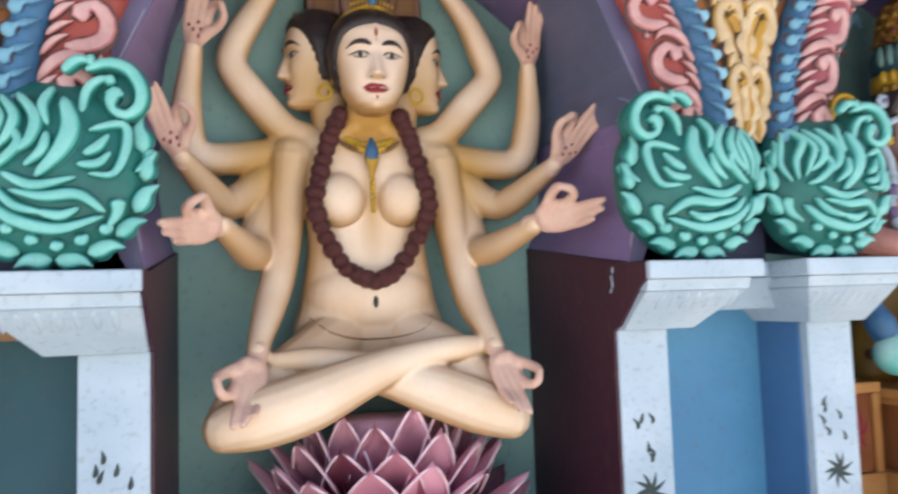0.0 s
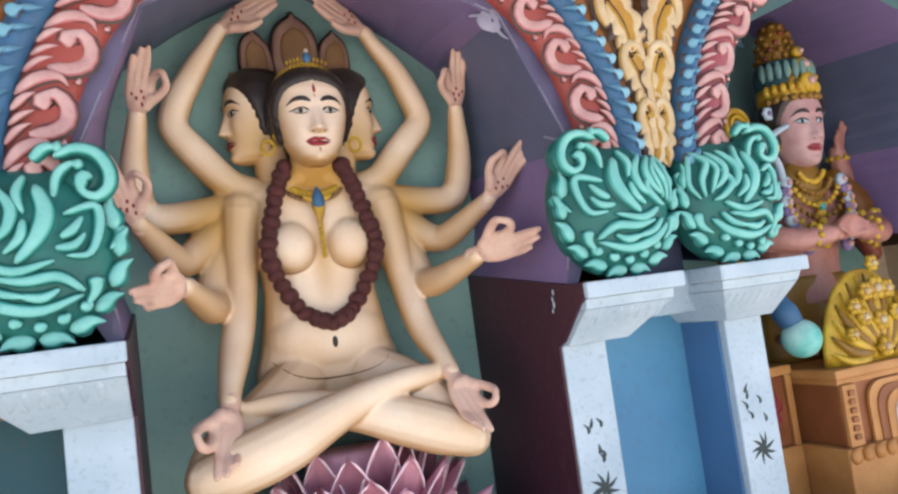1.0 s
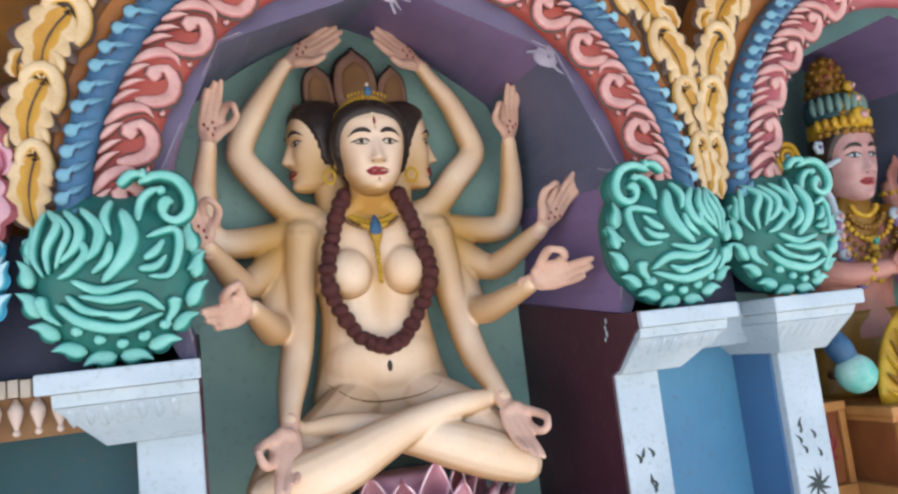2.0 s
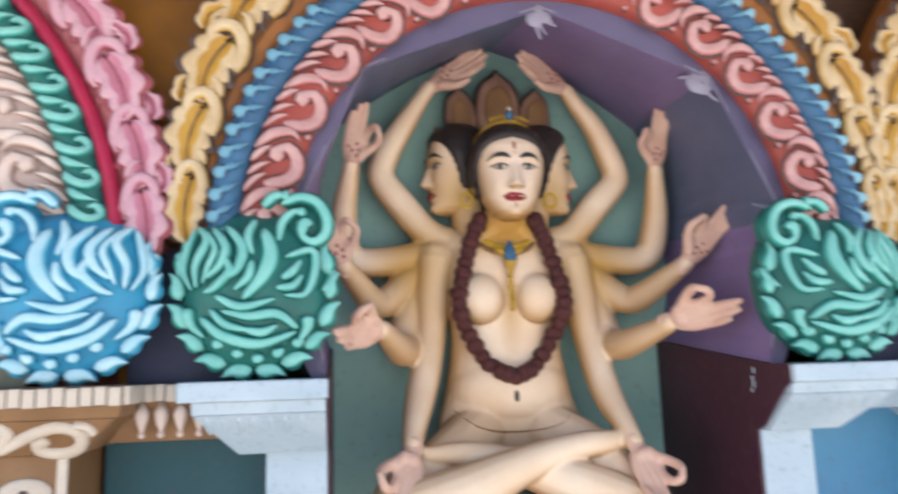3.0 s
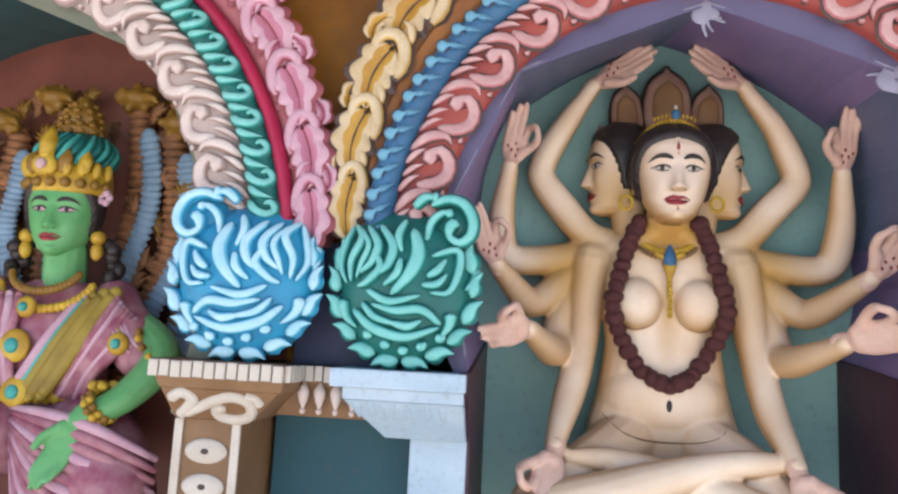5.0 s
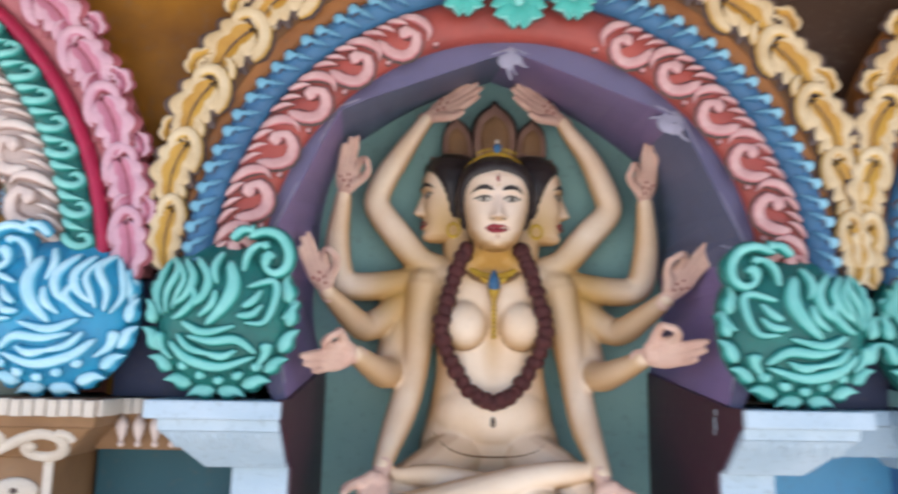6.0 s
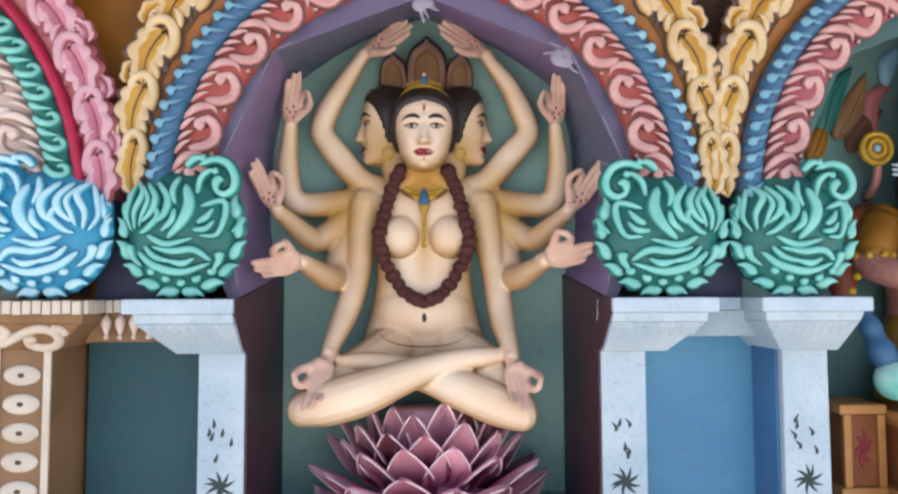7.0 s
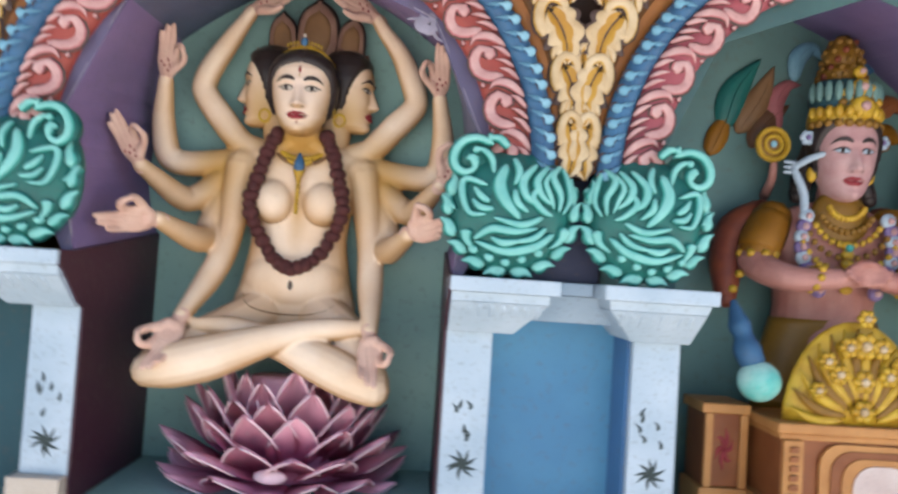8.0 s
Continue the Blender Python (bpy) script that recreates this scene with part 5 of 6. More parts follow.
    # collar necklace, pendant plate with a blue drop, and its chain
    for i in range(19):
        a = radians(198 + 144 * i / 18)
        ball(bm, (0.060 * math.cos(a), 0.428 + 0.020 * abs(math.cos(a)) - 0.010 * abs(math.sin(a)), 1.818 + 0.040 * math.sin(a)), (0.0068, 0.006, 0.0085), 2, 8)
        ball(bm, (0.070 * math.cos(a), 0.430 + 0.022 * abs(math.cos(a)) - 0.012 * abs(math.sin(a)), 1.812 + 0.048 * math.sin(a)), (0.0050, 0.005, 0.0060), 5, 8)
    flat = lambda u, v: (Vector((u, 0.4200, v)), Vector((0, -1, 0)))
    for s in (-1, 1):
        stroke(bm, flat, [(0, 1.752), (s * 0.014, 1.766), (s * 0.028, 1.772), (s * 0.034, 1.783)], 0.0075, 0.008, 2, 10, 0, "leaf", 6)
    limb(bm, [(0, 0.416, 1.790, 0.004), (0, 0.412, 1.772, 0.012), (0, 0.411, 1.756, 0.015)], 7, 8, 10, 0.5)
    limb(bm, [(0, 0.416, 1.752, 0.017), (0, 0.412, 1.738, 0.013), (0, 0.412, 1.720, 0.006)], 2, 8, 10, 0.5)
    for i in range(9):
        ball(bm, (0, 0.416 - 0.0012 * i, 1.716 - 0.010 * i), (0.0065, 0.006, 0.0062), 2, 8)
    # garland of brown seed beads
    path = spline([(0.066, 0.424, 1.842), (0.088, 0.424, 1.790), (0.108, 0.418, 1.720), (0.122, 0.410, 1.650), (0.098, 0.424, 1.580), (0.052, 0.432, 1.512), (0.0, 0.428, 1.484)], 19)
    for s in (-1, 1):
        for i, p in enumerate(path):
            if s > 0 or i < 18:
                ball(bm, (s * p[0], min(p[1], skin_at(s * p[0], p[2])[0].y - 0.008) if p[2] < 1.60 else p[1], p[2]), (0.0205 + 0.0024 * math.sin(i * 2.7 + s), 0.019, 0.0185 + 0.002 * math.cos(i * 1.9)), 8, 12)
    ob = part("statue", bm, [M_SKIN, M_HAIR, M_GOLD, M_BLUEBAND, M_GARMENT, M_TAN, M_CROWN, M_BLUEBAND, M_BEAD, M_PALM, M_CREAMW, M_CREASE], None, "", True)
    return tagged(ob, "seated many-armed statue in flesh-pink paint with brown bead garland", "statue")


many_armed()


def lotus():
    root = thing("lotus_pedestal", "pink painted lotus with pale-edged petals under the statue", "pedestal", (0.012, 0.435, 0.944))
    bm = bmesh.new()
    loft(bm, [(0, 0.15, 0.085, 0, 0.0), (0.08, 0.14, 0.080, 0, 0), (0.18, 0.11, 0.070, 0, 0.0), (0.26, 0.10, 0.065, 0, 0.0)])
    part("core", bm, M_LOTUS, root, "", True)

    def petal_mesh(length, wide, cup, tip):
        bm = bmesh.new()
        n, m = 12, 8
        rows = []
        for i in range(n + 1):
            f = i / n
            w = wide * math.sin(math.pi * min(1, 0.16 + 0.84 * f) ** 0.85) ** 0.8 if f < 1 else 0.001
            row = []
            for j in range(m + 1):
                g2 = 2 * j / m - 1
                row.append(bm.verts.new((w * g2, -cup * math.sin(f * 1.7) * 1.0 + 0.35 * w * g2 * g2 * -1 - tip * f ** 4, length * f * (1 - 0.06 * g2 * g2))))
            rows.append(row)
        for p, q in zip(rows, rows[1:]):
            for j in range(m):
                bm.faces.new((p[j], p[j + 1], q[j + 1], q[j])).material_index = 0
        bmesh.ops.solidify(bm, geom=bm.faces[:], thickness=0.005)
        # pale rim along both edges and a turned tip
        for s in (-1, 1):
            surf = lambda u, v, s=s: (Vector((s * wide * math.sin(math.pi * min(1, 0.16 + 0.84 * u) ** 0.85) ** 0.8 * 0.97, -cup * math.sin(u * 1.7) - 0.35 * wide * math.sin(math.pi * min(1, 0.16 + 0.84 * u) ** 0.85) ** 0.8 - tip * u ** 4 - 0.003, length * u * 0.95)), Vector((0, -1, 0)))
            stroke(bm, surf, [(0.42, 0), (0.66, 0), (0.84, 0), (0.97, 0)], 0.0028, 0.003, 1, 10, -0.001, "even", 5)
        bmesh.ops.recalc_face_normals(bm, faces=bm.faces)
        return finish(bm, "petal", [M_LOTUS, M_LOTUSLT])
    kinds = [petal_mesh(0.215, 0.058, 0.030, 0.022), petal_mesh(0.185, 0.064, 0.045, 0.034), petal_mesh(0.185, 0.074, 0.062, 0.046), petal_mesh(0.165, 0.076, 0.070, 0.030)]
    for tier, (z, rx, ry, n, tilt, k, off) in enumerate(((0.085, 0.080, 0.062, 8, 8, 0, 0.0), (0.080, 0.100, 0.068, 8, 15, 1, 0.4), (0.058, 0.114, 0.072, 8, 24, 1, 0.0), (0.030, 0.128, 0.078, 9, 34, 2, 0.5), (0.004, 0.136, 0.082, 9, 46, 3, 0.0))):
        for i in range(n):
            a = radians(-90 + (i + off - (n - 1) / 2) * 216 / n)
            ob = part("petal", kinds[k], None, root)
            ob.location = (rx * math.cos(a), ry * math.sin(a), z)
            ob.rotation_euler = Euler((radians(tilt + 5 * math.sin(i * 2.4 + tier)), 0, a + math.pi / 2), "XYZ")
            ob.scale = (1, 1, 1 + 0.07 * math.sin(i * 1.9 + tier))
    bm = bmesh.new(); ball(bm, (0.0, -0.175, 0.045), (0.040, 0.014, 0.018), 0, 14)
    part("bud", bm, M_LOTUSLT, root, "pale pink bud", True)


lotus()


def green_goddess():
    """Seated crowned statue with green skin, turned a little toward the middle bay."""
    cx, cz = -1.362, 0
    skin = bmesh.new()
    limb(skin, [(cx + 0.02, 0.30, 1.70, 0.042), (cx + 0.02, 0.31, 1.62, 0.046)], 0, 8, 12)
    for s in (1, -1):
        k = 0.052 if s > 0 else 0.0
        limb(skin, [(cx + s * 0.155, 0.31, 1.575, 0.046), (cx + s * (0.235 + k), 0.27, 1.500, 0.040), (cx + s * (0.210 + k), 0.20, 1.415, 0.032), (cx + s * (0.140 + k), 0.155, 1.365, 0.024)], 0, 18, 12)
        fine_hand(skin, (cx + s * (0.140 + k), 0.150, 1.365), (cx + s * (0.086 + k), 0.126, 1.232), (-s, 0, 0.2), False)
    bm = bmesh.new()
    bm.from_mesh(melt(skin, 0.0042, 2))
    for f in bm.faces:
        f.material_index = 0
    # bodice, sash and skirt
    loft(bm, [(1.30, 0.150, 0.090, cx, 0.33), (1.38, 0.130, 0.085, cx, 0.33), (1.46, 0.135, 0.085, cx, 0.32), (1.54, 0.165, 0.085, cx, 0.32), (1.60, 0.150, 0.07, cx, 0.33), (1.635, 0.06, 0.05, cx + 0.01, 0.32)], 1)
    for s in (-1, 1):
        limb(bm, [(cx + s * 0.130, 0.33, 1.590, 0.048), (cx + s * 0.185, 0.30, 1.545, 0.052)], 1, 6, 12)
        limb(bm, [(cx + s * 0.06, 0.33, 1.32, 0.10), (cx + s * 0.190, 0.24, 1.285, 0.095), (cx + s * 0.260, 0.20, 1.18, 0.080), (cx + s * 0.24, 0.22, 1.0, 0.06)], 1, 18, 16)
    for s in (-1, 1):
        limb(bm, [(cx + s * 0.140, 0.315, 1.590, 0.056), (cx + s * 0.205, 0.285, 1.535, 0.056), (cx + s * 0.236, 0.268, 1.490, 0.047)], 1, 12, 14)
        for q in range(5):
            limb(bm, [(cx + s * (0.100 + 0.02 * q), 0.255, 1.615 - 0.004 * q, 0.004), (cx + s * (0.180 + 0.014 * q), 0.232, 1.560 - 0.008 * q, 0.005), (cx + s * (0.225 + 0.012 * q), 0.222 + 0.006 * q, 1.500 - 0.002 * q, 0.004)], (2, 2, 3)[q % 3], 10, 6)
    # pleats of the sari round the knee
    for i in range(13):
        f = i / 12
        limb(bm, [(cx - 0.01 + 0.05 * f, 0.232 - 0.05 * f, 1.372 - 0.10 * f, 0.006), (cx + 0.120, 0.164 - 0.03 * f, 1.372 - 0.22 * f, 0.011), (cx + 0.230, 0.146, 1.352 - 0.27 * f, 0.012), (cx + 0.335, 0.196, 1.295 - 0.26 * f, 0.007)], (2, 1, 1)[i % 3], 16, 8)
    # broad olive sash from the shoulder to the girdle, its frilled pale edge, and a second one across
    for q, (x0, x1, r, slot) in enumerate(((0.175, 0.060, 0.017, 3), (0.150, 0.036, 0.017, 3), (0.126, 0.014, 0.012, 3), (0.112, 0.000, 0.008, 9), (0.098, -0.014, 0.011, 2))):
        limb(bm, [(cx + x0, 0.252, 1.612 - 0.003 * q, r), (cx + x0 * 0.62 + x1 * 0.38, 0.224, 1.520, r * 1.1), (cx + x1, 0.222, 1.402, r * 0.9)], slot, 22, 10, 0.6)
    for i in range(7):
        limb(bm, [(cx - 0.165 + 0.022 * i, 0.240, 1.604, 0.010), (cx - 0.10 + 0.012 * i, 0.222, 1.500, 0.012), (cx - 0.05 + 0.006 * i, 0.224, 1.41, 0.010)], (1, 2, 1, 3)[i % 4], 14, 8, 0.6)
    # gathered shawl over the upper arm
    for i in range(8):
        f = i / 7
        limb(bm, [(cx + 0.190 + 0.055 * f, 0.240 + 0.020 * f, 1.606 - 0.055 * f, 0.007), (cx + 0.165 + 0.045 * f, 0.224 + 0.008 * f, 1.540 - 0.040 * f, 0.011), (cx + 0.110 + 0.050 * f, 0.232 + 0.006 * f, 1.450, 0.010), (cx + 0.075 + 0.060 * f, 0.240 + 0.008 * f, 1.400, 0.007)], (1, 2, 1, 1)[i % 4], 16, 8)
    # girdle and collar in gold
    for i in range(22):
        a = radians(190 + 160 * i / 21)
        ball(bm, (cx + 0.138 * math.cos(a), 0.325 + 0.10 * math.sin(a), 1.400), (0.013, 0.011, 0.019), 4, 8)
        ball(bm, (cx + 0.010 + 0.105 * math.cos(a), 0.268 + 0.028 * math.sin(a), 1.632 + 0.052 * math.sin(a)), (0.010, 0.009, 0.011), 4, 8)
        ball(bm, (cx + 0.010 + 0.075 * math.cos(a), 0.262 + 0.028 * math.sin(a), 1.650 + 0.036 * math.sin(a)), (0.008, 0.008, 0.008), 5, 8)
    for s in (-1, 1):
        for px, py, pz, rr in ((0.232 + 0.04 * (s > 0), 0.262, 1.510, 0.046), (0.165 + 0.052 * (s > 0), 0.170, 1.385, 0.032), (0.172 + 0.052 * (s > 0), 0.176, 1.392, 0.033)):
            for q in range(12):
                a = q * math.tau / 12
                ball(bm, (cx + s * (px + 0.6 * rr * math.cos(a)), py + rr * math.sin(a), pz - 0.8 * rr * math.cos(a)), (0.009, 0.009, 0.009), (4, 5)[q % 2], 8)
    for x, z, r in ((0, 1.582, 0.015), (-0.015, 1.50, 0.024), (0.0, 1.405, 0.022), (0.215, 1.515, 0.016)):
        ball(bm, (cx + x, 0.222, z), (r * 1.5, 0.012, r * 1.5), 4, 12)
        ball(bm, (cx + x, 0.212, z), (r * 0.7, 0.010, r * 0.7), 6, 10)
    for s in (-1, 1):
        ball(bm, (cx + 0.012 + s * 0.078, 0.295, 1.722), 0.016, 4, 10)
        ball(bm, (cx + 0.012 + s * 0.078, 0.295, 1.692), (0.013, 0.013, 0.020), 4, 10)
        for q in range(5):
            a = q * math.tau / 5
            ball(bm, (cx + s * 0.21 + 0.022 * math.cos(a), 0.20 + 0.02 * math.sin(a), 1.43), 0.011, 4, 8)
        # curls down to the shoulder
        for q in range(8, 14):
            f = q / 13
            ball(bm, (cx + 0.014 + s * (0.066 + 0.050 * f + 0.010 * math.sin(q * 2.2)), 0.312 + 0.012 * math.cos(q * 1.7), 1.815 - 0.170 * f), 0.019 - 0.004 * f, 7, 8)
    head(bm, Matrix.Translation((cx + 0.012, 0.292, 1.768)) @ Matrix.Rotation(radians(8), 4, "Z") @ Matrix.Diagonal((0.96, 0.9, 0.88, 1.0)), 0, 7, 7, 11, 2)
    # crown: band, bosses, teal cap and pinnacle
    loft(bm, [(1.815, 0.084, 0.070, cx + 0.012, 0.300), (1.845, 0.086, 0.072, cx + 0.012, 0.300), (1.880, 0.078, 0.066, cx + 0.012, 0.305)], 4)
    loft(bm, [(1.880, 0.076, 0.064, cx + 0.012, 0.305), (1.925, 0.078, 0.066, cx + 0.012, 0.310), (1.955, 0.055, 0.05, cx + 0.012, 0.315)], 8)
    loft(bm, [(1.955, 0.042, 0.040, cx + 0.012, 0.315), (1.985, 0.050, 0.046, cx + 0.012, 0.315), (2.005, 0.036, 0.034, cx + 0.012, 0.315), (2.030, 0.042, 0.038, cx + 0.012, 0.315), (2.075, 0.026, 0.026, cx + 0.012, 0.315), (2.115, 0.012, 0.012, cx + 0.012, 0.315)], 5)
    for i in range(9):
        a = radians(190 + 160 * i / 8)
        x, y = cx + 0.012 + 0.086 * math.cos(a), 0.300 + 0.072 * math.sin(a)
        ball(bm, (x, y, 1.835), 0.012, 5, 8)
        ball(bm, (x, y, 1.868), (0.012, 0.010, 0.020), 4, 8)
    # swept ribs of the teal cap
    for i in range(15):
        a = radians(170 + 200 * i / 14)
        limb(bm, [(cx + 0.012 + 0.080 * math.cos(a), 0.305 + 0.068 * math.sin(a), 1.884, 0.006), (cx + 0.012 + 0.082 * math.cos(a + 0.25), 0.310 + 0.070 * math.sin(a + 0.25), 1.920, 0.0065), (cx + 0.012 + 0.056 * math.cos(a + 0.5), 0.315 + 0.050 * math.sin(a + 0.5), 1.955, 0.004)], 9 if i % 2 else 8, 8, 6)
    # gilt leaves standing on the band
    for i in range(5):
        a = radians(212 + 100 * i / 4)
        limb(bm, [(cx + 0.012 + 0.087 * math.cos(a), 0.300 + 0.074 * math.sin(a), 1.866, 0.013), (cx + 0.012 + 0.088 * math.cos(a), 0.302 + 0.074 * math.sin(a), 1.886, 0.016), (cx + 0.012 + 0.082 * math.cos(a), 0.306 + 0.068 * math.sin(a), 1.912, 0.003)], (4, 5)[i % 2], 8, 8, 0.5)
    for q in range(5):
        a = q * math.tau / 5
        ball(bm, (cx + 0.098 + 0.011 * math.cos(a), 0.285, 1.812 + 0.011 * math.sin(a)), (0.009, 0.006, 0.009), 2, 8)
    ball(bm, (cx - 0.005, 0.228, 1.872), (0.026, 0.012, 0.026), 4, 14)
    ball(bm, (cx - 0.005, 0.217, 1.872), (0.013, 0.008, 0.013), 10, 10)
    limb(bm, [(cx - 0.005, 0.230, 1.895, 0.014), (cx - 0.005, 0.236, 1.925, 0.018), (cx - 0.005, 0.245, 1.965, 0.004)], 4, 8, 8)
    for z, r, n in ((1.970, 0.046, 12), (1.998, 0.043, 11), (2.022, 0.041, 10), (2.050, 0.036, 9), (2.078, 0.026, 7)):
        for q in range(n):
            a = q * math.tau / n
            ball(bm, (cx + 0.012 + r * math.cos(a), 0.315 + r * math.sin(a), z), (0.008, 0.008, 0.010), 5, 8)
    for v in bm.verts:
        if v.co.z > 1.955:
            v.co.z = 1.955 + 0.62 * (v.co.z - 1.955)
        k = min(1, max(0, (v.co.z - 1.60) / 0.08))
        v.co.z += 0.022 * k
        v.co.x = cx + 0.012 + (v.co.x - cx - 0.012) * (1 + 0.10 * k)
    ob = part("statue", bm, [M_SKIN2, M_SARI, M_PINKLT, M_SARIGOLD, M_GOLD, M_GOLDDK, M_GREENMID, M_HAIR, M_GREEN, M_GREENMID, M_PINKW, M_GARMENT], None, "", True)
    tagged(ob, "seated green-skinned crowned statue in plum and gold dress", "statue")


green_goddess()


def hooded_tree():
    """The brown branching canopy behind the green statue: ringed trunks with gilt birds' heads and grey-blue scaled bands."""
    root = thing("carved_canopy", "brown carved canopy with grey-blue scaled bands and gilt heads", "canopy", (-1.37, 0.40, 0.96))
    rnd = random.Random(4)
    for i, (x, top, lean) in enumerate(((-0.32, 0.98, -0.05), (-0.22, 1.06, -0.05), (-0.10, 1.12, -0.02), (0.10, 1.12, 0.02), (0.20, 1.06, 0.05), (0.29, 0.98, 0.06), (0.345, 0.88, 0.05))):
        way = lambda f, dx=0.0: (x + dx) * (0.72 + 0.28 * math.sin(f * 2.0)) + lean * f * 0.4 + 0.014 * math.sin(f * 7 + i)
        bm = bmesh.new()
        n = 61
        limb(bm, [(way(q / (n - 1)), 0.02 + 0.01 * math.sin(i), 0.48 + (top - 0.48) * q / (n - 1), 0.033 if q % 2 else 0.024) for q in range(n)], 0, 3 * n, 12)
        part("stem", bm, M_TREE, root, "ringed brown stem", True)
        bm = bmesh.new()
        limb(bm, [(way(q / (n - 1), 0.045), -0.008, 0.55 + (top - 0.62) * q / (n - 1), 0.028 if q % 2 else 0.021) for q in range(n)], 0, 3 * n, 12, 0.45)
        part("scaled_band", bm, M_GREYBLUE, root, "grey-blue scaled band", True)
        bm = bmesh.new()
        hx = x + lean * 0.4
        ball(bm, (hx, -0.01, top + 0.02), (0.040, 0.036, 0.026), 0, 14)
        for q in range(12):
            a = rnd.uniform(0, math.tau)
            ball(bm, (hx + 0.04 * math.cos(a), -0.025 + 0.02 * rnd.random(), top + 0.02 + 0.026 * math.sin(a)), 0.011 + 0.006 * rnd.random(), 0, 8)
        limb(bm, [(hx + 0.03, -0.03, top + 0.02, 0.014), (hx + 0.055, -0.045, top + 0.012, 0.010), (hx + 0.07, -0.05, top, 0.004)], 0, 6, 8)
        me = melt(bm, 0.004, 1)
        me.materials.clear()
        me.materials.append(M_GOLDDK)
        part("beast_head", me, None, root, "gilt brown beast head")


hooded_tree()


def canopy_leaves():
    """Small carved leaves crowded over the upper canopy."""
    root = bpy.data.objects["carved_canopy"]
    rnd = random.Random(12)
    kinds = []
    for k in range(4):
        bm = bmesh.new()
        surf = lambda u, v: (Vector((u, 0.10 * u * u, v)), Vector((0, -1, 0)))
        for q in range(5):
            a = radians(-60 + 30 * q + rnd.uniform(-10, 10))
            stroke(bm, surf, [(0, 0), (0.018 * math.sin(a), 0.018 * math.cos(a)), (0.036 * math.sin(a + 0.3), 0.036 * math.cos(a + 0.3))], 0.0068, 0.009, 0, 7, 0, "leaf", 5)
        kinds.append(finish(bm, "carved_leaf", (M_TREE, M_GOLDDK, M_TREE, M_TANDK)[k]))
    for i in range(150):
        x, z = rnd.uniform(-0.40, 0.40), rnd.uniform(0.66, 1.16)
        if abs(x) < 0.13 and z < 1.05 or math.hypot(x, z - 0.73) > 0.46:
            continue
        ob = part("carved_leaf", kinds[i % 4], None, root)
        ob.location = (x, rnd.uniform(-0.012, 0.03), z)
        ob.rotation_euler = (rnd.uniform(-0.3, 0.2), rnd.uniform(-1.6, 1.6), rnd.uniform(-0.4, 0.4))


canopy_leaves()


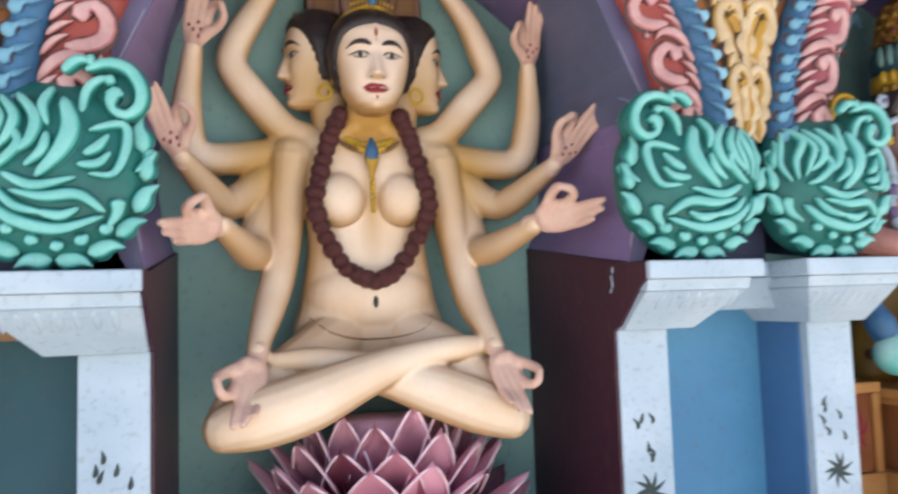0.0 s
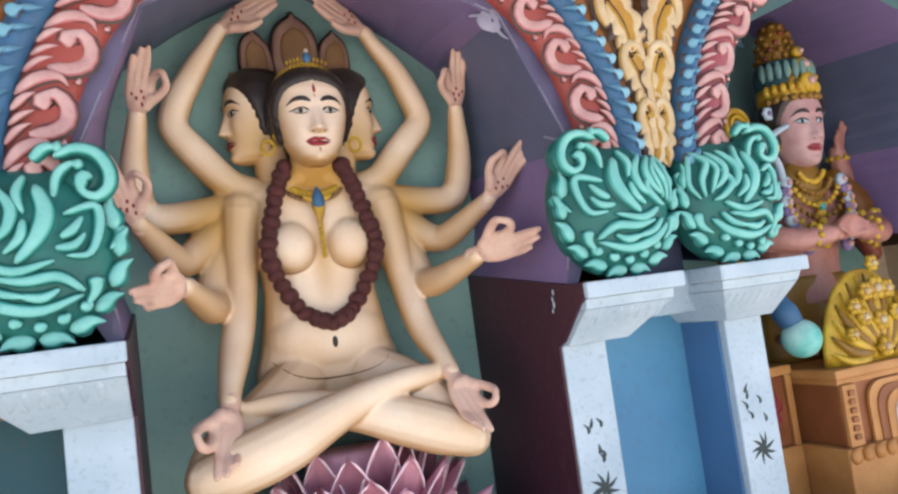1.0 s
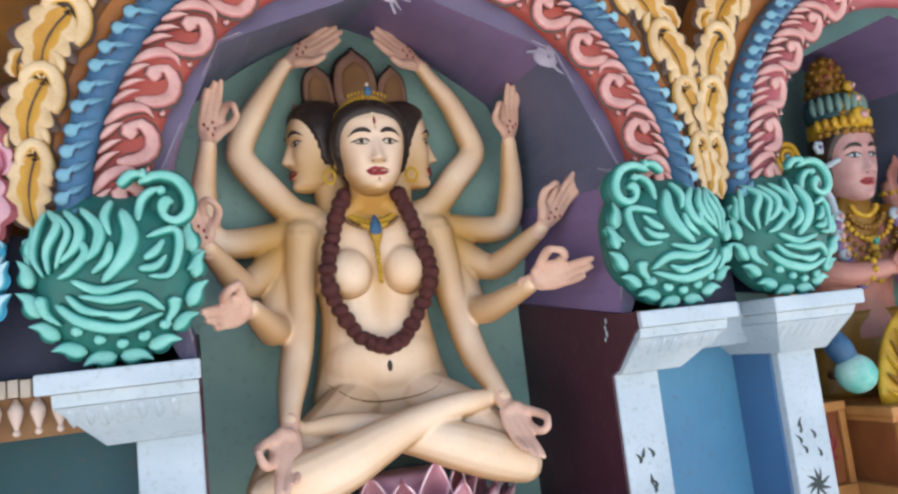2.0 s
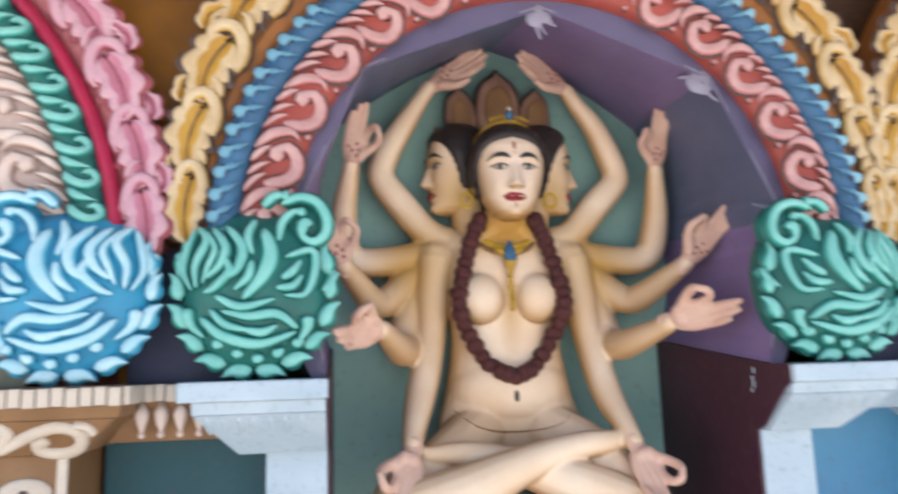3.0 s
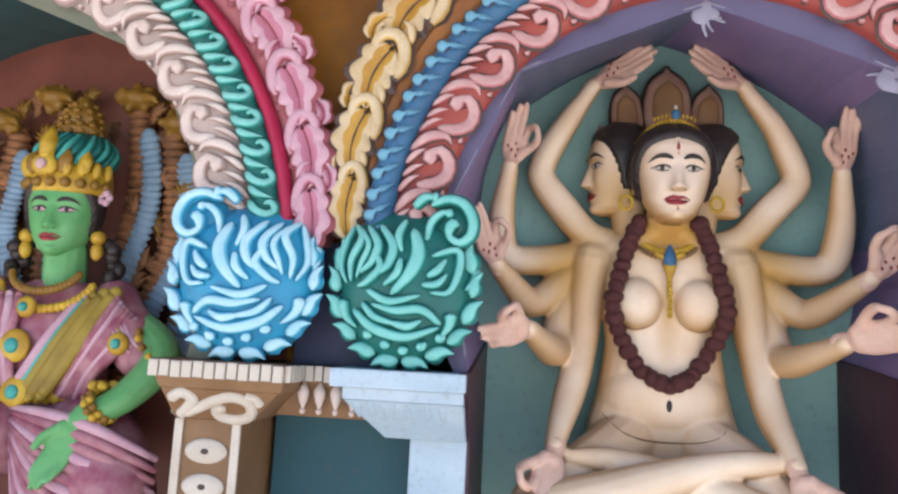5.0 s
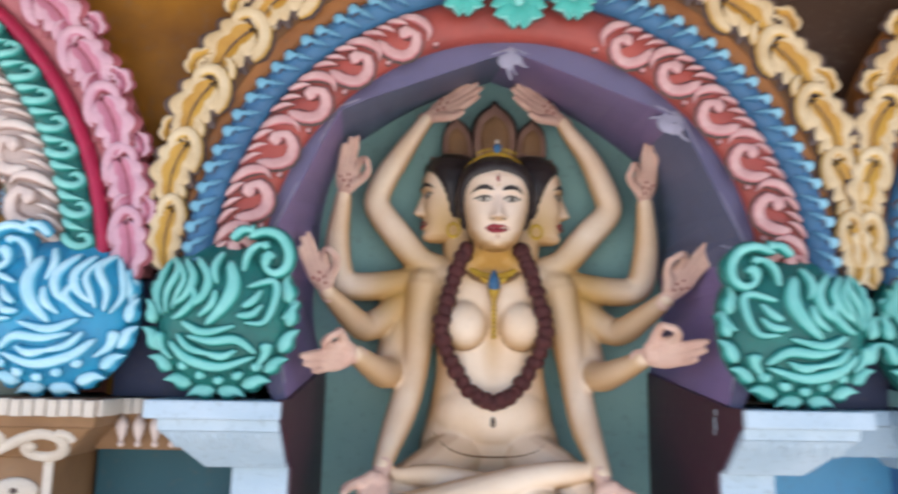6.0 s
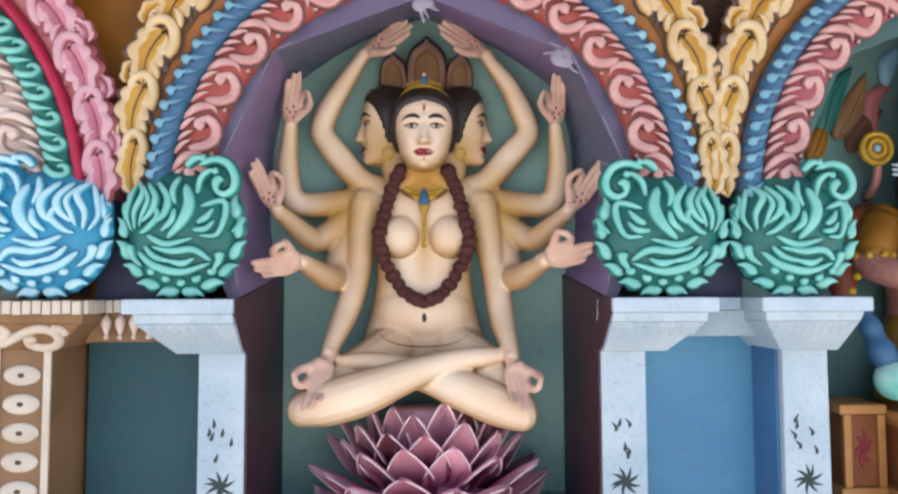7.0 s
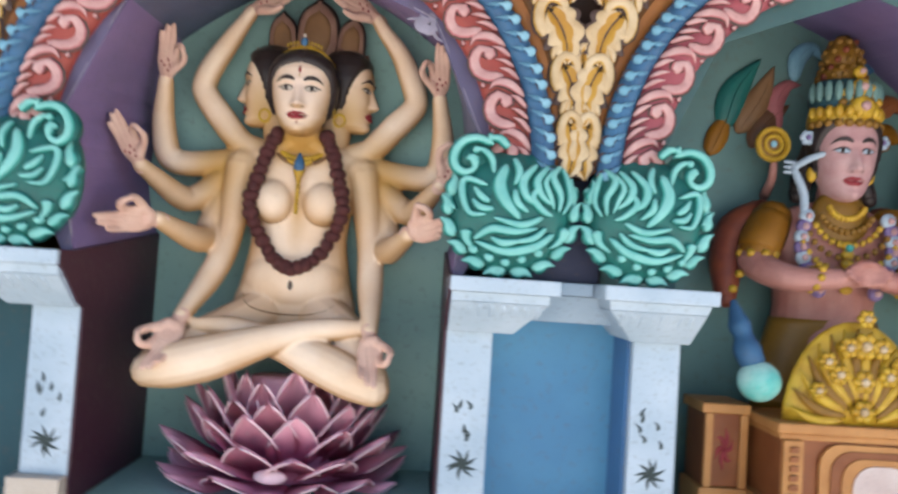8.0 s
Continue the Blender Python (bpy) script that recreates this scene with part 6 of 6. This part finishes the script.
# ---- right bay: throne and crowned statue ----
def throne():
    root = thing("throne", "terracotta and apricot throne with gilt leaf crest", "throne", (1.345, 0.20, 0.962))
    bm = bmesh.new(); box(bm, -0.13, 0.34, 0.0, 0.20, 0, 0.215, 0.004); part("body", bm, M_THRONE, root)
    bm = bmesh.new(); box(bm, -0.145, 0.36, -0.016, 0.21, 0.2155, 0.240, 0.006); part("cornice", bm, M_THRONELT, root)
    bm = bmesh.new(); box(bm, -0.135, 0.35, -0.006, 0.21, 0.200, 0.215, 0.004); part("moulding", bm, M_THRONELT, root)
    bm = bmesh.new(); box(bm, -0.15, 0.36, -0.02, 0.21, -0.108, 0.045, 0.006); part("base", bm, M_THRONELT, root)
    for i in range(12):
        bm = bmesh.new(); ball(bm, (-0.13 + 0.042 * i, -0.022, 0.026), (0.018, 0.012, 0.020), 0, 10); part("bead", bm, M_THRONELT, root, "", True)
    for x in (-0.105, 0.31):
        bm = bmesh.new(); box(bm, x - 0.024, x + 0.024, -0.014, 0.0, 0.045, 0.200, 0.003); part("pilaster", bm, M_THRONELT, root)
        for i in range(6):
            bm = bmesh.new(); box(bm, x - 0.010, x + 0.010, -0.020, -0.0145, 0.062 + i * 0.022, 0.076 + i * 0.022, 0.002); part("notch", bm, M_THRONE, root)
    # nested arched panels
    for k, (w, h, mt) in enumerate(((0.145, 0.150, M_THRONELT), (0.120, 0.135, M_THRONE), (0.095, 0.120, M_THRONELT), (0.070, 0.105, M_IVORY))):
        bm = bmesh.new()
        pts = [(-w, 0.046), (-w, 0.046 + h - 0.05)] + [(-w + 0.05 - 0.05 * math.cos(a), 0.046 + h - 0.05 + 0.05 * math.sin(a)) for a in (0.4, 0.8, 1.2, math.pi / 2)]
        pts += [(-x, z) for x, z in pts[::-1]]
        vs = [bm.verts.new((0.105 + x, -0.003 - 0.004 * k, z)) for x, z in pts]
        fc = bm.faces.new(vs)
        ex = bmesh.ops.extrude_face_region(bm, geom=[fc])["geom"]
        bmesh.ops.translate(bm, verts=[v for v in ex if isinstance(v, bmesh.types.BMVert)], vec=(0, -0.008, 0))
        bmesh.ops.recalc_face_normals(bm, faces=bm.faces)
        part("panel", bm, mt, root)
    # gilt fan crest on the seat
    bm = bmesh.new()
    ball(bm, (0.06, 0.04, 0.240), (0.172, 0.035, 0.245), 0, 28)
    for v in bm.verts:
        v.co.z = max(v.co.z, 0.2405)
    part("crest", bm, M_GOLD, root, "gilt fan crest", True)
    for i in range(15):
        a = radians(8 + 164 * i / 14)
        bm = bmesh.new()
        surf = lambda u, v: (Vector((0.06 + u, 0.004 + 0.9 * (u * u + (v - 0.24) ** 2) * 0.5, v)), Vector((0, -1, 0)))
        ca, sa = math.cos(a), math.sin(a)
        stroke(bm, surf, [(0.040 * ca, 0.245 + 0.048 * sa), (0.11 * math.cos(a + 0.12), 0.245 + 0.14 * math.sin(a + 0.12)), (0.170 * ca, 0.245 + 0.225 * sa)], 0.014, 0.016, 0, 10, -0.002, "leaf", 6)
        part("crest_leaf", bm, (M_GOLD, M_GOLDDK)[i % 2], root, "", True)
    for x, z, r in ((0.06, 0.275, 0.022), (0.06, 0.345, 0.022), (0.06, 0.430, 0.026), (0.02, 0.425, 0.020), (0.10, 0.425, 0.020), (0.06, 0.495, 0.018), (0.0, 0.36, 0.020), (0.12, 0.36, 0.020), (-0.05, 0.32, 0.016), (0.17, 0.32, 0.016), (-0.03, 0.39, 0.018), (0.15, 0.39, 0.018)):
        bm = bmesh.new()
        for q in range(6):
            a = q * math.tau / 6
            ball(bm, (x + r * 0.8 * math.cos(a), -0.006, z + r * 0.8 * math.sin(a)), (r * 0.5, 0.010, r * 0.5), 0, 8)
        ball(bm, (x, -0.012, z), (r * 0.5, 0.010, r * 0.5), 1, 8)
        part("flower_boss", bm, [M_GOLD, M_CREAM], root, "", True)
    # side block
    bm = bmesh.new(); box(bm, -0.265, -0.150, 0.13, 0.25, 0.045, 0.230, 0.004); part("side_block", bm, M_THRONE, root)
    bm = bmesh.new(); box(bm, -0.275, -0.150, 0.117, 0.26, 0.2305, 0.256, 0.005); part("side_cornice", bm, M_THRONELT, root)
    bm = bmesh.new(); box(bm, -0.275, -0.152, 0.117, 0.26, -0.108, 0.0445, 0.005); part("side_base", bm, M_THRONELT, root)
    for x in (-0.255, -0.165):
        bm = bmesh.new(); box(bm, x - 0.010, x + 0.010, 0.118, 0.1295, 0.045, 0.230, 0.003); part("side_pilaster", bm, M_THRONELT, root)
    bm = bmesh.new()
    surf = lambda u, v: (Vector((-0.21 + u, 0.1295, 0.14 + v)), Vector((0, -1, 0)))
    for i in range(6):
        a = i * math.tau / 6
        stroke(bm, surf, [(0, 0), (0.014 * math.cos(a), 0.030 * math.sin(a)), (0.024 * math.cos(a + 0.5), 0.055 * math.sin(a + 0.5))], 0.006, 0.004, 0, 8, 0, "leaf")
    part("side_flower", bm, M_GARMENT, root, "dark red flower relief", True)


throne()


M_REDCLOTH = paint("rust_red_paint", (0.22, 0.055, 0.025), (0.13, 0.03, 0.02), 0.5, 16)


def crowned_figure():
    cx = 1.405
    skin = bmesh.new()
    limb(skin, [(cx, 0.31, 1.80, 0.046), (cx, 0.32, 1.71, 0.052)], 0, 8, 12)
    loft(skin, [(1.36, 0.15, 0.09, cx, 0.36), (1.46, 0.13, 0.085, cx, 0.36), (1.56, 0.145, 0.085, cx, 0.35), (1.66, 0.165, 0.08, cx, 0.35), (1.72, 0.12, 0.06, cx, 0.35), (1.745, 0.06, 0.05, cx, 0.34)])
    for s in (-1, 1):
        limb(skin, [(cx + s * 0.160, 0.34, 1.680, 0.052), (cx + s * 0.215, 0.30, 1.585, 0.044), (cx + s * 0.165, 0.215, 1.540, 0.034), (cx + s * 0.060, 0.185, 1.545, 0.026)], 0, 18, 12)
        fine_hand(skin, (cx + s * 0.060, 0.180, 1.545), (cx - s * 0.060, 0.168, 1.563), (0, 0, 1), False)
        if s > 0:
            limb(skin, [(cx + s * 0.170, 0.37, 1.690, 0.044), (cx + s * 0.255, 0.38, 1.700, 0.036), (cx + s * 0.245, 0.37, 1.800, 0.026)], 0, 14, 12)
            fine_hand(skin, (cx + s * 0.245, 0.36, 1.800), (cx + s * 0.250, 0.348, 1.895), (-s, 0, 0))
    bm = bmesh.new()
    bm.from_mesh(melt(skin, 0.0045, 2))
    for f in bm.faces:
        f.material_index = 0
    # sleeves, armlets and the red cloth behind the arms
    for s in (-1, 1):
        limb(bm, [(cx + s * 0.165, 0.38, 1.700, 0.052), (cx + s * 0.235, 0.38, 1.660, 0.050), (cx + s * 0.262, 0.36, 1.570, 0.044), (cx + s * 0.272, 0.33, 1.480, 0.026)], 6, 14, 12)
        for q in range(16):
            f = q / 15
            ball(bm, (cx + s * (0.178 + 0.085 * f), 0.322 + 0.012 * math.sin(q * 2.0), 1.705 - 0.20 * f), (0.013, 0.012, 0.011), (1, 7, 6)[q % 3], 8)
            ball(bm, (cx + s * (0.200 + 0.075 * f), 0.332, 1.690 - 0.18 * f + 0.012 * math.sin(q * 3.0)), (0.010, 0.010, 0.012), (6, 1, 7)[q % 3], 8)
        limb(bm, [(cx + s * 0.158, 0.338, 1.690, 0.055), (cx + s * 0.190, 0.315, 1.640, 0.056), (cx + s * 0.205, 0.305, 1.605, 0.052)], 12, 8, 12)
        for q in range(8):
            a = q * math.tau / 8
            ball(bm, (cx + s * 0.208 + 0.044 * math.cos(a), 0.300 + 0.044 * math.sin(a), 1.598), 0.012, 1, 8)
            ball(bm, (cx + s * 0.110 + 0.01 * math.cos(a), 0.198 + 0.030 * math.sin(a), 1.545 + 0.030 * math.cos(a)), 0.010, 1, 8)
            if s > 0:
                ball(bm, (cx + s * 0.247 + 0.026 * math.cos(a), 0.372 + 0.026 * math.sin(a), 1.780), 0.009, 1, 8)
        # flower garland, with violet and white rosettes
        for i in range(8):
            f = i / 7
            x, z = cx + s * (0.105 - 0.035 * f * f + 0.02 * math.sin(f * 3)), 1.70 - 0.185 * f
            ball(bm, (x, 0.258 - 0.01 * f, z), (0.020, 0.014, 0.020), 2 if i % 2 else 3, 10)
            ball(bm, (x, 0.245 - 0.01 * f, z), (0.009, 0.008, 0.009), 4, 8)
        ball(bm, (cx + s * 0.075, 0.300, 1.815), (0.014, 0.014, 0.022), 1, 10)
        limb(bm, [(cx + s * 0.058, 0.33, 1.89, 0.028), (cx + s * 0.075, 0.34, 1.82, 0.030), (cx + s * 0.095, 0.33, 1.76, 0.022)], 5, 10, 10)
        # grey-blue flower over the ear
        for q in range(6):
            a = q * math.tau / 6
            ball(bm, (cx + s * 0.098 + 0.012 * math.cos(a), 0.285, 1.905 + 0.012 * math.sin(a)), (0.009, 0.007, 0.009), 3, 8)
        ball(bm, (cx + s * 0.098, 0.279, 1.905), 0.007, 2, 8)
        if s > 0:
            continue
        # white conch-like ornament at the ear and strap
        limb(bm, [(cx + s * 0.128, 0.290, 1.825, 0.008), (cx + s * 0.105, 0.262, 1.845, 0.009), (cx + s * 0.075, 0.250, 1.858, 0.007)], 3, 10, 8)
        limb(bm, [(cx + s * 0.130, 0.290, 1.825, 0.009), (cx + s * 0.112, 0.268, 1.760, 0.011), (cx + s * 0.112, 0.258, 1.700, 0.010)], 3, 10, 8)
        for q in range(3):
            limb(bm, [(cx + s * 0.125, 0.288, 1.812 + q * 0.013, 0.005), (cx + s * 0.150, 0.290, 1.814 + q * 0.013, 0.004)], 3, 4, 6)
    # gold breast plate, strung
    ball(bm, (cx, 0.300, 1.690), (0.078, 0.040, 0.090), 7, 24)
    for r in range(5):
        for i in range(11):
            a = radians(205 + 130 * i / 10)
            k = 0.050 + 0.020 * r
            ball(bm, (cx + k * math.cos(a), 0.262 - 0.004 * r, 1.745 - 0.016 * r + 0.9 * k * math.sin(a)), (0.0085, 0.008, 0.009), (1, 7)[r % 2], 8)
    for i in range(6):
        ball(bm, (cx, 0.252, 1.63 - 0.022 * i), (0.017, 0.012, 0.012), 1, 10)
    ball(bm, (cx, 0.243, 1.625), (0.011, 0.008, 0.011), 8, 8)
    # skirt
    loft(bm, [(1.205, 0.19, 0.075, cx, 0.345), (1.30, 0.18, 0.075, cx, 0.345), (1.38, 0.160, 0.075, cx, 0.35), (1.44, 0.140, 0.08, cx, 0.355)], 7)
    # crown
    loft(bm, [(1.925, 0.084, 0.072, cx, 0.300), (1.955, 0.088, 0.076, cx, 0.300), (1.985, 0.082, 0.070, cx, 0.305)], 1)
    loft(bm, [(1.985, 0.080, 0.068, cx, 0.305), (2.035, 0.082, 0.070, cx, 0.310), (2.070, 0.062, 0.055, cx, 0.315)], 9)
    loft(bm, [(2.070, 0.050, 0.046, cx, 0.315), (2.095, 0.060, 0.054, cx, 0.315), (2.115, 0.042, 0.040, cx, 0.315), (2.135, 0.050, 0.046, cx, 0.315), (2.175, 0.036, 0.034, cx, 0.315), (2.205, 0.014, 0.014, cx, 0.315)], 7)
    for i in range(11):
        a = radians(190 + 160 * i / 10)
        x, y = cx + 0.087 * math.cos(a), 0.300 + 0.075 * math.sin(a)
        ball(bm, (x, y, 1.940), 0.012, 7, 8)
        ball(bm, (x, y, 1.972), (0.012, 0.010, 0.018), 1, 8)
        ball(bm, (x, y + 0.006, 2.030), (0.011, 0.010, 0.030), 10, 8)
    for z, r in ((1.985, 0.030), (2.040, 0.026), (2.085, 0.018)):
        ball(bm, (cx + 0.01, 0.228 + (z - 1.985) * 0.2, z), (r, 0.014, r), 1, 12)
        ball(bm, (cx + 0.01, 0.215 + (z - 1.985) * 0.2, z), (r * 0.45, 0.010, r * 0.45), 4, 8)
    # tall gold front plate of the crown, built of bosses
    for q in range(26):
        a, k = q * 2.39996, 0.052 * math.sqrt(q / 25)
        ball(bm, (cx + 0.012 + k * math.cos(a), 0.232 + 0.10 * k + 0.012 * abs(math.cos(a)), 1.998 + 0.95 * k * math.sin(a)), (0.0125, 0.012, 0.0125), (1, 1, 7)[q % 3], 8)
    for z, r, n in ((2.083, 0.056, 13), (2.106, 0.050, 12), (2.128, 0.048, 11), (2.155, 0.043, 10), (2.182, 0.030, 8)):
        for q in range(n):
            a = q * math.tau / n
            ball(bm, (cx + r * math.cos(a), 0.315 + r * math.sin(a), z), (0.009, 0.009, 0.010), (7, 7, 7, 6)[q % 4], 8)
    for v in bm.verts:
        if v.co.z > 1.91:
            v.co.z = 1.91 + (v.co.z - 1.91) * 0.93
    head(bm, Matrix.Translation((cx, 0.295, 1.858)) @ Matrix.Rotation(radians(-4), 4, "Z") @ Matrix.Scale(1.10, 4), 4, 5, 5, 11, 3)
    ob = part("statue", bm, [M_SKIN3, M_GOLD, M_PURPLE, M_WHITE, M_PINKW, M_HAIR, M_REDCLOTH, M_GOLDDK, M_GREENMID, M_DARKTEAL, M_SAGEDIM, M_GARMENT, M_OCHRE], None, "", True)
    # stands deep in the niche, close before the back panel
    ob.matrix_world = Matrix.Translation((1.447, 0.350, 1.887)) @ Matrix.Scale(1.04, 4) @ Matrix.Translation((-1.405, -0.245, -1.868))
    tagged(ob, "pink-skinned crowned statue with gold breast ornaments and garland", "statue")


crowned_figure()

# gold disc ornament beside the crowned statue
root = thing("disc_emblem", "gold ringed disc with a blue centre beside the statue", "emblem", (1.282, 0.455, 1.914))
bm = bmesh.new()
for q in range(28):
    a = q * math.tau / 28
    ball(bm, (0.042 * math.cos(a), 0, 0.042 * math.sin(a)), (0.0085, 0.012, 0.0085), 0, 8)
part("rim", bm, M_GOLD, root, "gold beaded rim", True)
bm = bmesh.new(); ball(bm, (0, 0.004, 0), (0.040, 0.008, 0.040), 0, 20); part("plate", bm, M_GOLDDK, root, "", True)
bm = bmesh.new()
ball(bm, (0, 0, 0), (0.006, 0.008, 0.006), 0, 8)
bead = finish(bm, "inner_bead", M_GOLD)
for q in range(16):
    a = q * math.tau / 16
    part("inner_bead", bead, None, root).location = (0.023 * math.cos(a), -0.004, 0.023 * math.sin(a))
bm = bmesh.new(); ball(bm, (0, -0.006, 0), (0.010, 0.006, 0.010), 0, 10); part("centre", bm, M_BLUELT, root, "light blue centre", True)
bm = bmesh.new(); limb(bm, [(0.01, 0.01, -0.035, 0.010), (0.02, 0.04, -0.09, 0.012), (0.03, 0.102, -0.13, 0.014)], 0, 8, 8); part("stem", bm, M_SKIN3, root, "", True)

# mace with a turquoise ball
root = thing("mace", "blue mace ending in a turquoise ball", "mace", (1.178, 0.25, 1.288))
bm = bmesh.new(); ball(bm, (0, 0, 0), (0.052, 0.048, 0.050), 0, 24); part("ball", bm, M_ORB, root, "turquoise ball", True)
bm = bmesh.new()
limb(bm, [(-0.012, 0.01, 0.040, 0.030), (-0.025, 0.02, 0.075, 0.034), (-0.030, 0.03, 0.105, 0.024), (-0.036, 0.04, 0.130, 0.028), (-0.041, 0.05, 0.155, 0.020), (-0.046, 0.06, 0.185, 0.010)], 0, 20, 12)
part("handle", bm, M_BLUEBAND, root, "blue turned handle", True)
bm = bmesh.new(); limb(bm, [(0.004, 0.030, -0.010, 0.016), (0.075, 0.130, -0.014, 0.014), (0.175, 0.314, -0.018, 0.016)], 0, 8, 10); part("stay", bm, M_THRONE, root, "", True)

# feathered leaves and plumes fixed on the niche wall round the crown
root = thing("wall_relief", "painted relief of leaves and red and blue plumes", "relief", (1.342, 0.557, 2.022))
surf = lambda u, v: (Vector((u, 0, v)), Vector((0, -1, 0)))
for pts, w, mt in (([(-0.16, -0.05), (-0.13, 0.06), (-0.06, 0.16)], 0.032, M_GREEN), ([(-0.12, -0.06), (-0.06, 0.04), (-0.02, 0.14)], 0.028, M_TAN),
                   ([(-0.20, -0.13), (-0.17, -0.06), (-0.15, 0.0)], 0.024, M_OCHRE), ([(-0.08, -0.10), (-0.03, -0.02), (0.03, 0.03)], 0.026, M_TANDK),
                   ([(0.0, -0.05), (-0.012, 0.03), (0.02, 0.085), (0.06, 0.09)], 0.020, M_ROSE), ([(0.04, 0.10), (0.05, 0.17), (0.09, 0.20), (0.12, 0.17)], 0.020, M_BLUELT),
                   ([(0.24, 0.14), (0.28, 0.19), (0.33, 0.17)], 0.024, M_BLUEBAND), ([(0.27, -0.08), (0.32, -0.04), (0.36, -0.06)], 0.030, M_OCHRE),
                   ([(0.28, 0.02), (0.33, 0.05), (0.37, 0.03)], 0.024, M_THRONE)):
    bm = bmesh.new()
    stroke(bm, surf, pts, w * 1.35, 0.016, 0, 14, 0, "leaf")
    stroke(bm, surf, pts, w * 0.10, 0.020, 0, 14, 0, "leaf")
    part("plume", bm, mt, root, "", True)

for x, y, z, r, sd in ((0.322, 0.076, 2.046, 0.034, 1), (0.452, 0.078, 1.775, 0.030, 2), (0.0, 0.076, 2.178, 0.028, 3)):
    splash(x, y + 0.004, z, r, sd)

# a chip in the maroon paint at the niche's edge
bm = bmesh.new()
for y, z, r in ((0.128, 1.488, 0.0035), (0.134, 1.474, 0.0030), (0.131, 1.462, 0.0042), (0.138, 1.450, 0.0026)):
    ball(bm, (0, y - 0.128, z - 1.45), (0.0012, r, r * 1.9), 0, 8)
ob = part("paint_chip", bm, M_WHITE, None, "", True)
ob.location = (0.4002, 0.128, 1.45)
tagged(ob, "pale chips in the maroon paint of the niche side", "paint chip")
